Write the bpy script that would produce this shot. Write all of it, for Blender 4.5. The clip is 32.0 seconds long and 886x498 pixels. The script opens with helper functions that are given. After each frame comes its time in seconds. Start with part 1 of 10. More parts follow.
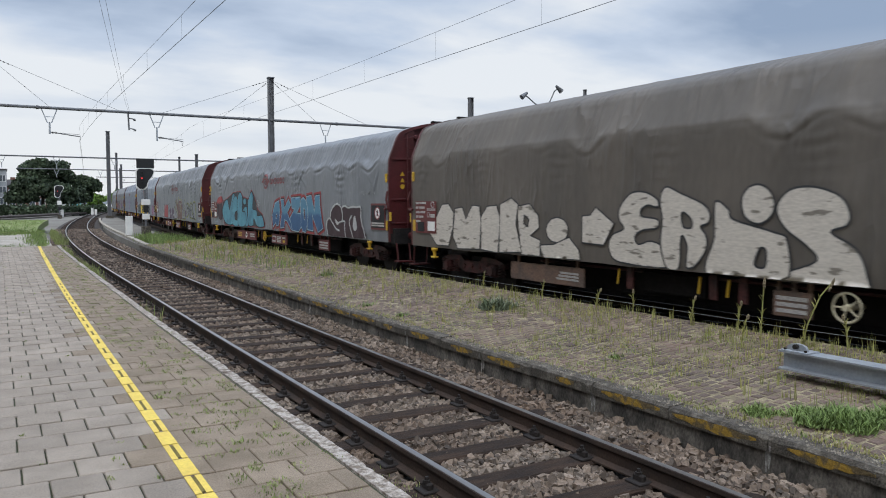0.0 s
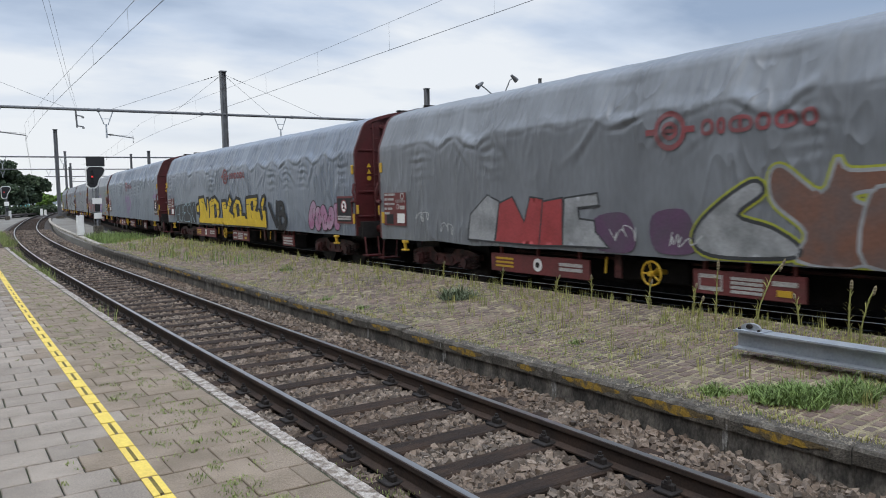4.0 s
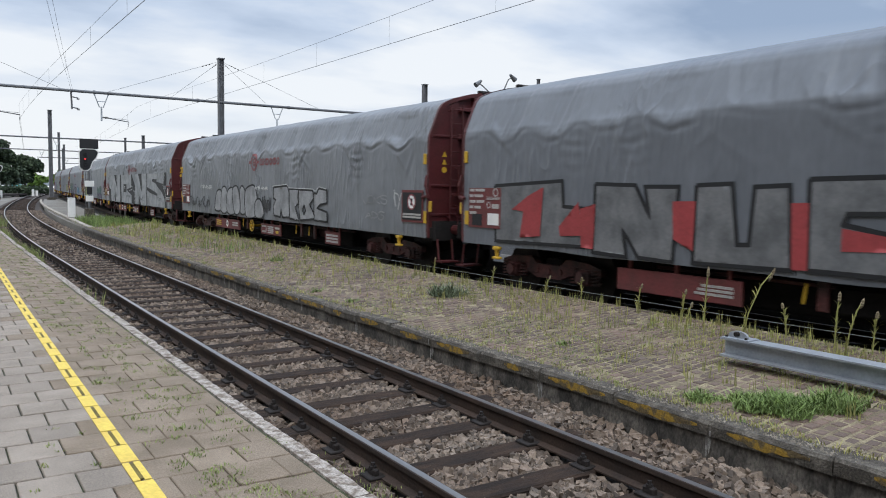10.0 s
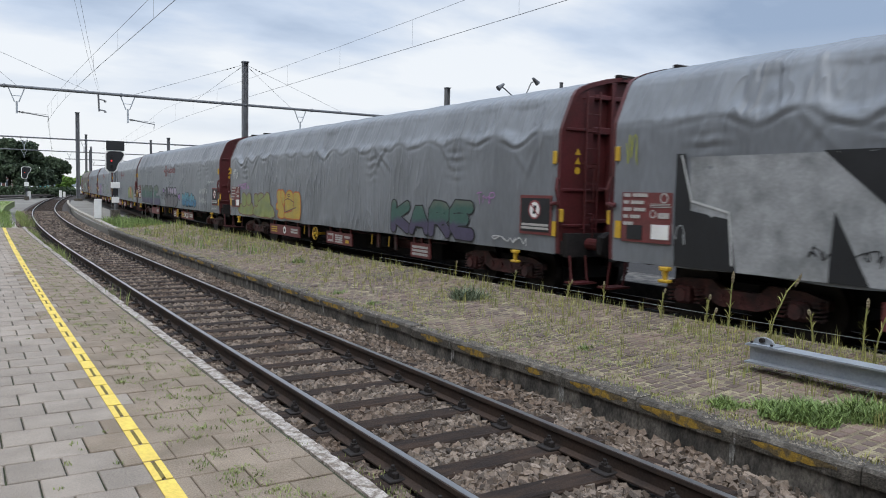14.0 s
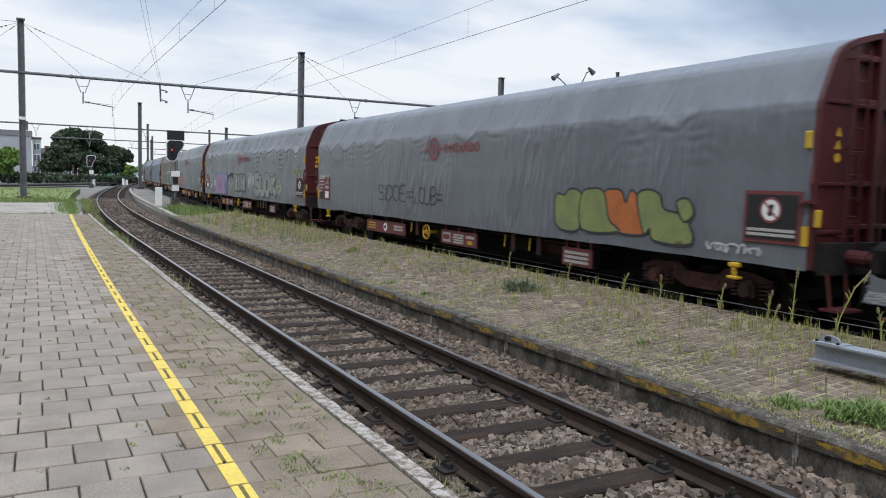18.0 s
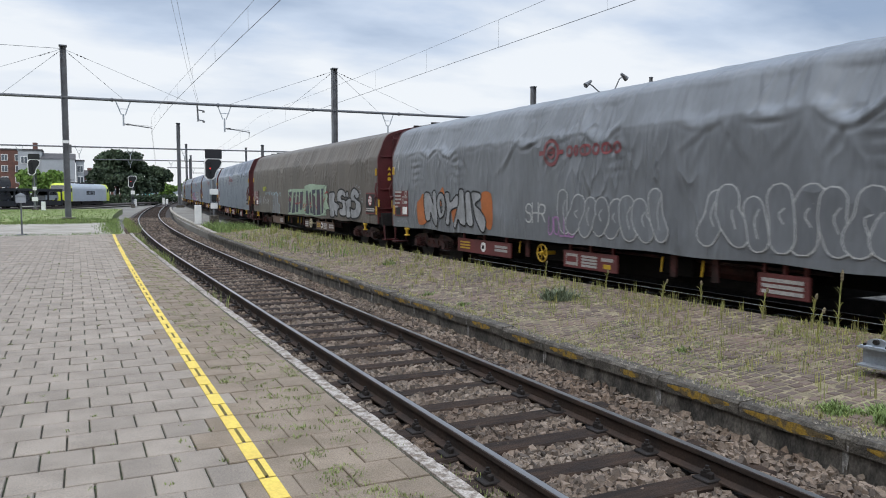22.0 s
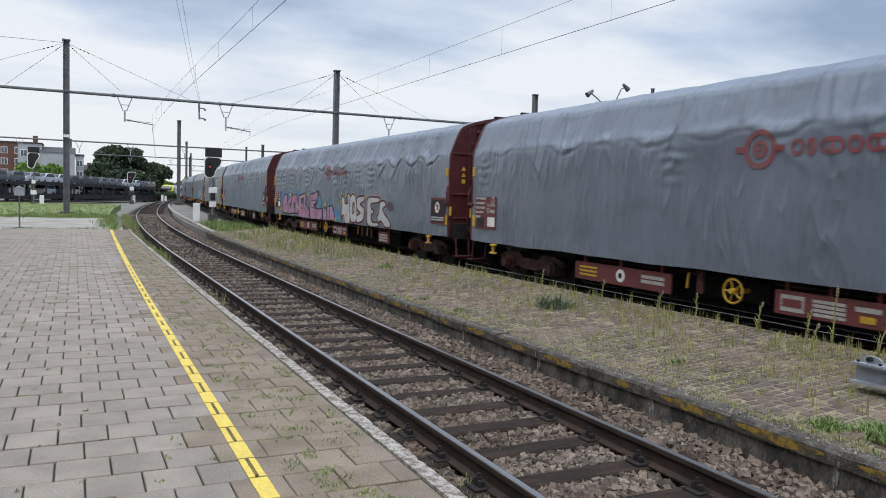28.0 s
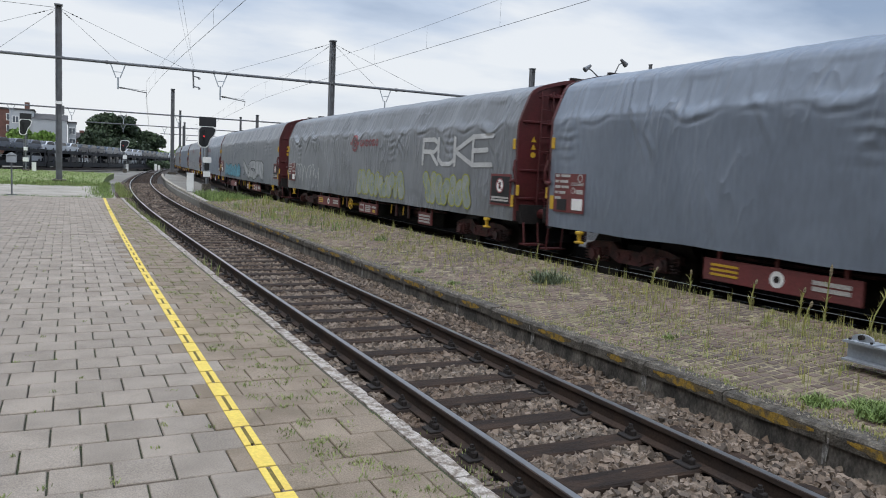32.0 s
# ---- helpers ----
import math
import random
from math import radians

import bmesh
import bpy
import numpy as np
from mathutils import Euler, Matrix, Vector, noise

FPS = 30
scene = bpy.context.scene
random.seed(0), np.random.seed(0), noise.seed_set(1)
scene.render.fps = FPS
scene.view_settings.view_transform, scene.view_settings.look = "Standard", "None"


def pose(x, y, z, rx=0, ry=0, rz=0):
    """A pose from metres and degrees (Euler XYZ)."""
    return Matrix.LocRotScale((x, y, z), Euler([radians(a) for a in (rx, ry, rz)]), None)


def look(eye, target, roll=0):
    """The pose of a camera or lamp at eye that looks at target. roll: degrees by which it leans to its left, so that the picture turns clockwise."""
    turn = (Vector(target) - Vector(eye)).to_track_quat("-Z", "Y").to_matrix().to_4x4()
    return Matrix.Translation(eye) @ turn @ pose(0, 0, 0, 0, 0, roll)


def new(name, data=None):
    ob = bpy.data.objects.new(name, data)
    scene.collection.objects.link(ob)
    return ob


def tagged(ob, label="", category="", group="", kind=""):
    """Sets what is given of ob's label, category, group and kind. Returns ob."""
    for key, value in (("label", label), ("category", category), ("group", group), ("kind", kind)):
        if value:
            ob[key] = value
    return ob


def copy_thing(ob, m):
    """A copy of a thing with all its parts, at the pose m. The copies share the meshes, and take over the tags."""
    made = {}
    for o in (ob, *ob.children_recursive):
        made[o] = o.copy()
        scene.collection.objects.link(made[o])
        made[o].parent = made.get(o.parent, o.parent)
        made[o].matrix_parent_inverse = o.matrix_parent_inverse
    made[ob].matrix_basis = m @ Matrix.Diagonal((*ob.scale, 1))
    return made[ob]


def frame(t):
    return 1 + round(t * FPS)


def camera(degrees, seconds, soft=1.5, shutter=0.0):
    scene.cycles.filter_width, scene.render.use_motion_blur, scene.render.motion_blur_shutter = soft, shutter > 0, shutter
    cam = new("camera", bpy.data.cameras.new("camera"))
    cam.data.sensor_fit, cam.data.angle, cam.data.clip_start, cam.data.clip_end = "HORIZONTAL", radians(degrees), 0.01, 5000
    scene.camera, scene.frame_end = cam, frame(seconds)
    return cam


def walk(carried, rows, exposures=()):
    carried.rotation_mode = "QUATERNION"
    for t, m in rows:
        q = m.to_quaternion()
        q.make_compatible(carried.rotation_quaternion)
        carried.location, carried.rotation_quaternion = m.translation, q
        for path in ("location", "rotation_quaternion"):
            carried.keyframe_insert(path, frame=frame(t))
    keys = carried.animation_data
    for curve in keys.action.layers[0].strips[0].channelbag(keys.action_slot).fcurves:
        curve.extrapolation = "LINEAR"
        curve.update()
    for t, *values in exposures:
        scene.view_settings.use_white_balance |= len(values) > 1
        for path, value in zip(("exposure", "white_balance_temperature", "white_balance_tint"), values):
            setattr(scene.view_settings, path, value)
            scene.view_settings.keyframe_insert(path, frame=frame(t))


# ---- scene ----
# ---------------------------------------------------------------- camera
cam = camera(60.0, 32.0, soft=1.0, shutter=0.15)


def aim(x, y, z, yaw, pitch, roll):
    return pose(x, y, z, 90 + pitch, 0, yaw) @ pose(0, 0, 0, 0, 0, roll)


# seconds, place, yaw, pitch, roll of a camera held by hand on the platform
PATH = [
    (0, -0.012, -0.082, 1.646, -30.07, -3.26, -0.04), (0.5, -0.019, -0.077, 1.644, -29.85, -3.30, 0.43),
    (1, -0.016, -0.074, 1.650, -30.19, -3.25, 0.78), (1.5, -0.011, -0.078, 1.649, -30.81, -3.18, 0.22),
    (2, -0.006, -0.084, 1.649, -31.36, -3.31, -0.42), (2.5, -0.011, -0.079, 1.646, -31.22, -3.40, -0.02),
    (3, 0.005, -0.084, 1.645, -31.96, -3.41, -0.67), (3.5, 0.014, -0.082, 1.641, -32.85, -3.77, -1.72),
    (5.5, 0.025, -0.049, 1.625, -33.22, -4.13, 0.97), (6, 0.025, -0.047, 1.626, -32.90, -4.13, 1.59),
    (6.5, 0.023, -0.051, 1.633, -33.67, -4.18, 1.63), (7, 0.017, -0.057, 1.630, -34.41, -4.40, 1.79),
    (7.5, 0.026, -0.052, 1.630, -34.94, -4.53, 2.67), (8, 0.030, -0.049, 1.628, -34.48, -4.54, 2.24),
    (8.5, 0.030, -0.054, 1.628, -34.26, -4.52, 2.59), (9, 0.035, -0.057, 1.628, -32.05, -4.40, 0.54),
    (9.5, 0.040, -0.074, 1.628, -33.45, -4.30, 0.28), (10, 0.028, -0.069, 1.628, -33.63, -4.18, 0.88),
    (10.5, 0.036, -0.067, 1.628, -33.34, -4.05, 0.75), (11, 0.036, -0.063, 1.629, -33.66, -4.01, 1.51),
    (11.5, 0.029, -0.059, 1.626, -32.70, -3.44, 1.29), (12, 0.036, -0.047, 1.623, -31.06, -4.12, 0.96),
    (12.5, 0.042, -0.037, 1.626, -30.44, -4.11, 1.19), (13, 0.046, -0.046, 1.628, -31.44, -3.84, 1.17),
    (13.5, 0.035, -0.048, 1.622, -31.90, -3.78, 1.37), (15.5, 0.047, -0.060, 1.624, -32.40, -4.58, 0.28),
    (16, 0.036, -0.052, 1.633, -31.75, -3.94, 1.17), (16.5, 0.033, -0.043, 1.628, -30.36, -3.35, 1.13),
    (17, 0.036, -0.044, 1.627, -30.66, -3.58, 0.53), (17.5, 0.027, -0.045, 1.619, -31.06, -4.63, 0.99),
    (18, 0.014, -0.009, 1.621, -28.20, -4.76, 1.60), (18.5, 0.022, -0.021, 1.626, -26.96, -4.67, 0.71),
    (19, 0.017, -0.026, 1.626, -27.92, -4.53, 0.93), (19.5, 0.013, -0.036, 1.626, -28.69, -4.33, 0.61),
    (20, 0.007, -0.030, 1.628, -27.79, -4.08, 0.73), (20.5, 0.009, -0.038, 1.630, -27.41, -3.89, 0.81),
    (21, 0.013, -0.046, 1.631, -28.08, -3.96, 0.37), (21.5, 0.016, -0.028, 1.627, -27.71, -4.01, 0.33),
    (22, 0.015, -0.015, 1.626, -25.50, -3.99, 0.02), (22.5, 0.019, -0.014, 1.623, -25.65, -4.07, 0.41),
    (23, 0.021, -0.016, 1.626, -26.54, -4.22, 1.04), (23.5, 0.025, -0.018, 1.623, -27.85, -4.28, 0.92),
    (24, 0.030, -0.019, 1.629, -27.57, -4.02, 0.54), (24.5, 0.027, -0.030, 1.630, -26.46, -3.03, 1.00),
    (25, 0.023, -0.039, 1.632, -26.98, -3.09, 2.11), (25.5, 0.014, -0.029, 1.630, -26.36, -3.01, 2.81),
    (27.5, 0.005, -0.022, 1.626, -25.71, -3.58, 2.40), (28, 0.014, -0.024, 1.624, -25.68, -3.61, 1.68),
    (28.5, -0.001, -0.019, 1.625, -24.83, -3.77, 1.74), (29, 0.009, -0.024, 1.621, -24.84, -4.22, 0.66),
    (29.5, 0.013, -0.013, 1.617, -25.44, -4.60, 0.96), (30, 0.004, -0.016, 1.618, -25.77, -4.90, 1.96),
    (30.5, 0.002, -0.010, 1.616, -25.99, -5.07, 2.24), (31, 0.000, -0.010, 1.615, -25.97, -5.25, 1.88),
    (31.5, 0.003, -0.005, 1.611, -26.16, -5.43, 2.47), (32, -0.002, -0.005, 1.611, -26.21, -5.54, 2.58),
]
walk(cam, [(t, aim(*p)) for t, *p in PATH], [(0, -0.12), (3, -0.10), (6, 0.0), (25, 0.0), (28, -0.05), (32, -0.09)])

# ---------------------------------------------------------------- world and sun
world = bpy.data.worlds.new("overcast_sky")
scene.world = world
world.use_nodes = True
wn, wl = world.node_tree.nodes, world.node_tree.links
wn.clear()
w_out = wn.new("ShaderNodeOutputWorld")
w_bg = wn.new("ShaderNodeBackground")
w_bg.inputs["Strength"].default_value = 1.0
sky = wn.new("ShaderNodeTexSky")
sky.sky_type = "NISHITA"
sky.sun_disc = False
sky.sun_elevation = radians(64)
sky.sun_rotation = radians(200)
w_sky = wn.new("ShaderNodeVectorMath")
w_sky.operation = "SCALE"
w_sky.inputs["Scale"].default_value = 0.10
wl.new(sky.outputs["Color"], w_sky.inputs[0])
w_co = wn.new("ShaderNodeTexCoord")
w_sep = wn.new("ShaderNodeSeparateXYZ")
wl.new(w_co.outputs["Generated"], w_sep.inputs[0])


def wmath(op, a, b):
    n = wn.new("ShaderNodeMath")
    n.operation = op
    for i, v in enumerate((a, b)):
        if isinstance(v, (int, float)):
            n.inputs[i].default_value = v
        else:
            wl.new(v, n.inputs[i])
    return n.outputs[0]


w_h = wmath("ADD", wmath("MAXIMUM", w_sep.outputs["Z"], 0.0), 0.16)
w_vec = wn.new("ShaderNodeCombineXYZ")
wl.new(wmath("DIVIDE", w_sep.outputs["X"], w_h), w_vec.inputs[0])
wl.new(wmath("DIVIDE", w_sep.outputs["Y"], w_h), w_vec.inputs[1])
w_map = wn.new("ShaderNodeMapping")
w_map.inputs["Scale"].default_value = (0.55, 0.75, 1.0)
w_map.inputs["Location"].default_value = (5.1, 2.9, 0.0)
wl.new(w_vec.outputs[0], w_map.inputs["Vector"])
w_no = wn.new("ShaderNodeTexNoise")
w_no.inputs["Scale"].default_value = 1.4
w_no.inputs["Detail"].default_value = 7
w_no.inputs["Roughness"].default_value = 0.5
wl.new(w_map.outputs[0], w_no.inputs["Vector"])
w_ramp = wn.new("ShaderNodeValToRGB")
w_el = w_ramp.color_ramp.elements
w_el[0].position, w_el[0].color = 0.40, (0.93, 0.97, 1.02, 1)
w_el[1].position, w_el[1].color = 0.67, (0.34, 0.44, 0.61, 1)
w_e = w_ramp.color_ramp.elements.new(0.52)
w_e.color = (0.62, 0.72, 0.88, 1)
w_fac = wmath("ADD", w_no.outputs["Fac"], wmath("SUBTRACT", wmath("MULTIPLY", w_sep.outputs["X"], 0.20), 0.13))
w_fac = wmath("ADD", w_fac, wmath("MULTIPLY", w_sep.outputs["Z"], 0.25))
wl.new(w_fac, w_ramp.inputs[0])
w_hor = wn.new("ShaderNodeMapRange")
w_hor.inputs["From Min"].default_value = 0.02
w_hor.inputs["From Max"].default_value = 0.20
wl.new(w_sep.outputs["Z"], w_hor.inputs["Value"])
w_pale = wn.new("ShaderNodeMix")
w_pale.data_type = "RGBA"
w_pale.inputs["A"].default_value = (0.93, 0.96, 1.0, 1)
wl.new(w_hor.outputs[0], w_pale.inputs["Factor"])
wl.new(w_ramp.outputs[0], w_pale.inputs["B"])
w_mix = wn.new("ShaderNodeMix")
w_mix.data_type = "RGBA"
w_mix.inputs["Factor"].default_value = 0.9
wl.new(w_sky.outputs[0], w_mix.inputs["A"])
wl.new(w_pale.outputs["Result"], w_mix.inputs["B"])
w_up = wn.new("ShaderNodeVectorMath")
w_up.operation = "SCALE"
w_top = wn.new("ShaderNodeMapRange")
w_top.inputs["From Min"].default_value, w_top.inputs["From Max"].default_value = 0.52, 1.0
w_top.inputs["To Min"].default_value, w_top.inputs["To Max"].default_value = 1.0, 3.7
wl.new(w_sep.outputs["Z"], w_top.inputs["Value"])
wl.new(w_mix.outputs["Result"], w_up.inputs[0])
wl.new(w_top.outputs[0], w_up.inputs["Scale"])
wl.new(w_up.outputs[0], w_bg.inputs["Color"])
wl.new(w_bg.outputs[0], w_out.inputs[0])

sun = bpy.data.lights.new("sun", "SUN")
sun.energy, sun.angle, sun.color = 1.38, radians(40), (1.0, 0.985, 0.96)
new("sun", sun).matrix_world = look((-14, -30, 70), (0, 0, 0))
scene.view_settings.exposure = 0.0


# ---------------------------------------------------------------- materials
def mat(name, color, rough=0.8, metal=0.0, scale=6.0, var=0.25, fine=60.0, bump=0.15, tint=None, island=0.0, rnd=0.0, spec=0.5, stretch=(1, 1, 1), lo=0.38, hi=0.64, world_co=False):
    """A surface with two scales of variation, a second colour that shows in patches, and fine relief."""
    m = bpy.data.materials.new(name)
    m.use_nodes = True
    n, l = m.node_tree.nodes, m.node_tree.links
    b = n["Principled BSDF"]
    b.inputs["Roughness"].default_value, b.inputs["Metallic"].default_value = rough, metal
    b.inputs["Specular IOR Level"].default_value = spec
    co = n.new("ShaderNodeTexCoord")
    mp = n.new("ShaderNodeMapping")
    mp.inputs["Scale"].default_value = stretch
    l.new(n.new("ShaderNodeNewGeometry").outputs["Position"] if world_co else co.outputs["Object"], mp.inputs["Vector"])
    big = n.new("ShaderNodeTexNoise")
    big.inputs["Scale"].default_value, big.inputs["Detail"].default_value = scale, 5
    small = n.new("ShaderNodeTexNoise")
    small.inputs["Scale"].default_value, small.inputs["Detail"].default_value = fine, 3
    l.new(mp.outputs[0], big.inputs["Vector"])
    l.new(mp.outputs[0], small.inputs["Vector"])
    mix = n.new("ShaderNodeMix")
    mix.data_type = "RGBA"
    tint = tint or tuple(c * (1 - var) for c in color)
    mix.inputs["A"].default_value, mix.inputs["B"].default_value = (*color, 1), (*tint, 1)
    rg = n.new("ShaderNodeMapRange")
    rg.inputs["From Min"].default_value, rg.inputs["From Max"].default_value = lo, hi
    l.new(big.outputs["Fac"], rg.inputs["Value"])
    l.new(rg.outputs[0], mix.inputs["Factor"])
    br = n.new("ShaderNodeMapRange")
    br.inputs["To Min"].default_value, br.inputs["To Max"].default_value = 1 - var * 0.8, 1 + var * 0.8
    br.inputs["From Min"].default_value, br.inputs["From Max"].default_value = 0.3, 0.7
    l.new(small.outputs["Fac"], br.inputs["Value"])
    last = br.outputs[0]
    for amount, node, socket in ((island, "ShaderNodeNewGeometry", "Random Per Island"), (rnd, "ShaderNodeObjectInfo", "Random")):
        if amount:
            src = n.new(node)
            r2 = n.new("ShaderNodeMapRange")
            r2.inputs["To Min"].default_value, r2.inputs["To Max"].default_value = 1 - amount, 1 + amount
            l.new(src.outputs[socket], r2.inputs["Value"])
            mu = n.new("ShaderNodeMath")
            mu.operation = "MULTIPLY"
            l.new(last, mu.inputs[0])
            l.new(r2.outputs[0], mu.inputs[1])
            last = mu.outputs[0]
    sc = n.new("ShaderNodeVectorMath")
    sc.operation = "SCALE"
    l.new(mix.outputs["Result"], sc.inputs[0])
    l.new(last, sc.inputs["Scale"])
    l.new(sc.outputs[0], b.inputs["Base Color"])
    if bump:
        bp = n.new("ShaderNodeBump")
        bp.inputs["Strength"].default_value, bp.inputs["Distance"].default_value = min(1.0, bump * 2), 0.01
        l.new(small.outputs["Fac"], bp.inputs["Height"])
        l.new(bp.outputs[0], b.inputs["Normal"])
    return m



def tarp_mat(name, color, tint, rough, wrinkle):
    """A coated cloth: streaky dirt, and creases that differ from cover to cover."""
    m = mat(name, color, rough, scale=0.8, var=0.10, fine=9, tint=tint, bump=0, stretch=(1, 1.6, 0.5), spec=0.5)
    n, l = m.node_tree.nodes, m.node_tree.links
    co, info, add = n.new("ShaderNodeTexCoord"), n.new("ShaderNodeObjectInfo"), n.new("ShaderNodeVectorMath")
    add.operation = "MULTIPLY_ADD"
    l.new(info.outputs["Random"], add.inputs[0])
    add.inputs[1].default_value = (31.0, 47.0, 0.0)
    l.new(co.outputs["Object"], add.inputs[2])
    for node in n:
        if node.bl_idname == "ShaderNodeMapping":
            l.new(add.outputs[0], node.inputs["Vector"])

    def field(stretch, turn, scale, detail, twist):
        mp, no = n.new("ShaderNodeMapping"), n.new("ShaderNodeTexNoise")
        mp.inputs["Scale"].default_value, mp.inputs["Rotation"].default_value = stretch, (radians(turn), 0, 0)
        no.inputs["Scale"].default_value, no.inputs["Detail"].default_value, no.inputs["Distortion"].default_value = scale, detail, twist
        l.new(add.outputs[0], mp.inputs["Vector"])
        l.new(mp.outputs[0], no.inputs["Vector"])
        return no.outputs["Fac"]

    def calc(op, a, b=0.0, c=0.0):
        k = n.new("ShaderNodeMath")
        k.operation = op
        for i, v in enumerate((a, b, c)):
            if isinstance(v, (int, float)):
                k.inputs[i].default_value = v
            else:
                l.new(v, k.inputs[i])
        return k.outputs[0]

    def ridge(v):
        return calc("POWER", calc("SUBTRACT", 1.0, calc("ABSOLUTE", calc("MULTIPLY_ADD", v, 2.0, -1.0))), 6.0)

    where = calc("MULTIPLY", calc("MAXIMUM", calc("SUBTRACT", field((1, 0.5, 0.7), 0, 1.0, 1, 0.0), 0.43), 0.0), 4.5)
    a = ridge(field((1, 2.0, 0.6), 24, 1.2, 1, 0.5))
    b = ridge(field((1, 2.2, 0.6), -30, 1.4, 1, 0.5))
    c = field((1, 1.0, 0.35), 0, 1.1, 1, 0.2)
    h = calc("ADD", calc("MULTIPLY", calc("ADD", a, b), where), calc("MULTIPLY", c, 0.2))
    bp = n.new("ShaderNodeBump")
    bp.inputs["Strength"].default_value, bp.inputs["Distance"].default_value = 0.9, 0.045 * wrinkle
    l.new(h, bp.inputs["Height"])
    l.new(bp.outputs[0], n["Principled BSDF"].inputs["Normal"])
    return m


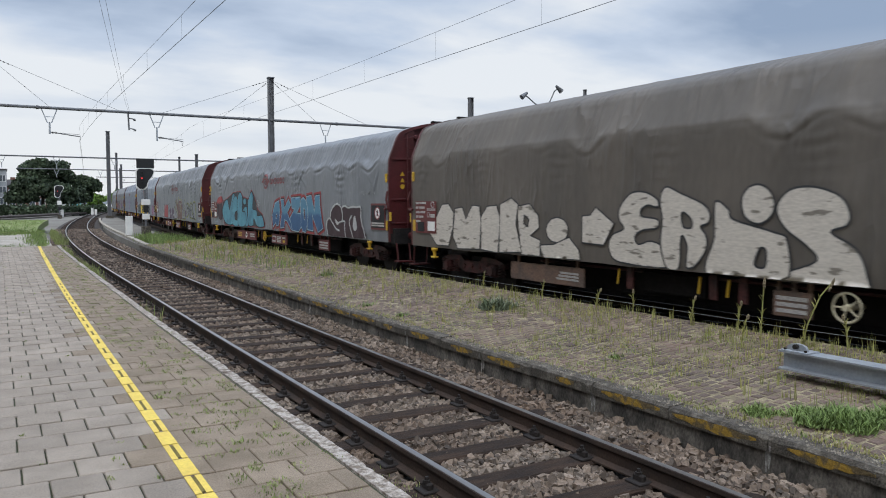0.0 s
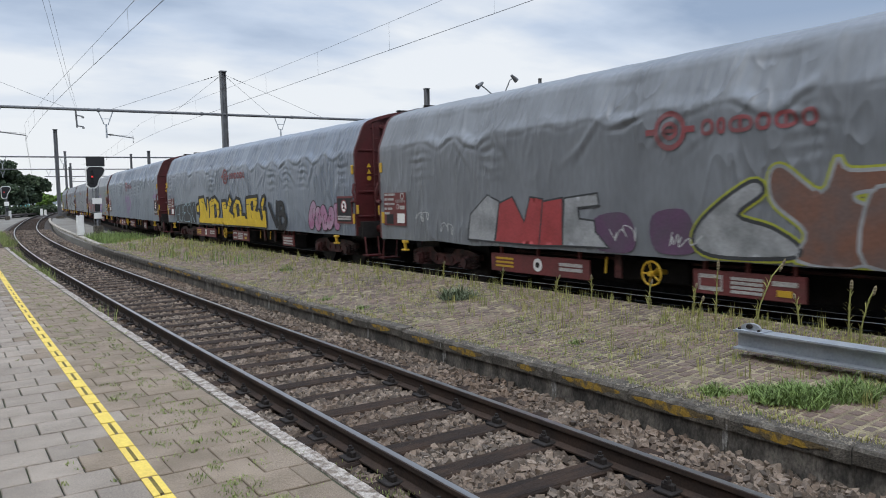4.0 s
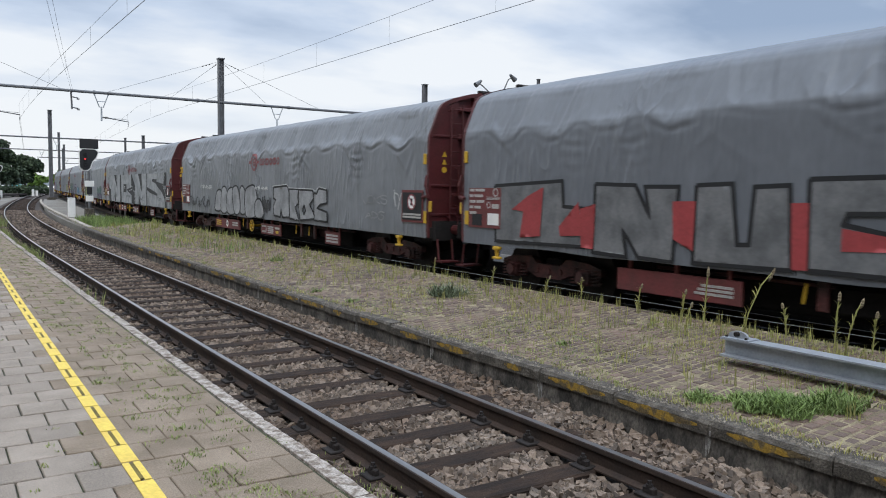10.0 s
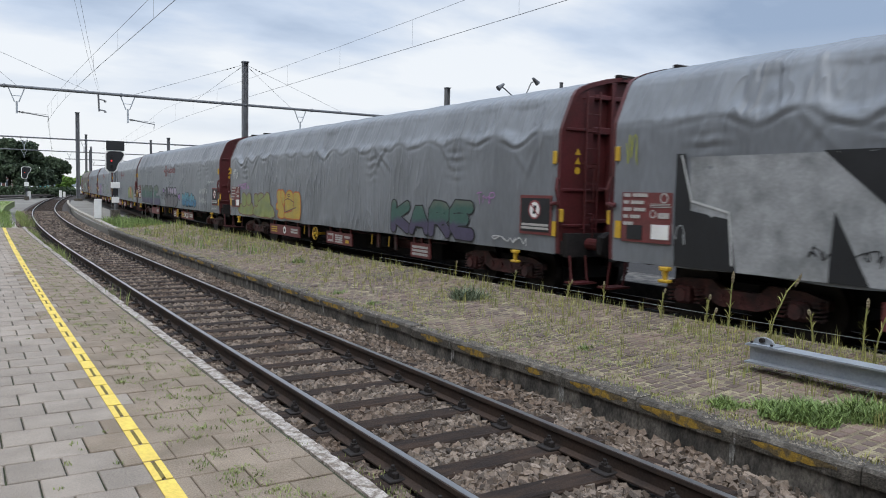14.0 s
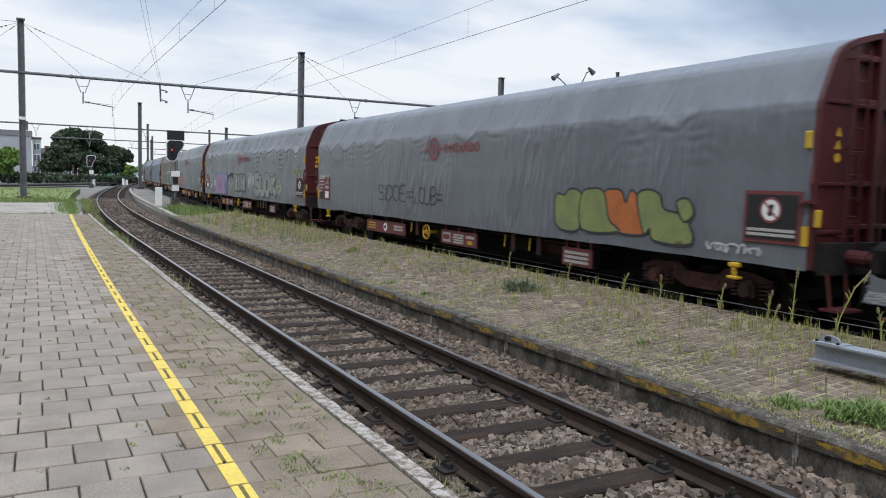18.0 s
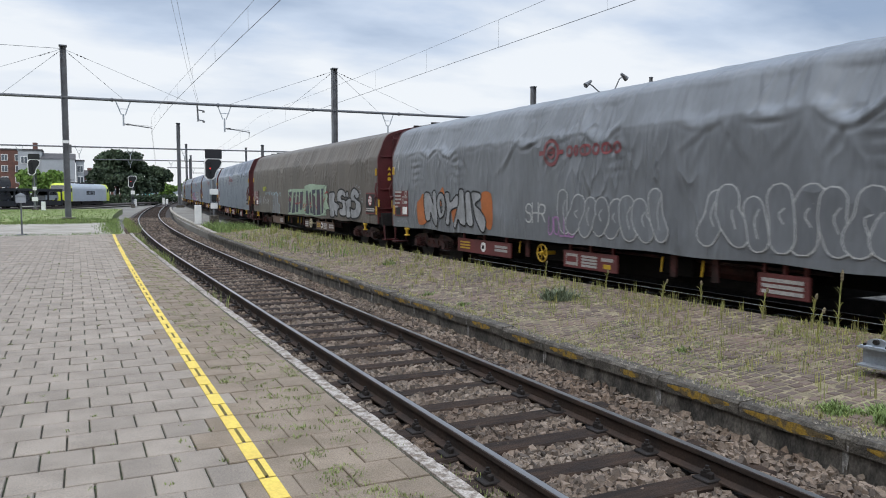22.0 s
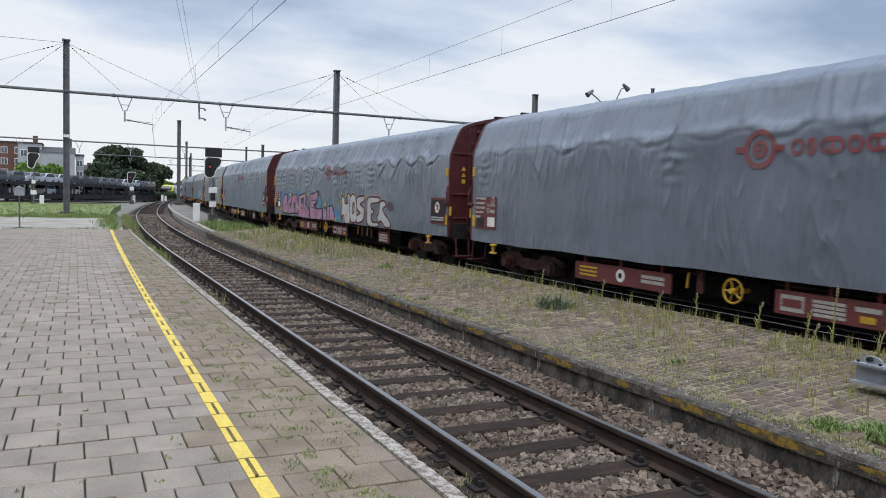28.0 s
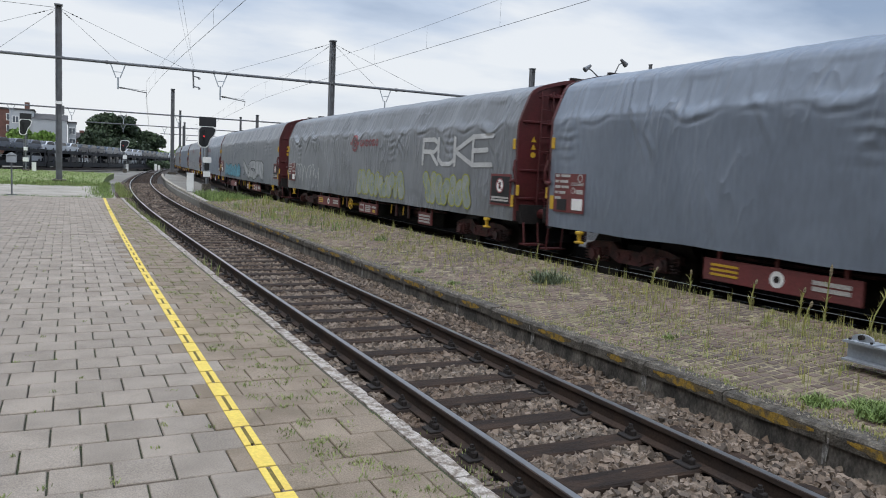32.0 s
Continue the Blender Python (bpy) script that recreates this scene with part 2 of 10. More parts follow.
M = {
    "paver": mat("concrete_paver", (0.294, 0.246, 0.198), 0.92, scale=3.2, var=0.30, fine=130, tint=(0.236, 0.197, 0.158), island=0.10, rnd=0.10, bump=0.3, world_co=True),
    "paver_dirty": mat("stained_paver", (0.262, 0.205, 0.150), 0.93, scale=2.6, var=0.32, fine=110, tint=(0.190, 0.146, 0.102), island=0.08, rnd=0.08, bump=0.4, world_co=True),
    "joint": mat("joint_sand", (0.040, 0.036, 0.026), 0.95, scale=3, var=0.3, fine=70, tint=(0.045, 0.055, 0.022)),
    "coping": mat("worn_concrete_edge", (0.40, 0.355, 0.31), 0.92, scale=14, var=0.5, fine=70, tint=(0.17, 0.135, 0.105), bump=0.5, world_co=True, lo=0.44, hi=0.6),
    "yellow_line": mat("yellow_paint", (0.72, 0.54, 0.10), 0.75, scale=5, var=0.14, fine=60, tint=(0.66, 0.47, 0.09)),
    "mark": mat("dark_wear", (0.16, 0.12, 0.03), 0.9, var=0.3),
    "ballast": mat("ballast_stone", (0.165, 0.130, 0.101), 0.92, scale=1.3, var=0.3, fine=50, tint=(0.105, 0.074, 0.053), island=0.62, bump=0.3),
    "bed": mat("ballast_bed", (0.045, 0.034, 0.028), 0.95, scale=14, var=0.5, fine=45, bump=0.6),
    "ground": mat("gravel_ground", (0.19, 0.18, 0.16), 0.95, scale=0.15, var=0.2, fine=20, tint=(0.13, 0.115, 0.095), bump=0.4),
    "gravel": mat("pale_gravel", (0.36, 0.325, 0.275), 0.95, scale=0.7, var=0.3, fine=22, tint=(0.25, 0.225, 0.185), world_co=True),
    "rail_top": mat("polished_rail", (0.42, 0.41, 0.40), 0.28, 0.9, scale=3, var=0.1, fine=50, stretch=(1, 0.05, 1), bump=0.02),
    "rail": mat("rusty_rail", (0.050, 0.033, 0.025), 0.85, 0.0, scale=4, var=0.25, fine=50, tint=(0.034, 0.025, 0.021), spec=0.25),
    "sleeper": mat("oiled_sleeper", (0.022, 0.016, 0.013), 0.9, scale=3, var=0.35, fine=25, tint=(0.046, 0.029, 0.020), spec=0.22, bump=0.5, stretch=(1, 5, 5), world_co=True),
    "iron": mat("dark_iron", (0.024, 0.019, 0.017), 0.8, 0.3, var=0.3),
    # for the added unseen wall; its tone sets how much light it returns
    "station": mat("unseen_wall_brown", (0.27, 0.21, 0.17), 0.9, scale=0.8, var=0.25, fine=12, tint=(0.21, 0.16, 0.13)),
    "kerb": mat("dark_kerb_concrete", (0.060, 0.052, 0.042), 0.95, scale=9, var=0.5, fine=60, tint=(0.135, 0.12, 0.098), bump=0.6, lo=0.46, hi=0.68, world_co=True),
    "kerb_wall": mat("stained_concrete_wall", (0.150, 0.135, 0.115), 0.95, scale=5, var=0.5, fine=45, tint=(0.045, 0.041, 0.036), bump=0.6, stretch=(1, 1, 0.6), lo=0.36, hi=0.60, world_co=True),
    "kerb_yellow": mat("flaking_yellow", (0.30, 0.185, 0.025), 0.9, scale=11, var=0.45, fine=50, tint=(0.13, 0.095, 0.045), bump=0.4, lo=0.47, hi=0.57),
    "cobble": mat("brown_cobble", (0.142, 0.098, 0.077), 0.92, scale=0.9, var=0.28, fine=70, tint=(0.098, 0.073, 0.060), island=0.30, rnd=0.25, world_co=True),
    "moss": mat("dry_moss_joint", (0.26, 0.22, 0.135), 0.95, scale=5, var=0.45, fine=60, tint=(0.135, 0.108, 0.068), lo=0.38, hi=0.62, bump=0.5),
    "dry_grass": mat("yellowing_grass", (0.30, 0.285, 0.095), 0.85, scale=1.0, var=0.3, fine=10, tint=(0.21, 0.23, 0.07), island=0.35),
    "green_grass": mat("green_grass", (0.135, 0.200, 0.055), 0.8, scale=1.0, var=0.3, fine=10, tint=(0.18, 0.24, 0.075), island=0.35),
    "weed": mat("yellow_green_weed", (0.25, 0.28, 0.10), 0.85, scale=3.0, var=0.3, fine=10, tint=(0.14, 0.18, 0.05), island=0.3),
    "grey_grass": mat("grey_green_leaves", (0.115, 0.150, 0.085), 0.85, scale=2.0, var=0.3, fine=10, tint=(0.16, 0.19, 0.12), island=0.35),
    "crumb": mat("mortar_crumbs", (0.26, 0.23, 0.185), 0.95, scale=6, var=0.3, fine=40, tint=(0.13, 0.11, 0.085), island=0.5),
    "lime_streak": mat("lime_streak", (0.34, 0.33, 0.31), 0.9, scale=30, var=0.3, fine=80, tint=(0.16, 0.15, 0.14)),
    "lawn": mat("lawn", (0.17, 0.23, 0.06), 0.9, scale=0.6, var=0.3, fine=20, tint=(0.20, 0.20, 0.09), bump=0.5),
    "galv": mat("galvanised_steel", (0.40, 0.43, 0.46), 0.5, 0.5, scale=5, var=0.12, fine=40, tint=(0.34, 0.37, 0.41)),
    # near-black stands in for the shade under and behind the goods train
    "shade_bed": mat("shade_dark_ballast", (0.020, 0.017, 0.015), 0.95, scale=10, var=0.5, fine=40, bump=0.5),
    "mast": mat("grey_mast_paint", (0.150, 0.158, 0.170), 0.65, 0.2, scale=2, var=0.2, tint=(0.11, 0.11, 0.115)),
    "wire": mat("wire", (0.10, 0.11, 0.12), 0.6, 0.5, var=0.1, bump=0),
    "black": mat("matt_black", (0.012, 0.013, 0.015), 0.7, var=0.2),
    "white": mat("white_paint", (0.78, 0.78, 0.76), 0.6, scale=3, var=0.08),
    "tarp": tarp_mat("grey_tarpaulin", (0.176, 0.190, 0.208), (0.138, 0.149, 0.163), 0.42, 0.5),
    "tarp_new": tarp_mat("blue_grey_tarpaulin", (0.162, 0.191, 0.236), (0.138, 0.163, 0.202), 0.32, 0.5),
    "tarp_tight": tarp_mat("tight_grey_tarpaulin", (0.152, 0.166, 0.186), (0.126, 0.138, 0.156), 0.38, 0.4),
    "tarp_brown": tarp_mat("weathered_brown_tarpaulin", (0.124, 0.108, 0.091), (0.094, 0.083, 0.071), 0.55, 0.5),
    "print": mat("greyish_white_print", (0.46, 0.44, 0.42), 0.7, scale=30, var=0.35, fine=90),
    "red": mat("oxide_red_steel", (0.080, 0.012, 0.014), 0.55, scale=2, var=0.25, fine=30, tint=(0.06, 0.012, 0.011)),
    "red_panel": mat("dusty_red_panel", (0.16, 0.035, 0.035), 0.65, scale=3, var=0.2, fine=30, tint=(0.12, 0.035, 0.033)),
    "bogie": mat("grimy_bogie", (0.10, 0.030, 0.028), 0.65, scale=3, var=0.4, fine=30, tint=(0.030, 0.016, 0.015)),
    "wheel": mat("wheel_steel", (0.035, 0.028, 0.025), 0.6, 0.5, var=0.3),
    # underside shade is put into this black; the buffer heads share it
    "belly": mat("black_steel_with_shade", (0.012, 0.010, 0.010), 0.9, var=0.4, fine=20),
    "brown_panel": mat("faded_brown_panel", (0.17, 0.105, 0.075), 0.8, scale=3, var=0.3, fine=30, tint=(0.11, 0.08, 0.065)),
    "cream": mat("dirty_cream_paint", (0.55, 0.50, 0.36), 0.7, scale=5, var=0.25),
    "yellow": mat("yellow_fitting", (0.55, 0.34, 0.025), 0.55, scale=4, var=0.15),
    "logo_red": mat("faded_red_print", (0.235, 0.050, 0.056), 0.6, scale=3, var=0.25, tint=(0.19, 0.075, 0.078)),
}


# ---------------------------------------------------------------- mesh helpers
def box(bm, c, s, rz=0.0, rx=0.0, ry=0.0):
    m = pose(*c, rx, ry, rz) @ Matrix.Diagonal((*s, 1))
    return bmesh.ops.create_cube(bm, size=1.0, matrix=m)["verts"]


def bevel_box(bm, c, s, b=0.01, rz=0.0, rx=0.0, ry=0.0):
    """A box with its edges cut at b."""
    m = pose(*c, rx, ry, rz)
    hx, hy, hz = s[0] / 2, s[1] / 2, s[2] / 2
    b = min(b, hx * 0.9, hy * 0.9, hz * 0.9)
    pts = {}
    for i in (-1, 1):
        for j in (-1, 1):
            for k in (-1, 1):
                pts[i, j, k, 0] = bm.verts.new(m @ Vector((i * hx, j * (hy - b), k * (hz - b))))
                pts[i, j, k, 1] = bm.verts.new(m @ Vector((i * (hx - b), j * hy, k * (hz - b))))
                pts[i, j, k, 2] = bm.verts.new(m @ Vector((i * (hx - b), j * (hy - b), k * hz)))
    fs = []
    for a in (0, 1, 2):
        for sg in (-1, 1):
            loop = []
            for u, v in ((-1, -1), (1, -1), (1, 1), (-1, 1)):
                key = [0, 0, 0]
                key[a], key[(a + 1) % 3], key[(a + 2) % 3] = sg, u, v
                loop.append(pts[(*key, a)])
            fs.append(loop if sg > 0 else loop[::-1])
    for i in (-1, 1):
        for j in (-1, 1):
            for k in (-1, 1):
                tri = [pts[i, j, k, 0], pts[i, j, k, 1], pts[i, j, k, 2]]
                fs.append(tri if i * j * k > 0 else tri[::-1])
    for a in (0, 1, 2):
        o, p = (a + 1) % 3, (a + 2) % 3
        for u in (-1, 1):
            for v in (-1, 1):
                k0, k1 = [0, 0, 0], [0, 0, 0]
                k0[a], k0[o], k0[p] = -1, u, v
                k1[a], k1[o], k1[p] = 1, u, v
                q = [pts[(*k0, o)], pts[(*k1, o)], pts[(*k1, p)], pts[(*k0, p)]]
                fs.append(q if u * v < 0 else q[::-1])
    for q in fs:
        bm.faces.new(q)


def cyl(bm, p0, p1, r, seg=10, r2=None):
    p0, p1 = Vector(p0), Vector(p1)
    d = p1 - p0
    m = Matrix.Translation((p0 + p1) / 2) @ d.to_track_quat("Z", "Y").to_matrix().to_4x4()
    bmesh.ops.create_cone(bm, cap_ends=True, segments=seg, radius1=r, radius2=r if r2 is None else r2, depth=d.length, matrix=m)


def tube(bm, pts, r, seg=6):
    """A round bar swept along a line, in one piece."""
    pts = [Vector(p) for p in pts]
    rows, side = [], None
    for i, p in enumerate(pts):
        d = (pts[min(i + 1, len(pts) - 1)] - pts[max(i - 1, 0)]).normalized()
        if side is None:
            side = d.orthogonal().normalized()
        side = (side - d * side.dot(d)).normalized()
        up = d.cross(side)
        rows.append([p + (side * math.cos(2 * math.pi * j / seg) + up * math.sin(2 * math.pi * j / seg)) * r for j in range(seg)])
    loft(bm, rows)


def ring(bm, c, r, w, axis="x", seg=20, tube_seg=6):
    """A torus about the given axis."""
    grid = []
    for i in range(seg):
        a = 2 * math.pi * i / seg
        row = []
        for j in range(tube_seg):
            b = 2 * math.pi * j / tube_seg
            u, v, n = (r + w * math.cos(b)) * math.cos(a), (r + w * math.cos(b)) * math.sin(a), w * math.sin(b)
            p = {"x": (n, u, v), "y": (u, n, v), "z": (u, v, n)}[axis]
            row.append(bm.verts.new(Vector(c) + Vector(p)))
        grid.append(row)
    for i in range(seg):
        for j in range(tube_seg):
            bm.faces.new((grid[i][j], grid[(i + 1) % seg][j], grid[(i + 1) % seg][(j + 1) % tube_seg], grid[i][(j + 1) % tube_seg]))


def loft(bm, sections, closed=True, caps=True):
    """Faces between successive rings of points."""
    rows = [[bm.verts.new(p) for p in s] for s in sections]
    n = len(rows[0])
    for a, b in zip(rows[:-1], rows[1:]):
        for i in range(n if closed else n - 1):
            j = (i + 1) % n
            bm.faces.new((a[i], a[j], b[j], b[i]))
    if caps and closed:
        bm.faces.new(rows[0][::-1])
        bm.faces.new(rows[-1])


def mesh_of(name, bm, material, smooth=False):
    me = bpy.data.meshes.new(name)
    bmesh.ops.recalc_face_normals(bm, faces=bm.faces[:])
    bm.to_mesh(me)
    bm.free()
    me.materials.append(material)
    if smooth:
        me.polygons.foreach_set("use_smooth", [True] * len(me.polygons))
    return me


def part(name, bm, material, parent=None, label="", smooth=False):
    ob = new(name, bm if isinstance(bm, bpy.types.Mesh) else mesh_of(name, bm, material, smooth))
    ob.parent = parent
    return tagged(ob, label)


def raw(name, verts, faces, material, parent=None, label="", smooth=False):
    me = bpy.data.meshes.new(name)
    me.from_pydata([tuple(v) for v in verts], [], [tuple(f) for f in faces])
    me.materials.append(material)
    if smooth:
        me.polygons.foreach_set("use_smooth", [True] * len(me.polygons))
    ob = new(name, me)
    ob.parent = parent
    return tagged(ob, label)


def thing(name, label, category, group="", kind="", m=None):
    ob = tagged(new(name), label, category, group, kind)
    if m is not None:
        ob.matrix_basis = m
    return ob


# ---------------------------------------------------------------- the plan
RAIL_Z = -0.335       # rail top of the platform track; the paving is at 0
TRAIN_Z = -0.18       # rail top of the goods track


def grade(y):
    return 0.004 * max(0.0, y - 12.0)


def bend(y):
    """How far the platform track has swung to the right."""
    if y < 24:
        return 0.0
    if y < 75:
        return (y - 24) ** 2 / 1040
    return 2.5 + 0.098 * (y - 75) + (y - 75) ** 2 / 3000


def track_x(y):
    return 3.575 + bend(y)


def train_x(y):
    if y < 36:
        return 9.95
    if y < 50:
        return 9.95 + (y - 36) ** 2 * 0.081 / 28
    return 9.95 + 0.567 + 0.081 * (y - 50) + max(0.0, y - 120) ** 2 / 1200


def strip(name, fx0, fx1, y0, y1, z, material, step=2.0, thick=0.3, label="", category="", zr=None):
    """A thick sheet between two lines that follow the plan; zr is its height along the right side."""
    n = max(1, int((y1 - y0) / step))
    bm = bmesh.new()
    secs = []
    for i in range(n + 1):
        y = y0 + (y1 - y0) * i / n
        za, zb = z + grade(y), (z if zr is None else zr) + grade(y)
        secs.append([(fx0(y), y, za), (fx1(y), y, zb), (fx1(y), y, zb - thick), (fx0(y), y, za - thick)])
    loft(bm, secs)
    return tagged(part(name, bm, material), label, category, kind="structure")

# ---------------------------------------------------------------- ground, beds and platforms
def build_ground():
    xs = [-900, -300, -120, -60, -30, -15, -5, 5, 15, 30, 60, 120, 300, 900]
    ys = [-600, -200, -60, -20, 0, 12, 20, 30, 40, 60, 80, 100, 140, 180, 240, 320, 450, 700, 1100, 1800]
    verts = [(x, y, -0.72 + 0.3 * grade(min(y, 200))) for y in ys for x in xs]
    n = len(xs)
    faces = [(j * n + i, j * n + i + 1, (j + 1) * n + i + 1, (j + 1) * n + i) for j in range(len(ys) - 1) for i in range(n - 1)]
    tagged(raw("ground", verts, faces, M["ground"]), "grey gravel ground of a railway yard", "ground", kind="structure")


build_ground()
near_bed = strip("track_bed", lambda y: 1.9 + bend(y), lambda y: 5.5 + bend(y), -6, 192, RAIL_Z - 0.245, M["bed"], label="dark brown stone ballast bed under the platform track", category="ballast")
# carried far past the track so the ground behind also looks shaded
train_bed = strip("goods_track_bed", lambda y: train_x(y) - 1.62, lambda y: train_x(y) + 30.0, -60, 540, TRAIN_Z - 0.21, M["shade_bed"], step=4, thick=2.6, label="ballast bed under the goods track with shade in its colour", category="ballast")
strip("far_platform", lambda y: train_x(y) + 1.98, lambda y: train_x(y) + 3.5, -60, 120, -0.09, M["kerb_wall"], step=4, thick=0.6, label="low mossy strip of paving behind the goods track", category="platform")
# wall face coloured black as shade
strip("far_edge", lambda y: train_x(y) + 1.90, lambda y: train_x(y) + 1.977, -60, 120, -0.094, M["shade_bed"], step=4, thick=0.6, label="edge wall behind the goods track, shade painted black", category="wall")
platform = strip("platform", lambda y: -9.0, lambda y: 1.93 + bend(y), -8, 33.0, -0.016, M["joint"], thick=0.62, label="low station platform paved with grey concrete blocks", category="platform")
strip("gravel_path", lambda y: -12.0, lambda y: 1.7 + bend(y), 33.0, 48.0, -0.012, M["gravel"], thick=0.5, label="pale gravel beyond the end of the paving", category="gravel")
strip("grass_verge", lambda y: -14.0, lambda y: 1.3 + bend(y) * 0.93, 46.5, 78.0, 0.10, M["lawn"], thick=0.5, label="rough green grass between the tracks", category="grass")
island = strip("island_platform", lambda y: 5.38 + bend(y), lambda y: 8.3 + max(0, train_x(y) - 9.95), -6, 36.0, -0.215, M["moss"], thick=0.5, zr=0.035, label="disused brown cobbled platform with weeds in the joints", category="platform")


def build_sky_block_wall():
    """Unseen plain wall, closing the platform behind the camera, added to block sky light."""
    bm = bmesh.new()
    box(bm, (-10.5, -4, 3.9), (3.0, 84, 9.2))
    w = tagged(part("wall_west", bm, M["station"]), "plain brown wall added out of view to block sky light", "wall", kind="structure")
    bm = bmesh.new()
    bevel_box(bm, (-10.3, -4, 8.62), (3.8, 84.6, 0.24), 0.03)
    part("sky_block_cap", bm, M["coping"], w)


build_sky_block_wall()


def build_rail(side_fx, y0, y1, z, step, parent, worn=True):
    prof = [(-0.036, 0), (0.036, 0), (0.036, -0.035), (0.010, -0.05), (0.010, -0.14), (0.07, -0.158), (0.07, -0.172), (-0.07, -0.172), (-0.07, -0.158), (-0.010, -0.14), (-0.010, -0.05), (-0.036, -0.035)]
    bm = bmesh.new()
    ys = []
    y = y0
    while y < y1:
        ys.append(y)
        y += step if y < 110 else step * 3
    ys.append(y1)
    loft(bm, [[(side_fx(y) + a, y, z + grade(y) + b - 0.003) for a, b in prof] for y in ys])
    r = part("rail", bm, M["rail"], parent, "rust-brown rail with a polished head")
    if not worn:
        return
    bm = bmesh.new()
    loft(bm, [[(side_fx(y) + a, y, z + grade(y) + b) for a, b in ((-0.022, 0), (0.028, 0), (0.03, -0.006), (-0.024, -0.006))] for y in ys])
    part("rail_head", bm, M["rail_top"], r, "bright worn running surface")


def sleeper_mesh():
    bm = bmesh.new()
    bevel_box(bm, (0, 0, 0), (2.6, 0.25, 0.15), 0.018)
    return mesh_of("sleeper", bm, M["sleeper"])


def chair_mesh():
    bm = bmesh.new()
    bevel_box(bm, (0, 0, 0.012), (0.34, 0.17, 0.024), 0.006)
    for s in (-1, 1):
        bevel_box(bm, (s * 0.095, 0, 0.045), (0.05, 0.11, 0.055), 0.01)
        cyl(bm, (s * 0.10, 0, 0.06), (s * 0.10, 0, 0.115), 0.016, 6)
        cyl(bm, (s * 0.10, 0, 0.07), (s * 0.10, 0, 0.09), 0.028, 6)
    return mesh_of("rail_chair", bm, M["iron"])


track = thing("railway_track", "curving railway track on dark timber sleepers beside the platform", "railway track", kind="structure")
for s in (-1, 1):
    build_rail(lambda y, s=s: track_x(y) + s * 0.753, -6, 190, RAIL_Z, 2.0, track)
SLEEPER, CHAIR = sleeper_mesh(), chair_mesh()
y = -3.85
while y < 120:
    sl = part("sleeper", SLEEPER, None, track)
    slope = math.degrees(math.atan((bend(y + 0.5) - bend(y - 0.5))))
    sl.matrix_basis = pose(track_x(y) + random.uniform(-0.03, 0.03), y + random.uniform(-0.015, 0.015), RAIL_Z + grade(y) - 0.247 + random.uniform(-0.006, 0.006), 0, 0, -slope + random.uniform(-0.8, 0.8))
    if y < 45:
        for s in (-1, 1):
            ch = part("rail_chair", CHAIR, None, track)
            ch.matrix_basis = pose(track_x(y) + s * 0.753, y, RAIL_Z + grade(y) - 0.173, 0, 0, -slope)
    y += 0.672

goods_track = thing("goods_track", "railway track that carries the goods train", "railway track", kind="structure")
for s in (-1, 1):
    # bright heads left out: the wagons' shade is put into the rail colour
    build_rail(lambda y, s=s: train_x(y) + s * 0.753, -60, 530, TRAIN_Z, 4.0, goods_track, False)
y = -4.0
while y < 60:
    sl = part("sleeper", SLEEPER, None, goods_track)
    sl.matrix_basis = pose(train_x(y), y, TRAIN_Z + grade(y) - 0.27)
    y += 0.67

# ---------------------------------------------------------------- the goods train
PITCH, BODY = 19.9, 18.63
SET = 0.165           # how far the middle of a wagon lies behind the middle between two couplings
HALF = BODY / 2
GAP0 = [16.878, -9.82057, -0.0716048, 0.00186948, -6.7247e-06, -2.48262e-07]


def gap_at(t):
    """Where the first coupling is along the track at t seconds."""
    return sum(c * t ** i for i, c in enumerate(GAP0))


def tarp_profile():
    """Half of the cover's section, from the lower edge up to the ridge: half width, height over the rail."""
    return [(1.455, 0.87), (1.46, 1.05), (1.462, 1.3), (1.462, 1.6), (1.462, 1.9), (1.46, 2.2), (1.46, 2.5), (1.46, 2.72), (1.458, 2.86), (1.445, 2.96), (1.395, 3.09), (1.335, 3.24), (1.27, 3.40), (1.21, 3.53), (1.14, 3.62), (1.04, 3.68), (0.82, 3.765), (0.46, 3.86), (0.22, 3.905), (0.0, 3.92)]


HOOP = BODY / 15      # distance between the hoops that carry the cover


def rise(v, v0, v1):
    v = max(0.0, min(1.0, (v - v0) / (v1 - v0)))
    return v * v * (3 - 2 * v)


CREASES = {}
for seed in range(1, 7):
    rng = random.Random(seed)
    CREASES[seed] = []
    for _ in range(16):
        turn = rng.choice((-1, 1)) * rng.uniform(0.5, 1.15)
        CREASES[seed].append((rng.uniform(-9, 9), rng.uniform(2.2, 2.75), math.cos(turn), math.sin(turn), rng.uniform(0.35, 0.8), rng.uniform(0.010, 0.022)))


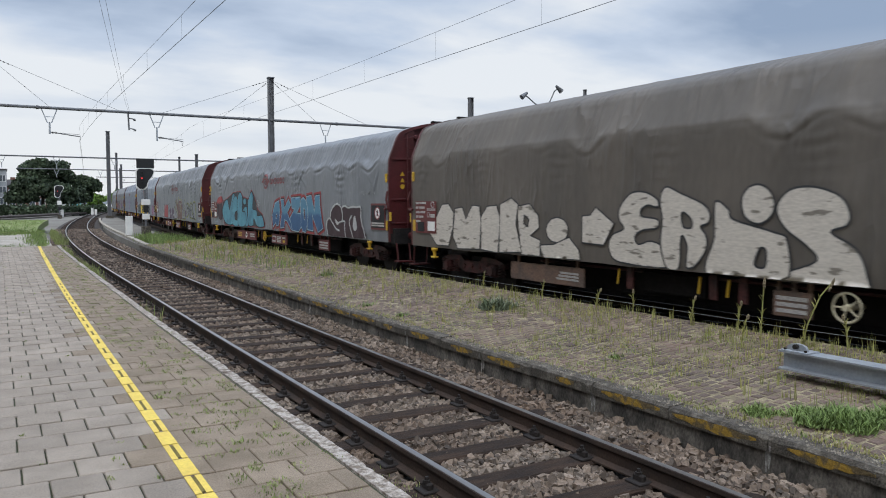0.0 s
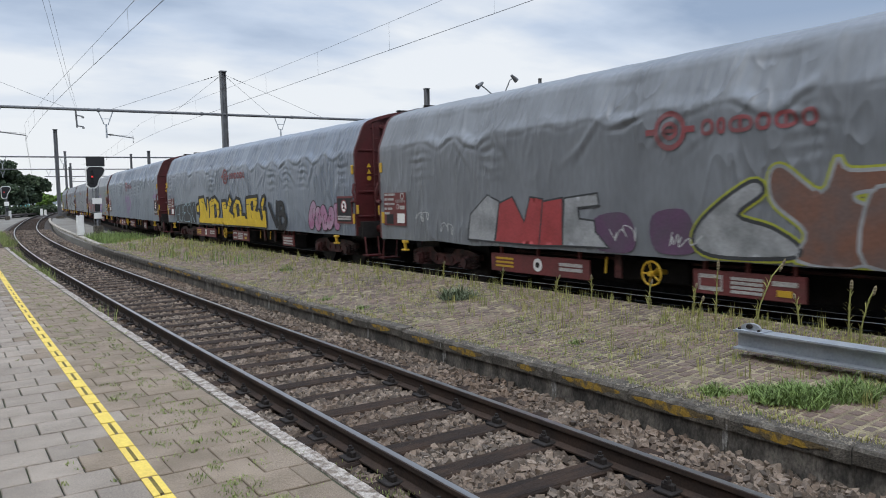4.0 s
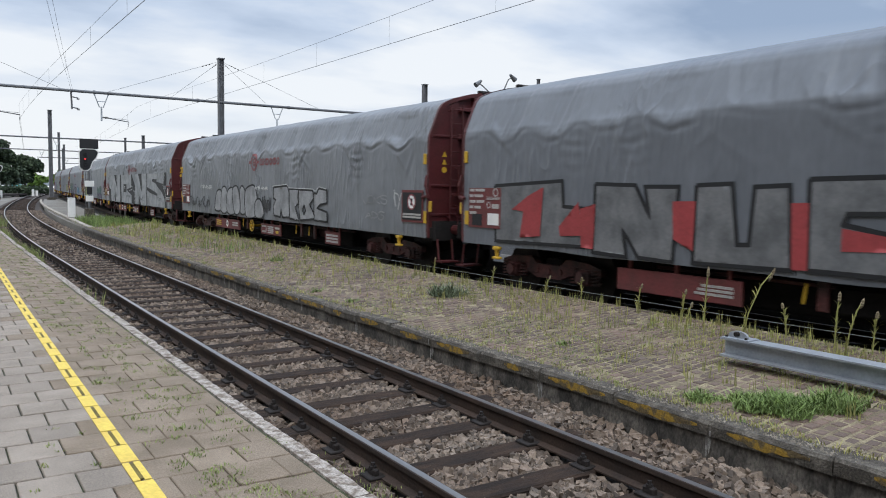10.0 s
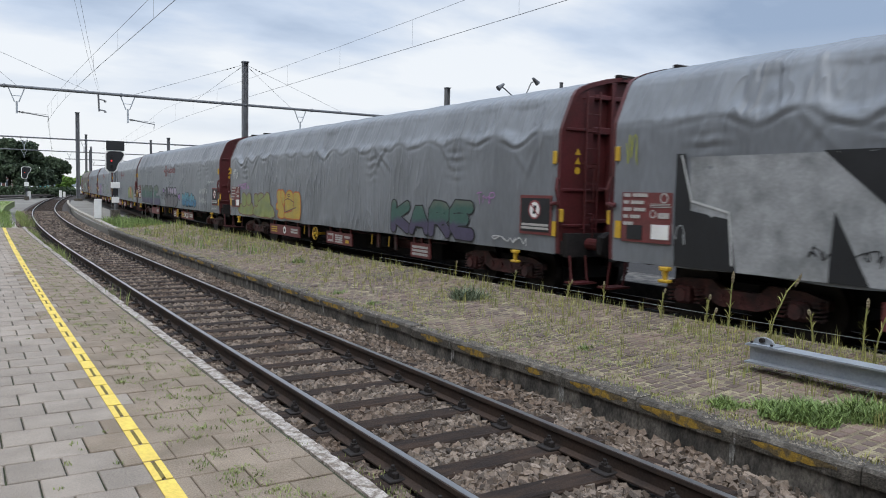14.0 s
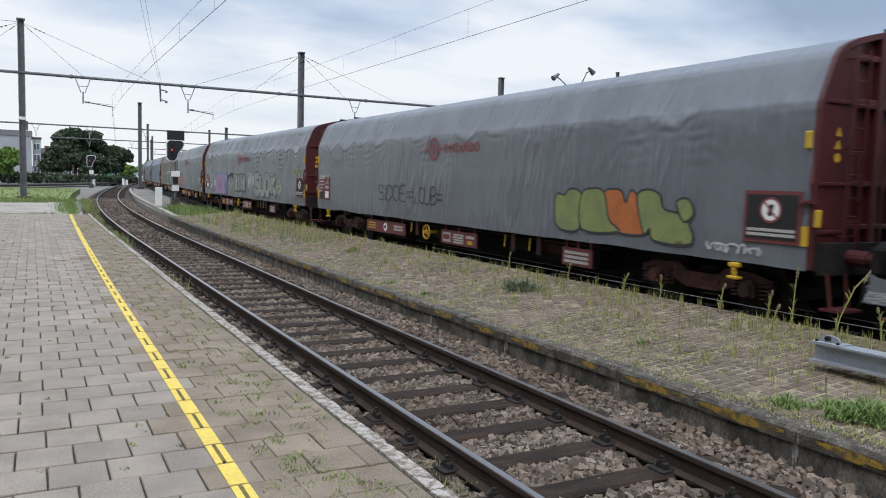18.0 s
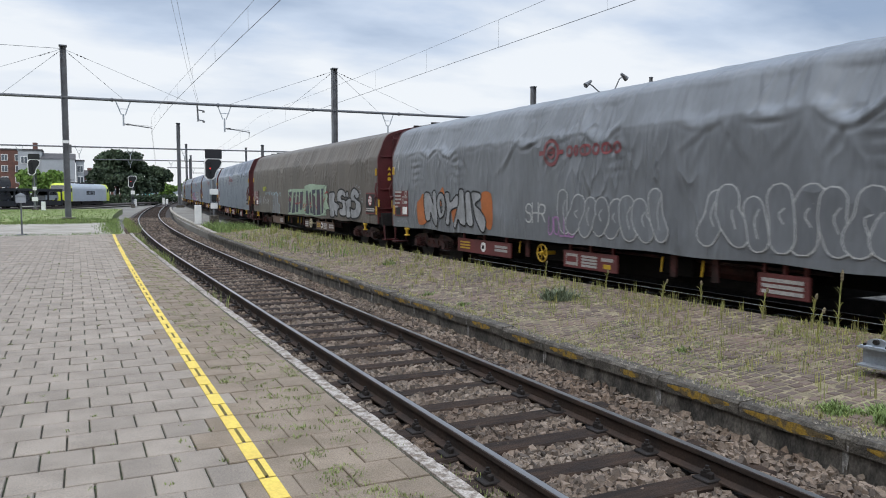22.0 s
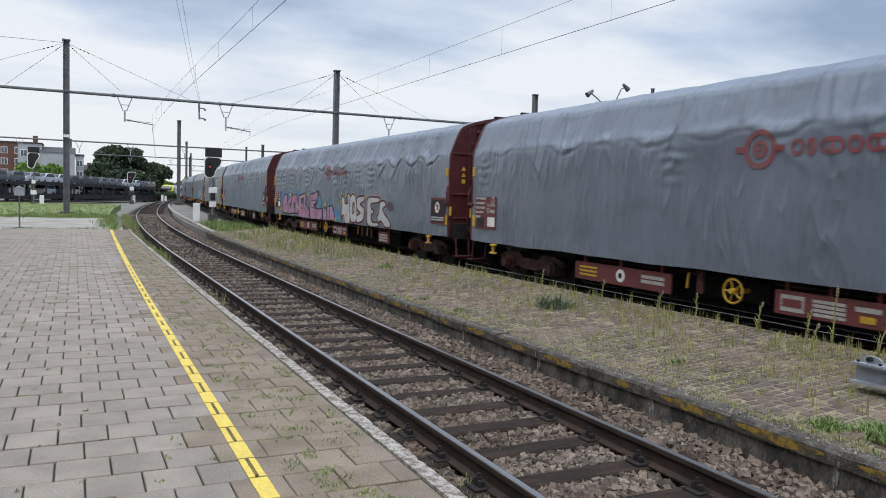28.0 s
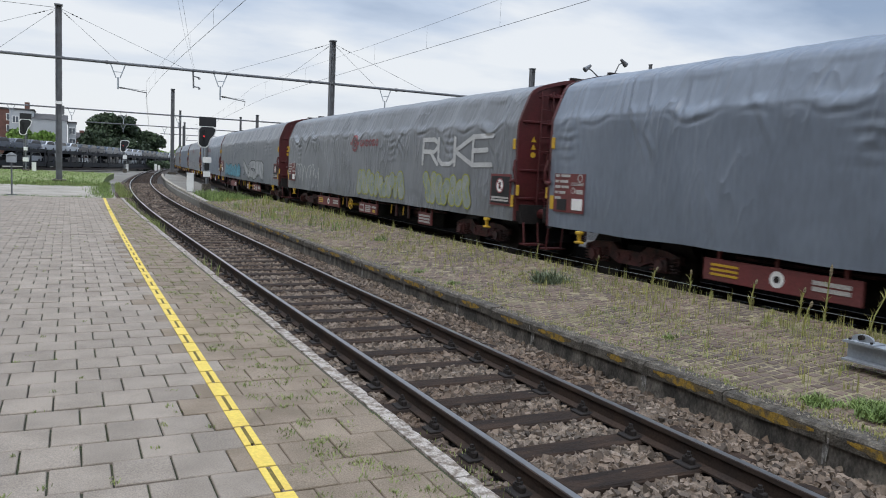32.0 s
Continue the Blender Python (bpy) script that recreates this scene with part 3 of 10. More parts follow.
def fold(y, z, seed):
    """Outward swell of the cover: swags and pleats above the shoulder, creases that hang from the hoops, ripples at the foot."""
    q = y / HOOP
    hoop = round(q)
    side = y - hoop * HOOP
    swag = abs(math.sin(q * math.pi))
    pull = max(0.0, 0.55 + noise.noise(Vector((hoop * 3.7 + 0.4, seed * 5.1 + 0.3, 0.7))))
    bay = max(0.12, 0.6 + 0.9 * noise.noise(Vector((math.floor(q) * 2.9 + 0.4, seed * 3.3 + 0.6, 4.7))))
    n = noise.noise(Vector((y * 0.9 + seed * 7.3, z * 0.8, seed)))
    n2 = noise.noise(Vector((y * 2.6 + seed * 3.1, z * 1.7 + n * 2.0, seed + 4.0)))
    out = 0.014 * n + 0.006 * n2
    line = 2.98 - 0.24 * swag ** 1.5 * bay + 0.07 * n2
    if z > 2.3:
        up = rise(z, line - 0.02, line + 0.24) * (1.0 if z < 3.45 else max(0.10, 1.0 - (z - 3.45) * 3.0))
        out += -0.13 * swag * bay * up
        # a lip over the shoulder with a sharp hollow under it
        out += bay * (0.25 + 0.75 * swag) * (0.014 * math.exp(-((z - line) / 0.06) ** 2) - 0.046 * math.exp(-((z - line + 0.08) / 0.034) ** 2)) * max(0.3, 0.6 + 1.2 * n2)
        # pleats that run up over the shoulder, some of them slanting
        if z > 2.85:
            fade = rise(z, line - 0.02, line + 0.12) * (1.0 - 0.8 * rise(z, 3.5, 3.75))
            for j in range(-2, 3):
                r = noise.noise(Vector((hoop * 5.3 + j * 1.7 + 0.2, seed * 2.1, 8.3)))
                c = (0.21 * j + 0.16 * r) * HOOP + (z - 3.1) * 0.45 * r
                out += 0.05 * (0.15 + abs(r)) * fade * (math.exp(-((side - c) / 0.040) ** 2) - 0.6 * math.exp(-((side - c - 0.09) / 0.05) ** 2))
    # creases that fan out from a tight hoop, and flat ripples stacked under it
    if 1.3 < z < 3.1:
        rays = noise.noise(Vector(((abs(side) * 1.3 + 0.55 * z) * 7.0, hoop * 1.3, seed + 2.0)))
        out += 0.034 * pull * rays * math.exp(-(side / 0.40) ** 2) * math.exp(-((z - 2.62) / 0.38) ** 2)
        if pull > 0.62:
            out += 0.015 * math.sin(z * 34 + 3.0 * n2 + hoop) * math.exp(-((side - 0.1) / 0.30) ** 2) * rise(z, 1.95, 2.2) * (1.0 - rise(z, 2.6, 2.85))
        # a few long slanting creases
        for y0, z0, c, s, far, deep in CREASES[seed]:
            a, b = (y - y0) * c + (z - z0) * s, (z - z0) * c - (y - y0) * s
            if abs(a) < far and abs(b) < 0.22:
                out += deep * (math.exp(-(b / 0.05) ** 2) - 0.6 * math.exp(-((b + 0.09) / 0.05) ** 2)) * (1 - (a / far) ** 2) * rise(z, 2.0, 2.5)
    out += 0.012 * pull * math.exp(-(side / 0.06) ** 2) * min(1.0, max(0.0, (3.0 - z) / 0.3)) * (0.4 + 0.6 * min(1.0, z / 2.6))
    out += 0.017 * math.exp(-((z - 1.0) / 0.28) ** 2) * noise.noise(Vector((y * 3.4, z * 2.2 + y, seed + 6.0)))
    out += 0.006 * noise.noise(Vector((y * 3.1, z * 0.35, seed + 11.0))) * max(0.0, min(1.0, (z - 1.3) / 1.2))
    return out


def tarp_mesh(seed, material, amount=1.0, ny=460):
    prof = tarp_profile()
    prof = prof + [(-x, z) for x, z in prof[-2::-1]]
    # finer sections on the side that is seen
    fine = []
    for (x0, z0), (x1, z1) in zip(prof[:-1], prof[1:]):
        long = math.hypot(x1 - x0, z1 - z0)
        k = 1 if x0 > -0.4 else max(1, round(long / (0.034 if z0 > 2.5 and x0 < -1.1 else 0.055)))
        fine += [(x0 + (x1 - x0) * i / k, z0 + (z1 - z0) * i / k) for i in range(k)]
    fine.append(prof[-1])
    verts, faces = [], []
    for j in range(ny + 1):
        yy = -HALF + 0.04 + (BODY - 0.08) * j / ny
        tight = min(1.0, (HALF - abs(yy)) / 0.5)
        for x, z in fine:
            d = 0.0
            if x < 0:
                r = Vector((x, 0, max(0.0, z - 2.6))).normalized()
                d = fold(yy, z, seed) * tight * amount
            else:
                r = Vector((1, 0, 0))
            hem = 0.03 * noise.noise(Vector((yy * 0.8, seed, 0))) if z < 0.9 else 0.0
            verts.append((x + r.x * d, yy, z + r.z * d + hem))
    n = len(fine)
    for j in range(ny):
        for i in range(n - 1):
            a = j * n + i
            faces.append((a, a + n, a + n + 1, a + 1))
    me = bpy.data.meshes.new("tarpaulin")
    me.from_pydata(verts, [], faces)
    me.materials.append(material)
    me.polygons.foreach_set("use_smooth", [True] * len(me.polygons))
    return me


def end_wall(parent, s):
    """The steel end: broad posts at both sides, a recessed middle with ribs, a ladder and rails to hold on to."""
    prof = tarp_profile()
    outer = [(x, z + 0.012) for x, z in prof] + [(-x, z + 0.012) for x, z in prof[-2::-1]]
    inner = [(x * 0.95, 2.3 + (z - 2.3) * 0.955) for x, z in outer]
    y0, y1, yp = s * (HALF - 0.04), s * (HALF + 0.035), s * (HALF - 0.10)
    bm = bmesh.new()
    loft(bm, [[(x, y0, z) for x, z in outer], [(x, y1, z) for x, z in outer], [(x, y1, z) for x, z in inner], [(x, yp, z) for x, z in inner]], closed=True, caps=False)
    loft(bm, [[(x, yp - 0.02, z) for x, z in inner], [(x, yp + 0.02, z) for x, z in inner]])
    wall = part("end_wall", bm, M["red"], parent, "oxide-red steel end wall with a recessed middle")

    def top(x):
        x = abs(x)
        for (xa, za), (xb, zb) in zip(prof[7:-1], prof[8:]):
            if xb <= x <= xa:
                return za + (zb - za) * (xa - x) / (xa - xb) - 0.07
        return 3.85

    for sx in (-1, 1):
        bm = bmesh.new()
        sec = [(sx * 1.40, 0.93), (sx * 0.74, 0.93), (sx * 0.74, top(0.74)), (sx * 1.12, top(1.12)), (sx * 1.24, top(1.24)), (sx * 1.40, top(1.40))]
        loft(bm, [[(x, s * (HALF - 0.09), z) for x, z in sec], [(x, s * (HALF + 0.01), z) for x, z in sec]])
        part("corner_post", bm, M["red"], wall, "broad flat corner post")
        for z in (1.35, 1.95, 2.97):
            bm = bmesh.new()
            bevel_box(bm, (sx * 1.08, s * (HALF + 0.02), z), (0.62, 0.03, 0.05), 0.008)
            part("cross_rib", bm, M["red"], wall)
    for x, w in ((-0.30, 0.10), (0.22, 0.05), (0.70, 0.10)):
        bm = bmesh.new()
        bevel_box(bm, (x, s * (HALF - 0.03), (0.95 + top(x)) / 2), (w, 0.14, top(x) - 0.95), 0.012)
        part("stiffener", bm, M["red"], wall)
    for z, h in ((1.10, 0.22), (1.42, 0.07), (1.97, 0.07), (2.98, 0.12), (3.55, 0.08)):
        bm = bmesh.new()
        bevel_box(bm, (0, s * (HALF - 0.04), z), (1.46, 0.11, h), 0.012)
        part("cross_rib", bm, M["red"], wall)
    bm = bmesh.new()
    for x in (-0.98, -0.70):
        cyl(bm, (x, s * (HALF + 0.12), 1.05), (x, s * (HALF + 0.12), 3.62), 0.017, 6)
    for k in range(9):
        cyl(bm, (-0.98, s * (HALF + 0.12), 1.2 + 0.29 * k), (-0.70, s * (HALF + 0.12), 1.2 + 0.29 * k), 0.012, 6)
    for z in (1.3, 2.4, 3.5):
        cyl(bm, (-0.98, s * (HALF - 0.05), z), (-0.98, s * (HALF + 0.12), z), 0.012, 6)
        cyl(bm, (-0.70, s * (HALF - 0.05), z), (-0.70, s * (HALF + 0.12), z), 0.012, 6)
    part("ladder", bm, M["red"], wall)
    bm = bmesh.new()
    yo = s * (HALF + 0.14)
    tube(bm, [(-0.80, s * HALF, 2.33), (-0.80, yo, 2.33), (-0.80, yo, 1.75), (-0.80, s * HALF, 1.75)], 0.016)
    part("handrail", bm, M["red"], wall)
    bm = bmesh.new()
    tube(bm, [(-0.80, s * HALF, 1.55), (-0.80, yo, 1.55), (-0.80, yo, 1.15), (-0.80, s * HALF, 1.15)], 0.016)
    part("handrail", bm, M["red"], wall)
    for j, z in enumerate((2.60, 2.44, 2.28)):
        bm = bmesh.new()
        yf = s * (HALF + 0.012)
        tri = [(0.16, z - 0.05), (0.28, z - 0.05), (0.22, z + 0.06)] if j < 2 else [(0.22 + 0.06 * math.cos(a), z + 0.06 * math.sin(a)) for a in [math.pi * i / 6 for i in range(12)]]
        loft(bm, [[(-x - 0.85, yf, v) for x, v in tri], [(-x - 0.85, yf + s * 0.006, v) for x, v in tri]])
        part("warning_sticker", bm, M["yellow"], wall, "yellow warning sticker")
    bm = bmesh.new()
    tube(bm, [(-0.30, s * HALF, 1.2), (-0.30, yo, 1.2), (-0.30, yo, 2.2), (0.35, yo, 2.2), (0.35, yo, 1.2), (0.35, s * HALF, 1.2)], 0.018)
    part("handrail", bm, M["red"], wall, "hoop-shaped rail to hold on to")
    bm = bmesh.new()
    bevel_box(bm, (0, s * (HALF - 0.02), 3.95), (0.42, 0.10, 0.05), 0.01)
    cyl(bm, (-0.12, s * (HALF - 0.02), 3.93), (-0.12, s * (HALF + 0.14), 3.90), 0.02, 6)
    part("roof_latch", bm, M["iron"], wall, "dark latch on the ridge")
    return wall


def bogie(parent, yc):
    b = new("bogie")
    b.parent = parent
    b.location = (0, yc, 0)
    tagged(b, "grimy red-brown two-axle bogie")
    for sx in (-1, 1):
        bm = bmesh.new()
        side = [(-1.25, 0.62), (-0.95, 0.70), (-0.45, 0.72), (-0.3, 0.60), (0.3, 0.60), (0.45, 0.72), (0.95, 0.70), (1.25, 0.62), (1.25, 0.50), (0.95, 0.52), (0.5, 0.44), (0.3, 0.36), (-0.3, 0.36), (-0.5, 0.44), (-0.95, 0.52), (-1.25, 0.50)]
        loft(bm, [[(sx * 0.96, p, q) for p, q in side], [(sx * 1.08, p, q) for p, q in side]])
        for k in range(3):
            cyl(bm, (sx * 1.07, -0.3 + 0.3 * k, 0.49), (sx * 1.10, -0.3 + 0.3 * k, 0.49), 0.06, 8)
        part("side_frame", bm, M["bogie"], b)
    for ya in (-0.9, 0.9):
        bm = bmesh.new()
        for sx in (-1, 1):
            cyl(bm, (sx * 0.70, ya, 0.46), (sx * 0.835, ya, 0.46), 0.46, 28)
            cyl(bm, (sx * 0.68, ya, 0.46), (sx * 0.70, ya, 0.46), 0.49, 28)
        cyl(bm, (-0.9, ya, 0.46), (0.9, ya, 0.46), 0.08, 10)
        part("wheelset", bm, M["wheel"], b, "worn steel wheels on one axle")
        for sx in (-1, 1):
            bm = bmesh.new()
            bevel_box(bm, (sx * 1.08, ya, 0.46), (0.20, 0.26, 0.26), 0.04)
            cyl(bm, (sx * 1.17, ya, 0.46), (sx * 1.215, ya, 0.46), 0.10, 12)
            part("axle_box", bm, M["bogie"], b)
            for dy in (-0.24, 0.24):
                bm = bmesh.new()
                coil = []
                for u in range(36):
                    cu, su = math.cos(u * 0.9), math.sin(u * 0.9)
                    coil.append([(sx * 1.06 + r * cu, ya + dy + r * su, 0.34 + 0.0079 * u + h) for r, h in ((0.058, -0.012), (0.092, -0.012), (0.092, 0.012), (0.058, 0.012))])
                loft(bm, coil)
                part("coil_spring", bm, M["bogie"], b)
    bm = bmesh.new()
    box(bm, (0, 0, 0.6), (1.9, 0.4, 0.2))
    # second box only fills the bogie so no light shows through
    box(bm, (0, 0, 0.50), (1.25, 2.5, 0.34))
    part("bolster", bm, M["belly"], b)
    return b


def plate(parent, name, y0, y1, z0, z1, x, material, label="", thick=0.012):
    bm = bmesh.new()
    box(bm, (x, (y0 + y1) / 2, (z0 + z1) / 2), (thick, abs(y1 - y0), z1 - z0))
    return part(name, bm, material, parent, label)


def disc(parent, name, y, z, x, r, material, label="", seg=20, inner=0.0):
    bm = bmesh.new()
    if inner:
        a = [[(x + dx, y + q * math.cos(2 * math.pi * i / seg), z + q * math.sin(2 * math.pi * i / seg)) for i in range(seg)] for dx, q in ((0, r), (-0.006, r), (-0.006, inner), (0, inner))]
        loft(bm, a, caps=False)
    else:
        cyl(bm, (x, y, z), (x - 0.006, y, z), r, seg)
    return part(name, bm, material, parent, label)


def build_wagon(turned=False, sheet="red_panel", fitting="yellow"):
    w = thing("covered_wagon", "four-axle goods wagon under a grey tarpaulin with oxide-red steel ends", "goods wagon", "wagons of the goods train")
    X = -1.475
    bm = bmesh.new()
    for sx in (-1, 1):
        box(bm, (sx * 1.36, 0, 0.98), (0.12, BODY + 0.1, 0.22))
        box(bm, (sx * 0.45, 0, 0.80), (0.2, BODY - 1, 0.50))
    for k in range(13):
        box(bm, (0, -HALF + 0.3 + k * (BODY - 0.6) / 12, 0.98), (2.7, 0.12, 0.14))
    box(bm, (0, 0, 1.12), (2.75, BODY, 0.06))
    for s in (-1, 1):
        box(bm, (0, s * (HALF + 0.06), 1.02), (2.7, 0.16, 0.40))
    part("underframe", bm, M["belly"], w, "black steel underframe with underside shade in its colour")
    # filler added to block the bright view beneath the floor
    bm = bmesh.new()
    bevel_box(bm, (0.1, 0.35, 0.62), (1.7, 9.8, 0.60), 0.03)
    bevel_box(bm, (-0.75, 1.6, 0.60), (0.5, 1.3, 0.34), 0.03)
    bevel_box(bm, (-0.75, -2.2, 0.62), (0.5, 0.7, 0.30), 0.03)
    part("belly_fill", bm, M["belly"], w, "black filler block added between the bogies to keep them dark")
    bm = bmesh.new()
    for yy in (-2.6, 0.9, 3.2):
        box(bm, (0.2, yy, 0.62), (1.5, 0.9, 0.35))
    cyl(bm, (-0.6, -3.6, 0.62), (-0.6, -2.2, 0.62), 0.2, 14)
    cyl(bm, (-0.9, -5.0, 0.75), (-0.9, 5.0, 0.75), 0.03, 6)
    part("brake_gear", bm, M["bogie"], w)
    for s in (-1, 1):
        end_wall(w, s)
        bogie(w, s * 7.25)
        for sx in (-1, 1):
            bm = bmesh.new()
            cyl(bm, (sx * 0.875, s * (HALF + 0.1), 1.04), (sx * 0.875, s * (HALF + 0.42), 1.04), 0.10, 12)
            cyl(bm, (sx * 0.875, s * (HALF + 0.40), 1.04), (sx * 0.875, s * (HALF + 0.62), 1.04), 0.075, 12)
            bu = part("buffer", bm, M["red"], w, "oxide-red buffer with a black head")
            bm = bmesh.new()
            cyl(bm, (sx * 0.875, s * (HALF + 0.62), 1.04), (sx * 0.875, s * (HALF + 0.70), 1.04), 0.22, 20)
            bevel_box(bm, (sx * 0.875, s * (HALF + 0.66), 1.04), (0.5, 0.07, 0.34), 0.06)
            part("buffer_head", bm, M["belly"], bu)
        bm = bmesh.new()
        box(bm, (0, s * (HALF + 0.3), 1.0), (0.09, 0.45, 0.13))
        tube(bm, [(0.12, s * (HALF + 0.1), 0.98), (0.12, s * (HALF + 0.4), 0.75), (0.10, s * (HALF + 0.62), 0.72)], 0.03)
        part("coupling", bm, M["iron"], w)
        bm = bmesh.new()
        tube(bm, [(-1.30, s * (HALF + 0.15), 0.85), (-1.30, s * (HALF + 0.22), 0.42)], 0.022)
        tube(bm, [(-0.95, s * (HALF + 0.15), 0.85), (-0.95, s * (HALF + 0.22), 0.42)], 0.022)
        box(bm, (-1.12, s * (HALF + 0.24), 0.40), (0.45, 0.28, 0.03))
        part("footstep", bm, M["red"], w)
        for z, dy in ((2.49, -0.10), (1.52, 0.07)):
            bm = bmesh.new()
            bevel_box(bm, (-1.475 if z > 2 else -1.44, s * (HALF + dy), z), (0.04, 0.09, 0.22), 0.012)
            part("yellow_grip", bm, M["yellow"], w, "yellow painted grip")
        bm = bmesh.new()
        tube(bm, [(-1.49, s * (HALF + 0.0), 2.15), (-1.54, s * (HALF + 0.03), 1.95), (-1.50, s * (HALF + 0.06), 1.75), (-1.52, s * (HALF - 0.12), 1.70)], 0.03)
        bevel_box(bm, (-1.50, s * (HALF - 0.02), 1.72), (0.05, 0.2, 0.06), 0.015)
        part("cover_lock", bm, M["red"], w, "oxide-red locking lever of the cover")
        bm = bmesh.new()
        bevel_box(bm, (-1.47, s * 8.2, 0.83), (0.10, 0.16, 0.06), 0.012)
        cyl(bm, (-1.47, s * 8.2, 0.80), (-1.47, s * 8.2, 0.66), 0.045, 10, 0.032)
        bevel_box(bm, (-1.47, s * 8.2, 0.655), (0.11, 0.18, 0.045), 0.012)
        part("rope_hook", bm, M["yellow"], w, "yellow towing hook under the sill")
    # the plate of numbers at one end, and the warning plate at the other
    y0 = HALF - 0.24
    a = plate(w, "number_panel", y0 - 0.96, y0, 1.18, 1.91, X - 0.006, M["red_panel"], "oxide-red panel with white lines of writing")
    for k, (g0, g1) in enumerate(((0.04, 0.17), (0.04, 0.14), (0.04, 0.20), (0.04, 0.13), (0.04, 0.24))):
        plate(a, "writing", y0 - g1, y0 - g0, 1.845 - 0.105 * k, 1.895 - 0.105 * k, X - 0.016, M["print"])
        if k < 4:
            plate(a, "writing", y0 - g1 - 0.33 + 0.03 * k, y0 - g1 - 0.05, 1.845 - 0.105 * k, 1.895 - 0.105 * k, X - 0.016, M["print"])
    for k in range(3):
        plate(a, "writing", y0 - 0.94, y0 - 0.56, 1.74 - 0.022 * k, 1.75 - 0.022 * k, X - 0.016, M["print"])
    plate(a, "paper_label", y0 - 0.92, y0 - 0.60, 1.24, 1.45, X - 0.016, M["white"], "white paper label")
    disc(a, "round_mark", y0 - 0.62, 1.60, X - 0.014, 0.06, M["print"], inner=0.045)
    plate(a, "black_label", y0 - 0.42, y0 - 0.12, 1.22, 1.43, X - 0.016, M["black"], "black square label")
    disc(a, "round_mark", y0 - 0.82, 1.83, X - 0.014, 0.075, M["print"], inner=0.058)
    plate(a, "writing", y0 - 0.92, y0 - 0.72, 1.54, 1.62, X - 0.016, M["print"])
    plate(w, "reflector", y0 + 0.02, y0 + 0.14, 1.22, 1.48, X - 0.004, M["yellow"], "yellow reflector plate")
    y1 = -HALF + 0.13
    a = plate(w, "warning_panel", y1, y1 + 0.87, 1.17, 1.85, X - 0.006, M["red_panel"], "dark warning panel framed in oxide red")
    plate(a, "black_plate", y1 + 0.05, y1 + 0.82, 1.22, 1.80, X - 0.014, M["black"])
    disc(a, "prohibition_disc", y1 + 0.44, 1.60, X - 0.020, 0.155, M["white"])
    disc(a, "prohibition_ring", y1 + 0.44, 1.60, X - 0.024, 0.168, M["logo_red"], inner=0.138)
    bm = bmesh.new()
    box(bm, (X - 0.028, y1 + 0.44, 1.60), (0.006, 0.28, 0.025), 0, 45)
    part("prohibition_bar", bm, M["logo_red"], a)
    bm = bmesh.new()
    box(bm, (X - 0.026, y1 + 0.44, 1.60), (0.004, 0.07, 0.15), 0, 12)
    part("pictogram", bm, M["black"], a)
    for k in range(2):
        plate(a, "writing", y1 + 0.07, y1 + 0.80, 1.26 + 0.06 * k, 1.30 + 0.06 * k, X - 0.020, M["print"])
    plate(w, "reflector", y1 - 0.11, y1 - 0.015, 1.17, 1.42, X - 0.004, M["yellow"], "yellow reflector plate")
    # panels that hang below the sill
    face = -1.358
    spots = ((4.15, 2.15, "plain"), (-0.9, 0.55, "small"), (-3.4, 2.3, "wide")) if turned else ((3.75, 2.6, "long"), (-0.4, 1.65, "mid"), (-4.75, 0.85, "small"))
    for yc, ln, nm in spots:
        yc += SET
        bm = bmesh.new()
        bevel_box(bm, (-1.33, yc, 0.57), (0.05, ln, 0.33), 0.01)
        for k in (-0.4, 0, 0.4):
            box(bm, (-1.30, yc + k * ln, 0.79), (0.05, 0.05, 0.14))
        a = part("sill_panel", bm, M[sheet], w, "dusty red panel below the sill" if sheet == "red_panel" else "faded brown panel below the sill")
        if nm in ("long", "wide"):
            for k in range(3):
                plate(a, "writing", yc + ln * 0.24, yc + ln * 0.44, 0.49 + 0.07 * k, 0.525 + 0.07 * k, face, M["yellow"])
            disc(a, "round_label", yc + (-0.05 if nm == "long" else 0.35), 0.58, face, 0.115, M["white"])
            disc(a, "round_picture", yc + (-0.05 if nm == "long" else 0.35), 0.58, face - 0.008, 0.05, M["iron"])
            for k in range(2):
                plate(a, "writing", yc - 1.15, yc - 0.60, 0.52 + 0.08 * k, 0.575 + 0.08 * k, face, M["print"])
            if nm == "wide":
                for k in range(4):
                    plate(a, "writing", yc - 0.30, yc + 0.12, 0.455 + 0.058 * k, 0.495 + 0.058 * k, face, M["print"])
        elif nm == "mid":
            plate(a, "writing", yc + 0.35, yc + 0.72, 0.46, 0.68, face, M["print"])
            plate(a, "picture", yc + 0.38, yc + 0.69, 0.52, 0.63, face - 0.006, M[sheet])
            for k in range(4):
                plate(a, "writing", yc - 0.25, yc + 0.22, 0.455 + 0.058 * k, 0.495 + 0.058 * k, face, M["print"])
            plate(a, "writing", yc - 0.72, yc - 0.38, 0.60, 0.66, face, M["print"])
            plate(a, "writing", yc - 0.65, yc - 0.45, 0.47, 0.55, face, M["yellow"])
        elif nm == "plain":
            for k in range(3):
                plate(a, "writing", yc - 0.95, yc - 0.35 - 0.05 * k, 0.50 + 0.055 * k, 0.535 + 0.055 * k, face, M["print"])
        else:
            for k in range(3):
                plate(a, "writing", yc - ln * 0.4, yc + ln * 0.4, 0.46 + 0.08 * k, 0.51 + 0.08 * k, face, M["print"])
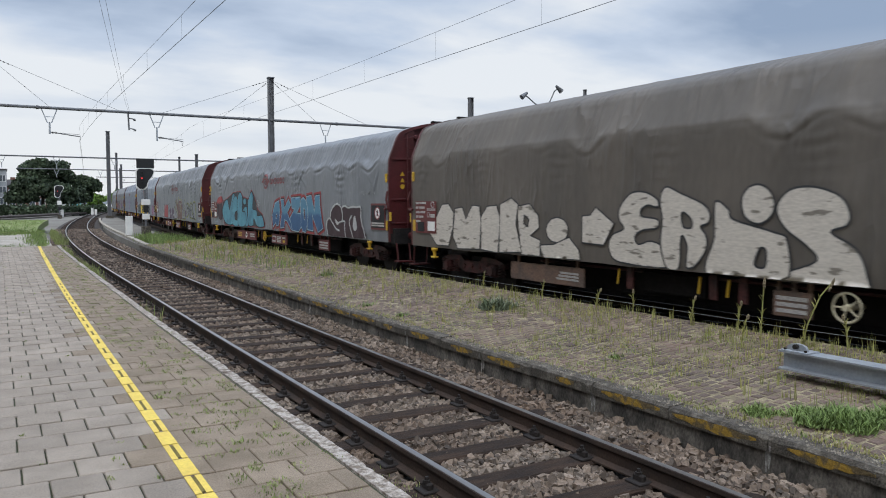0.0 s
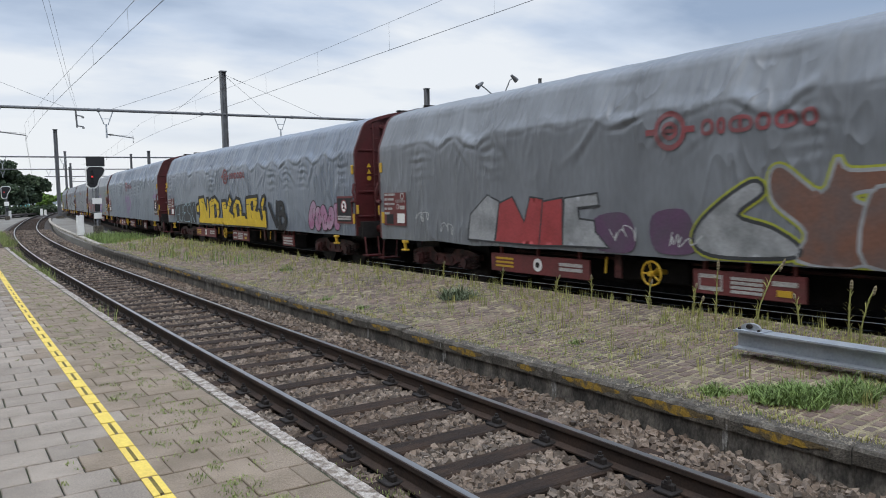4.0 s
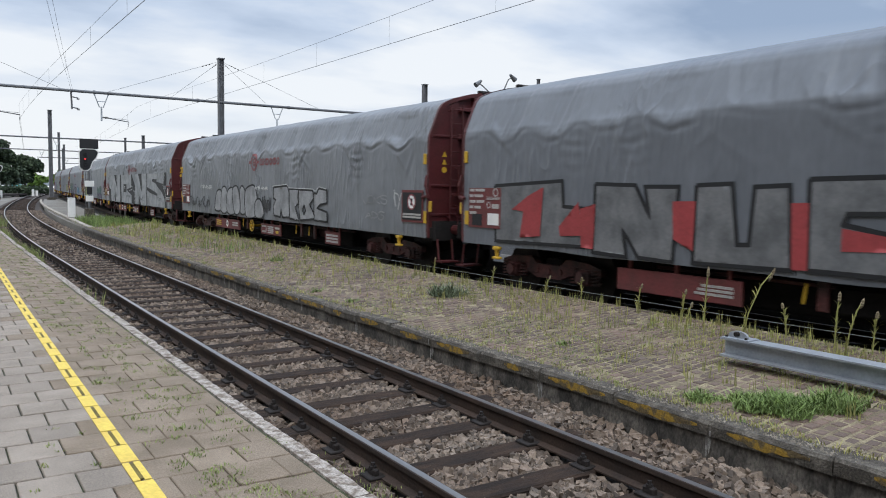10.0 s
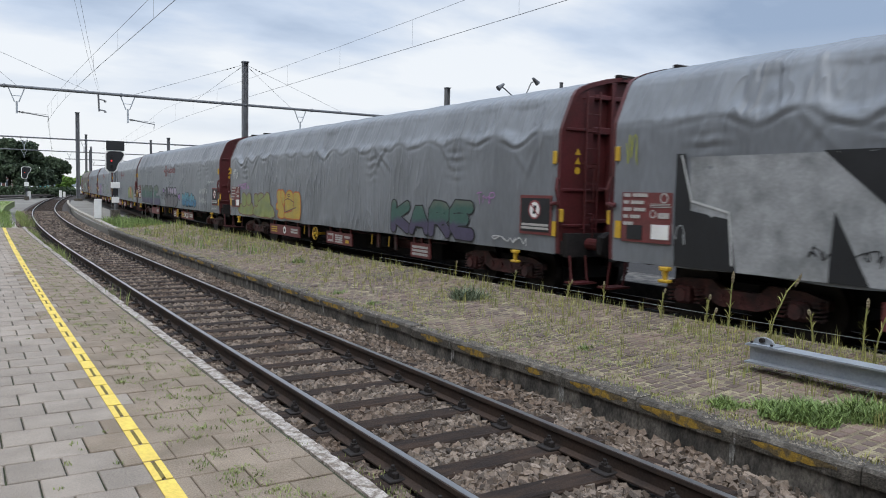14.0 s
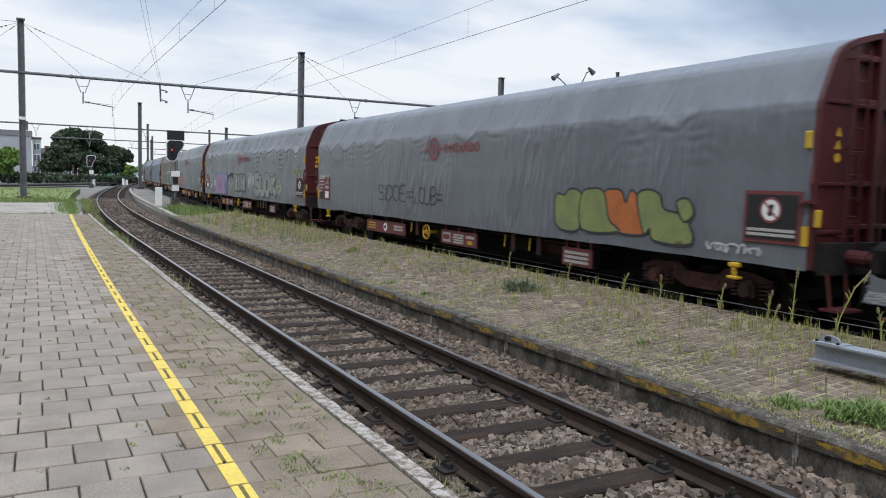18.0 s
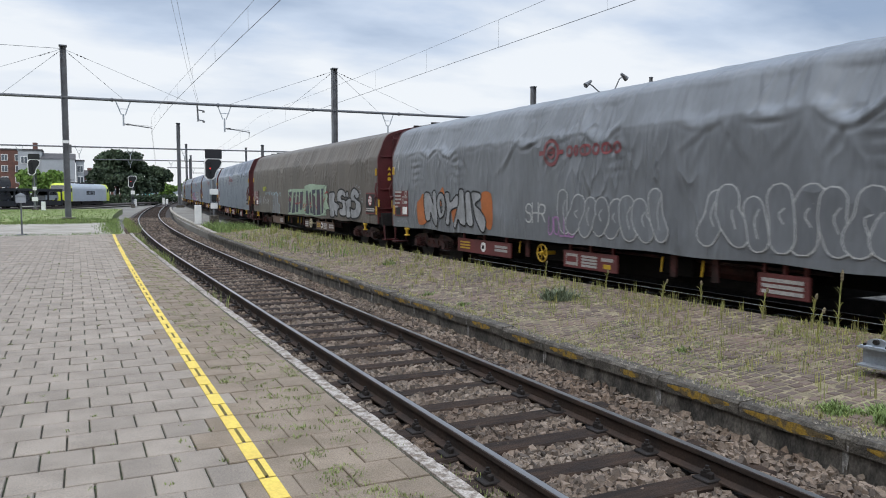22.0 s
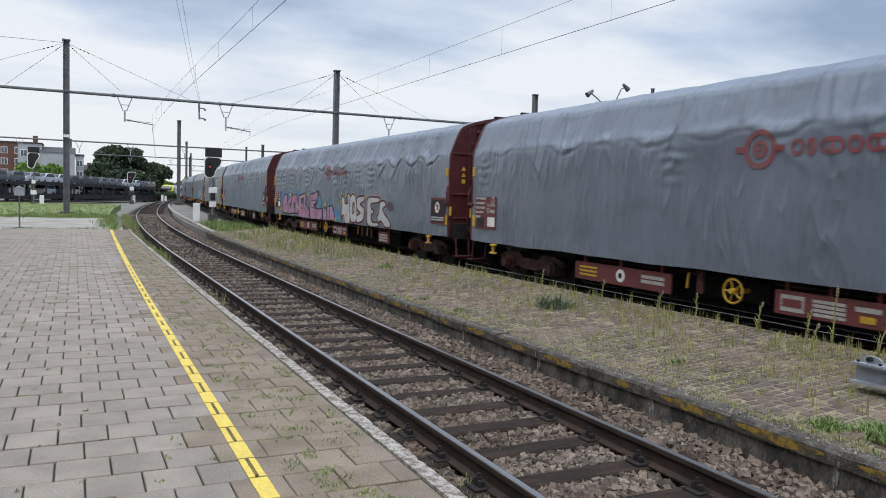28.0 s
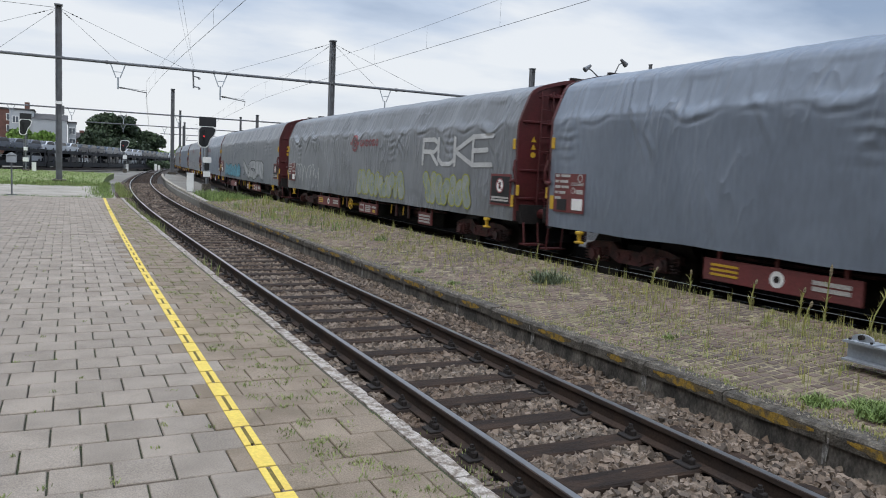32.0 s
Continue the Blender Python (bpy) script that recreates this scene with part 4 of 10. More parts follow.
    for yb in (2.4, 0.75, 0.25) if turned else (2.25, -2.2, -3.1):
        bm = bmesh.new()
        bevel_box(bm, (-1.34, yb, 0.68), (0.03, 0.035, 0.26), 0.008, 0, 8)
        part("release_lever", bm, M["yellow"], w, "yellow release lever under the sill")
        bm = bmesh.new()
        bevel_box(bm, (-1.25, yb - 0.18, 0.66), (0.05, 0.14, 0.36), 0.01)
        part("bracket", bm, M["bogie"], w)
    bm = bmesh.new()
    yw = -1.49 if turned else 1.285
    ring(bm, (-1.40, yw, 0.62), 0.175, 0.016, "x", 28, 6)
    for k in range(5):
        a = 2 * math.pi * k / 5
        cyl(bm, (-1.39, yw, 0.62), (-1.40, yw + 0.165 * math.cos(a), 0.62 + 0.165 * math.sin(a)), 0.012, 6)
    cyl(bm, (-1.45, yw, 0.62), (-1.1, yw, 0.62), 0.04, 10)
    part("brake_wheel", bm, M[fitting], w, "yellow five-spoke brake wheel" if fitting == "yellow" else "cream five-spoke brake wheel")
    return w


def wagon_rows(k):
    """Poses of wagon k, its two bogies on the track, over the whole clip."""
    rows = []
    for i in range(65):
        t = i * 0.5
        yc = gap_at(t) + PITCH * (k + 0.5) - SET
        ya, yb = yc - 7.25, yc + 7.25
        xa, xb = train_x(ya), train_x(yb)
        za, zb = TRAIN_Z + grade(ya), TRAIN_Z + grade(yb)
        m = pose((xa + xb) / 2, yc, (za + zb) / 2, math.degrees(math.atan2(zb - za, 14.5)), 0, math.degrees(math.atan2(xa - xb, 14.5)))
        rows.append((t, m))
    return rows


base_wagon, turned_wagon = build_wagon(), build_wagon(True)
brown_wagon = build_wagon(True, "brown_panel", "cream")
SEEDS = [(1, "tarp", 1.0), (2, "tarp_new", 0.85), (3, "tarp_brown", 0.35), (4, "tarp_tight", 0.4), (5, "tarp_new", 1.0), (6, "tarp", 0.9)]
TARPS = [tarp_mesh(s, M[m], a) for s, m, a in SEEDS]
FAR_TARPS = [tarp_mesh(s, M[m], a, 110) for s, m, a in SEEDS]
STYLE = {-1: 2, 0: 0, 1: 5, 2: 1, 3: 4, 4: 3, 5: 0, 6: 5, 7: 0, 8: 3, 9: 3, 10: 0, 11: 5, 12: 2, 13: 4, 14: 1, 15: 4, 16: 1, 17: 0, 18: 3, 19: 1, 20: 0, 21: 4, 22: 0, 23: 3}
WAGONS = {}
for k in range(-1, 24):
    base = brown_wagon if k in (-1, 12) else turned_wagon if k in (4, 8, 18) else base_wagon
    first = (base is brown_wagon and k == -1) or (base is turned_wagon and k == 4) or (base is base_wagon and k == 0)
    w = base if first else copy_thing(base, Matrix.Identity(4))
    WAGONS[k] = w
for k, w in WAGONS.items():
    part("tarpaulin", (TARPS if k < 18 else FAR_TARPS)[STYLE[k]], None, w)
    if k in (-1, 12):
        tagged(w, "four-axle goods wagon under a weathered brown tarpaulin with oxide-red ends", "goods wagon", "wagons of the goods train")


# ---------------------------------------------------------------- paving, kerbs, stones and weeds
def block_data(w, d, h, b):
    """A block with chamfered top edges: 8 points below the chamfer ring and on top."""
    v = [(-w / 2, -d / 2, -h), (w / 2, -d / 2, -h), (w / 2, d / 2, -h), (-w / 2, d / 2, -h),
         (-w / 2, -d / 2, -b), (w / 2, -d / 2, -b), (w / 2, d / 2, -b), (-w / 2, d / 2, -b),
         (-w / 2 + b, -d / 2 + b, 0), (w / 2 - b, -d / 2 + b, 0), (w / 2 - b, d / 2 - b, 0), (-w / 2 + b, d / 2 - b, 0)]
    f = [(0, 1, 5, 4), (1, 2, 6, 5), (2, 3, 7, 6), (3, 0, 4, 7), (4, 5, 9, 8), (5, 6, 10, 9), (6, 7, 11, 10), (7, 4, 8, 11), (8, 9, 10, 11)]
    return v, f


class Lump:
    """Gathers many small pieces into one mesh."""

    def __init__(self):
        self.v, self.f = [], []

    def add(self, verts, faces):
        n = len(self.v)
        self.v += verts
        self.f += [tuple(i + n for i in q) for q in faces]


def build_paving():
    near, rest, dirty = [], Lump(), Lump()
    cw, cd = 0.300, 0.344
    shared = {}
    for kind, dims in (("paver", (cw - 0.011, cd - 0.013)), ("paver_dirty", (cw - 0.006, cd - 0.010))):
        v, f = block_data(*dims, 0.03, 0.005)
        me = bpy.data.meshes.new("paving_block")
        me.from_pydata(v, [], f)
        me.materials.append(M[kind])
        shared[kind] = me
    row = 0
    y = 5.005 - 36 * cd
    while y < 32.9:
        off = (row % 2) * cw / 2 + random.uniform(-0.008, 0.008)
        x = 0.06 - 19 * cw + off
        edge = 1.838 + bend(y)
        while x < edge:
            w = min(cw, edge - x)
            if w > 0.06:
                line = 0.95 + 0.35 * (y / 33) ** 2
                kind = "paver_dirty" if x + w / 2 > line - 0.02 + random.uniform(-0.25, 0.12) else "paver"
                m = pose(x + w / 2, y + cd / 2, grade(y) + random.gauss(0, 0.0018), random.gauss(0, 0.25), random.gauss(0, 0.25), random.gauss(0, 0.25))
                if 1.5 < y < 8.6 and x > -1.3 and w > cw - 0.01:
                    near.append((kind, m))
                else:
                    v, f = block_data(w - (0.012 if kind == "paver" else 0.006), cd - 0.012, 0.03, 0.005)
                    (dirty if kind != "paver" else rest).add([tuple(m @ Vector(p)) for p in v], f)
            x += cw
        y += cd
        row += 1
    for kind, m in near:
        ob = part("paving_block", shared[kind], None, platform)
        ob.matrix_basis = m
    tagged(raw("paving_field", rest.v, rest.f, M["paver"], platform), kind="stuff", label="grey concrete paving blocks in running bond")
    tagged(raw("stained_paving", dirty.v, dirty.f, M["paver_dirty"], platform), kind="stuff", label="brown-stained paving blocks along the edge")
    # coping along the platform edge
    y = -7.5
    while y < 34:
        ln = min(1.0, 34 - y)
        x = 1.91 + bend(y + ln / 2)
        bm = bmesh.new()
        secs = []
        for i in range(15):
            q = -ln / 2 + 0.004 + (ln - 0.008) * i / 14
            chip = [max(0.0, noise.noise(Vector((q * 9, y * 3.1, u)))) * 0.040 for u in (1.0, 5.0)]
            up = 0.004 * noise.noise(Vector((q * 7, y, 9)))
            secs.append([(-0.052 + 0.5 * chip[1], q, up), (0.052 - chip[0], q, up), (0.069 - chip[0], q, -0.018 - chip[1]), (0.072, q, -0.34), (-0.066, q, -0.34)])
        loft(bm, secs)
        ob = part("edge_stone", bm, M["coping"], platform, "worn pale concrete edge stone")
        ob.matrix_basis = pose(x, y + ln / 2, grade(y) + random.uniform(-0.006, 0.004), 0, 0, -math.degrees(math.atan(bend(y + 0.5) - bend(y - 0.5))) + random.uniform(-0.3, 0.3))
        y += 1.0


def build_line():
    line = thing("safety_line", "yellow safety line painted on the paving along the platform edge", "painted line", kind="structure")
    cd = 0.344
    y, row = 5.005 - 36 * cd, 0
    lx = lambda q: 0.957 + 0.35 * (q / 33) ** 2
    while y < 32.9:
        bm = bmesh.new()
        y0, y1 = y + 0.010, y + cd - 0.010
        w = 0.050
        z = max(grade(y), grade(y + cd)) + 0.0065
        if row % 2 or y > 18:
            loft(bm, [[(lx(y0) - w, y0, z), (lx(y0) + w, y0, z), (lx(y0) + w, y0, z - 0.006), (lx(y0) - w, y0, z - 0.006)], [(lx(y1) - w, y1, z), (lx(y1) + w, y1, z), (lx(y1) + w, y1, z - 0.006), (lx(y1) - w, y1, z - 0.006)]])
            part("line_stroke", bm, M["yellow_line"], line)
        else:
            for a, b in ((-w, -0.012), (0.012, w)):
                loft(bm, [[(lx(q) + a, q, z), (lx(q) + b, q, z), (lx(q) + b, q, z - 0.006), (lx(q) + a, q, z - 0.006)] for q in (y0, y1)])
            part("line_stroke", bm, M["yellow_line"], line)
            bm = bmesh.new()
            box(bm, (lx(y + cd / 2), y + cd / 2, z - 0.0035), (0.03, cd * 0.8, 0.004))
            part("open_joint", bm, M["mark"], line)
        y += cd
        row += 1


def stones(count, x0, x1, y0, y1, z, rmin, rmax, seed):
    """Angular ballast stones, thrown at random between the sleepers."""
    rng = np.random.default_rng(seed)
    cube = np.array([(i, j, k) for i in (-1, 1) for j in (-1, 1) for k in (-1, 1)], float)
    faces = np.array([(0, 1, 3, 2), (4, 6, 7, 5), (0, 4, 5, 1), (2, 3, 7, 6), (0, 2, 6, 4), (1, 5, 7, 3)])
    xs, ys = rng.uniform(x0, x1, count), rng.uniform(y0, y1, count)
    near = np.abs((ys + 3.85) / 0.672 - np.round((ys + 3.85) / 0.672)) * 0.672
    cx = np.abs(xs - 3.575)
    keep = ~((near < 0.12) & (cx < 1.27) & (rng.random(count) > 0.05)) & (np.abs(cx - 0.753) > 0.085)
    xs, ys = xs[keep], ys[keep]
    n = len(xs)
    r = rng.uniform(rmin, rmax, (n, 1, 1)) * rng.uniform(0.65, 1.1, (n, 1, 3))
    p = cube[None] * r * rng.uniform(0.55, 1.0, (n, 8, 1)) * rng.uniform(0.75, 1.0, (n, 8, 3))
    q, _ = np.linalg.qr(rng.normal(size=(n, 3, 3)))
    p = p @ q
    zs = z + rng.uniform(-0.012, 0.024, n) + np.array([grade(y) for y in ys])
    p += np.stack([xs + np.array([bend(y) for y in ys]), ys, zs], -1)[:, None, :]
    quads = (faces[None] + 8 * np.arange(n)[:, None, None]).reshape(-1, 4)
    return raw("ballast_stones", p.reshape(-1, 3).tolist(), quads.tolist(), M["ballast"], near_bed)


def build_ballast():
    z = RAIL_Z - 0.222
    for args in ((11000, 1.98, 5.28, -6, 2.2, z, 0.026, 0.046, 5), (30000, 1.98, 5.28, 2.2, 12, z, 0.022, 0.050, 1), (20000, 1.98, 5.28, 12, 26, z, 0.028, 0.050, 2), (11000, 1.98, 5.28, 26, 70, z, 0.045, 0.075, 3), (3200, 4.45, 5.28, 2.2, 14, z + 0.035, 0.024, 0.050, 4)):
        tagged(stones(*args), kind="stuff", label="brown and grey crushed stone between the sleepers")


def island_z(x, y):
    f = min(1.0, max(0.0, (x - 5.38 - bend(y)) / 2.92))
    return -0.215 + 0.25 * f + grade(y)


def build_island():
    # kerb stones with worn yellow paint
    y, k = -5.6, 0
    while y < 36:
        ln = 1.05
        slope = -math.degrees(math.atan(bend(y + 1) - bend(y)))
        bm = bmesh.new()
        secs = []
        for i in range(13):
            q = -ln / 2 + 0.005 + (ln - 0.01) * i / 12
            chip = max(0.0, noise.noise(Vector((q * 6, y * 2.3, 2.0)))) * 0.03
            up = 0.008 * noise.noise(Vector((q * 5, y, 7)))
            secs.append([(-0.105 + chip * 0.4, q, -0.125), (-0.108 + chip * 0.5, q, -0.025 - chip), (-0.088 + chip, q, up), (0.09, q, up + 0.004), (0.09, q, -0.13)])
        loft(bm, secs)
        a = part("kerb_stone", bm, M["kerb"], island, "dark worn kerb stone")
        m = pose(5.372 + bend(y + 0.5), y + ln / 2, -0.195 + grade(y) + random.uniform(-0.008, 0.008), 0, 0, slope + random.uniform(-0.3, 0.3))
        a.matrix_basis = m
        bm = bmesh.new()
        bevel_box(bm, (0, 0, -0.37), (0.16, ln - 0.003, 0.49), 0.01)
        c = part("kerb_wall", bm, M["kerb_wall"], island)
        c.matrix_basis = m @ pose(0.012, 0, 0)
        pl = random.choice((0.55, 0.8, 0.9, 0.7)) if k % 4 != 3 else 0.3
        if y < 26 and random.random() < 0.8:
            bm = bmesh.new()
            c0 = random.uniform(-0.1, 0.1)
            seg = 14
            pts = []
            for i in range(seg + 1):
                yy = c0 - pl / 2 + pl * i / seg
                e = min(1.0, 2.2 * min(i, seg - i) / seg + 0.25)
                lo = -0.055 - 0.062 * e * random.uniform(0.6, 1.0)
                hi = -0.050 + 0.028 * e * random.uniform(0.4, 1.0)
                pts.append([(-0.1085, yy, lo), (-0.1105, yy, (lo + hi) / 2), (-0.1115, yy, hi)])
            loft(bm, pts, closed=False)
            part("paint_patch", bm, M["kerb_yellow"], a, "flaking yellow paint")
        if 2 < y < 26 and k % 2:
            # lime that has run out of the joint and down the wall
            bm = bmesh.new()
            c0 = -ln / 2 + 0.01
            for i in range(7):
                yy, zz = c0 + random.uniform(-0.04, 0.05), -0.03 - random.uniform(0, 0.05)
                w2, h2 = random.uniform(0.004, 0.012), random.uniform(0.05, 0.20)
                xx = -0.1125 if zz - h2 > -0.125 else -0.074
                if xx > -0.1:
                    zz = min(zz, -0.13)
                loft(bm, [[(xx, yy - w2, zz), (xx, yy + w2, zz)], [(xx - 0.002, yy - w2 * 1.3, zz - h2 * 0.5), (xx - 0.002, yy + w2 * 0.9, zz - h2 * 0.5)], [(xx, yy - w2 * 0.4, zz - h2), (xx, yy + w2 * 0.5, zz - h2)]], closed=False)
            part("lime_streak", bm, M["lime_streak"], a, "pale streak of lime run out of the joint")
        y += ln
        k += 1
    # setts
    v0, f0 = block_data(0.108, 0.094, 0.05, 0.010)
    me = bpy.data.meshes.new("sett")
    me.from_pydata(v0, [], f0)
    me.materials.append(M["cobble"])
    rest = Lump()
    y, row = 2.2 - 66 * 0.120, 0
    tilt = math.degrees(math.atan(0.25 / 2.78))
    while y < 36:
        x = 5.42 + bend(y) + (row % 2) * 0.064
        xe = 8.22 + train_x(y) - 9.95
        while x < xe:
            gone = noise.noise(Vector((x * 0.8, y * 0.5, 3.0))) > 0.66
            if not gone:
                m = pose(x + 0.06, y, island_z(x + 0.06, y) + 0.005 + random.gauss(0, 0.0035), random.gauss(0, 1.2), -tilt + random.gauss(0, 1.2), random.gauss(0, 3.0))
                if 4.7 < y < 6.1:
                    part("sett", me, None, island).matrix_basis = m
                else:
                    rest.add([tuple(m @ Vector(p)) for p in v0], f0)
            x += 0.128
        y += 0.120
        row += 1
    # crumbs of mortar, moss and gravel along the kerb
    crumbs = Lump()
    for _ in range(5200):
        y = -2 + 30 * random.random() ** 1.3
        x = 5.30 + abs(random.gauss(0, 0.11)) + bend(y)
        r = random.uniform(0.004, 0.013)
        z = island_z(x, y) + 0.012 if x > 5.47 + bend(y) else -0.19 + grade(y)
        crumbs.add([(x - r, y - r * 0.7, z - 0.004), (x + r * 0.8, y - r, z - 0.004), (x + r * 0.3, y + r, z - 0.004), (x + random.uniform(-0.4, 0.4) * r, y, z + r * random.uniform(0.5, 1.1))], [(0, 1, 3), (1, 2, 3), (2, 0, 3)])
    tagged(raw("kerb_crumbs", crumbs.v, crumbs.f, M["crumb"], island), kind="stuff", label="pale crumbs of mortar and gravel along the kerb")
    tagged(raw("sett_field", rest.v, rest.f, M["cobble"], island), kind="stuff", label="small brown paving setts")


def blades(lump, x, y, z, h, n, spread, width=0.006, lean=0.5):
    for _ in range(n):
        a = random.uniform(0, 2 * math.pi)
        bx, by = x + random.gauss(0, spread), y + random.gauss(0, spread)
        hh = h * random.uniform(0.5, 1.2)
        dx, dy = math.cos(a) * hh * lean * random.random(), math.sin(a) * hh * lean * random.random()
        px, py = -math.sin(a) * width, math.cos(a) * width
        lump.add([(bx - px, by - py, z), (bx + px, by + py, z), (bx + dx * 0.4 + px * 0.8, by + dy * 0.4 + py * 0.8, z + hh * 0.6), (bx + dx * 0.4 - px * 0.8, by + dy * 0.4 - py * 0.8, z + hh * 0.6), (bx + dx, by + dy, z + hh)], [(0, 1, 2, 3), (3, 2, 4)])


def build_weeds():
    dry, green = Lump(), Lump()
    for _ in range(17000):
        y = 2.4 + 34 * random.random() ** 1.6
        x = random.uniform(5.4, 8.3) + bend(y)
        if noise.noise(Vector((x * 0.9, y * 0.6, 0))) < -0.2 + 0.25 * random.random():
            continue
        blades(dry if random.random() < 0.75 else green, x, y, island_z(x, y), random.uniform(0.015, 0.05), 3, 0.03, 0.0035, 1.3)
    for _ in range(1150):
        y = 3 + 30 * random.random() ** 1.3
        x = 8.25 - abs(random.gauss(0, 1.3)) + train_x(y) - 9.95
        if x < 5.8:
            continue
        blades(dry, x, y, island_z(x, y), random.uniform(0.06, 0.2) * (1.15 if x > 7.6 else 1.0), random.randint(3, 8), 0.025, 0.004, 0.22)
    for _ in range(70):
        y = random.uniform(20, 36)
        x = random.uniform(5.8, 8.2) + bend(y)
        blades(green if random.random() < 0.5 else dry, x, y, island_z(x, y), random.uniform(0.12, 0.3), 14, 0.18, 0.01)
    for _ in range(700):
        y = 2.6 + 32 * random.random() ** 1.5
        blades(dry, 5.47 + bend(y) + random.gauss(0, 0.05), y, -0.2 + grade(y), random.uniform(0.02, 0.07), 3, 0.02, 0.004, 0.9)
    tagged(raw("joint_grass", dry.v, dry.f, M["dry_grass"]), "thin yellowing grass in the joints of the cobbles", "grass", kind="stuff")
    tagged(raw("fresh_grass", green.v, green.f, M["green_grass"]), "short green grass among the cobbles", "grass", kind="stuff")
    edge = Lump()
    for _ in range(520):
        y = 3.2 + 26 * random.random() ** 1.5
        x = random.uniform(1.12, 1.84) + bend(y)
        blades(edge, x, y, grade(y), random.uniform(0.010, 0.026), random.randint(8, 26), 0.030, 0.0032, 1.8)
    for _ in range(170):
        y = 3.2 + 22 * random.random() ** 1.5
        blades(edge, random.uniform(-3, 1.0), y, grade(y), random.uniform(0.012, 0.026), 10, 0.014, 0.0035, 1.6)
    for y, n in ((20.5, 40), (21.5, 60), (22.5, 60), (23.6, 40), (30.0, 30), (31.5, 50), (13.2, 16), (3.4, 26), (3.7, 18)):
        for _ in range(n):
            yy = y + random.gauss(0, 0.4)
            blades(edge, 2.02 + bend(yy) + random.gauss(0, 0.06), yy, grade(yy) - (0.3 if y > 12 else 0.02), random.uniform(0.2, 0.4) if y > 12 else 0.025, 4, 0.05, 0.008 if y > 12 else 0.003)
    for _ in range(900):
        y = 24 + 24 * random.random()
        x = 1.93 + bend(y) + abs(random.gauss(0, 0.16)) * (1 if y > 33 else 0.6)
        blades(edge, x, y, grade(y) - (0.3 if y < 34 else 0.03), random.uniform(0.1, 0.34), 3, 0.05, 0.008)
    tagged(raw("platform_weeds", edge.v, edge.f, M["weed"]), "small green weeds in the joints of the platform", "weed", kind="stuff")
    # single clumps
    for x, y, r, h, n, nm in ((7.10, 10.4, 0.28, 0.20, 1500, "grey"), (6.02, 3.70, 0.34, 0.105, 7500, "green"), (5.76, 4.30, 0.20, 0.07, 1100, "green"), (6.35, 3.5, 0.26, 0.12, 2000, "green"), (5.75, 11.2, 0.14, 0.10, 90, "green"), (5.7, 12.6, 0.14, 0.10, 90, "green"), (6.9, 17.5, 0.22, 0.2, 120, "green"), (6.2, 6.6, 0.10, 0.09, 60, "green")):
        lump = Lump()
        tufts = [(random.gauss(0, 0.45) * r, random.gauss(0, 0.45) * r, random.uniform(0.5, 1.25)) for _ in range(16)]
        for i in range(n):
            dx, dy, tall = tufts[i % 16]
            a, q = random.uniform(0, 6.28), 0.42 * r * math.sqrt(random.random())
            blades(lump, x + dx + q * math.cos(a), y + dy + q * math.sin(a), island_z(x, y), h * tall * (1.15 - 1.2 * q / r) * random.uniform(0.3, 1.3), 1, 0.02, 0.0055, 1.5)
        tagged(raw("grass_clump", lump.v, lump.f, M["green_grass"] if nm == "green" else M["grey_grass"]), "bushy clump of grass growing out of the cobbles" if nm == "green" else "greyish green bushy weed among the cobbles", "grass clump", "grass clumps")
    # tall stalks beside the goods track
    for x, y, h, lean in ((7.65, 5.75, 0.80, 0.02), (7.75, 5.3, 0.82, 0.22), (8.0, 4.35, 0.62, 0.02), (7.95, 4.2, 0.58, 0.1), (8.1, 4.0, 0.45, 0.02), (7.9, 3.7, 0.9, 0.04), (7.85, 3.55, 0.6, -0.05), (8.05, 6.4, 0.42, 0.03), (8.1, 7.2, 0.4, 0.04), (8.1, 8.3, 0.38, 0.0), (8.0, 9.0, 0.35, 0.05), (8.15, 5.0, 0.4, -0.04), (7.5, 5.9, 0.4, 0.05), (8.1, 10.5, 0.35, 0.02), (8.12, 12.4, 0.35, 0.02)):
        st = thing("tall_weed", "tall thin yellow-green weed stalk with a seed head", "weed", "tall weeds", m=pose(x, y, island_z(x, y) - 0.01))
        bm = bmesh.new()
        tube(bm, [(0, 0, 0), (lean * 0.2, -lean * 0.2, h * 0.4), (lean * 0.6, -lean * 0.6, h * 0.8), (lean, -lean, h)], 0.008, 5)
        part("stalk", bm, M["dry_grass"], st)
        lump = Lump()
        for i in range(26):
            q = random.uniform(0.1, 0.8)
            blades(lump, lean * q * q, -lean * q * q, h * q, 0.09, 1, 0.004, 0.006, 1.2)
        raw("leaves", lump.v, lump.f, M["dry_grass"], st)
        bm = bmesh.new()
        rings = []
        for i in range(9):
            q = 0.86 + 0.19 * i / 8
            r = (0.006, 0.014, 0.020, 0.015, 0.021, 0.016, 0.019, 0.012, 0.004)[i]
            rings.append([(lean * q + r * math.cos(1.05 * j + i), -lean * q + r * math.sin(1.05 * j + i), h * q) for j in range(6)])
        loft(bm, rings)
        part("seed_head", bm, M["moss"], st)


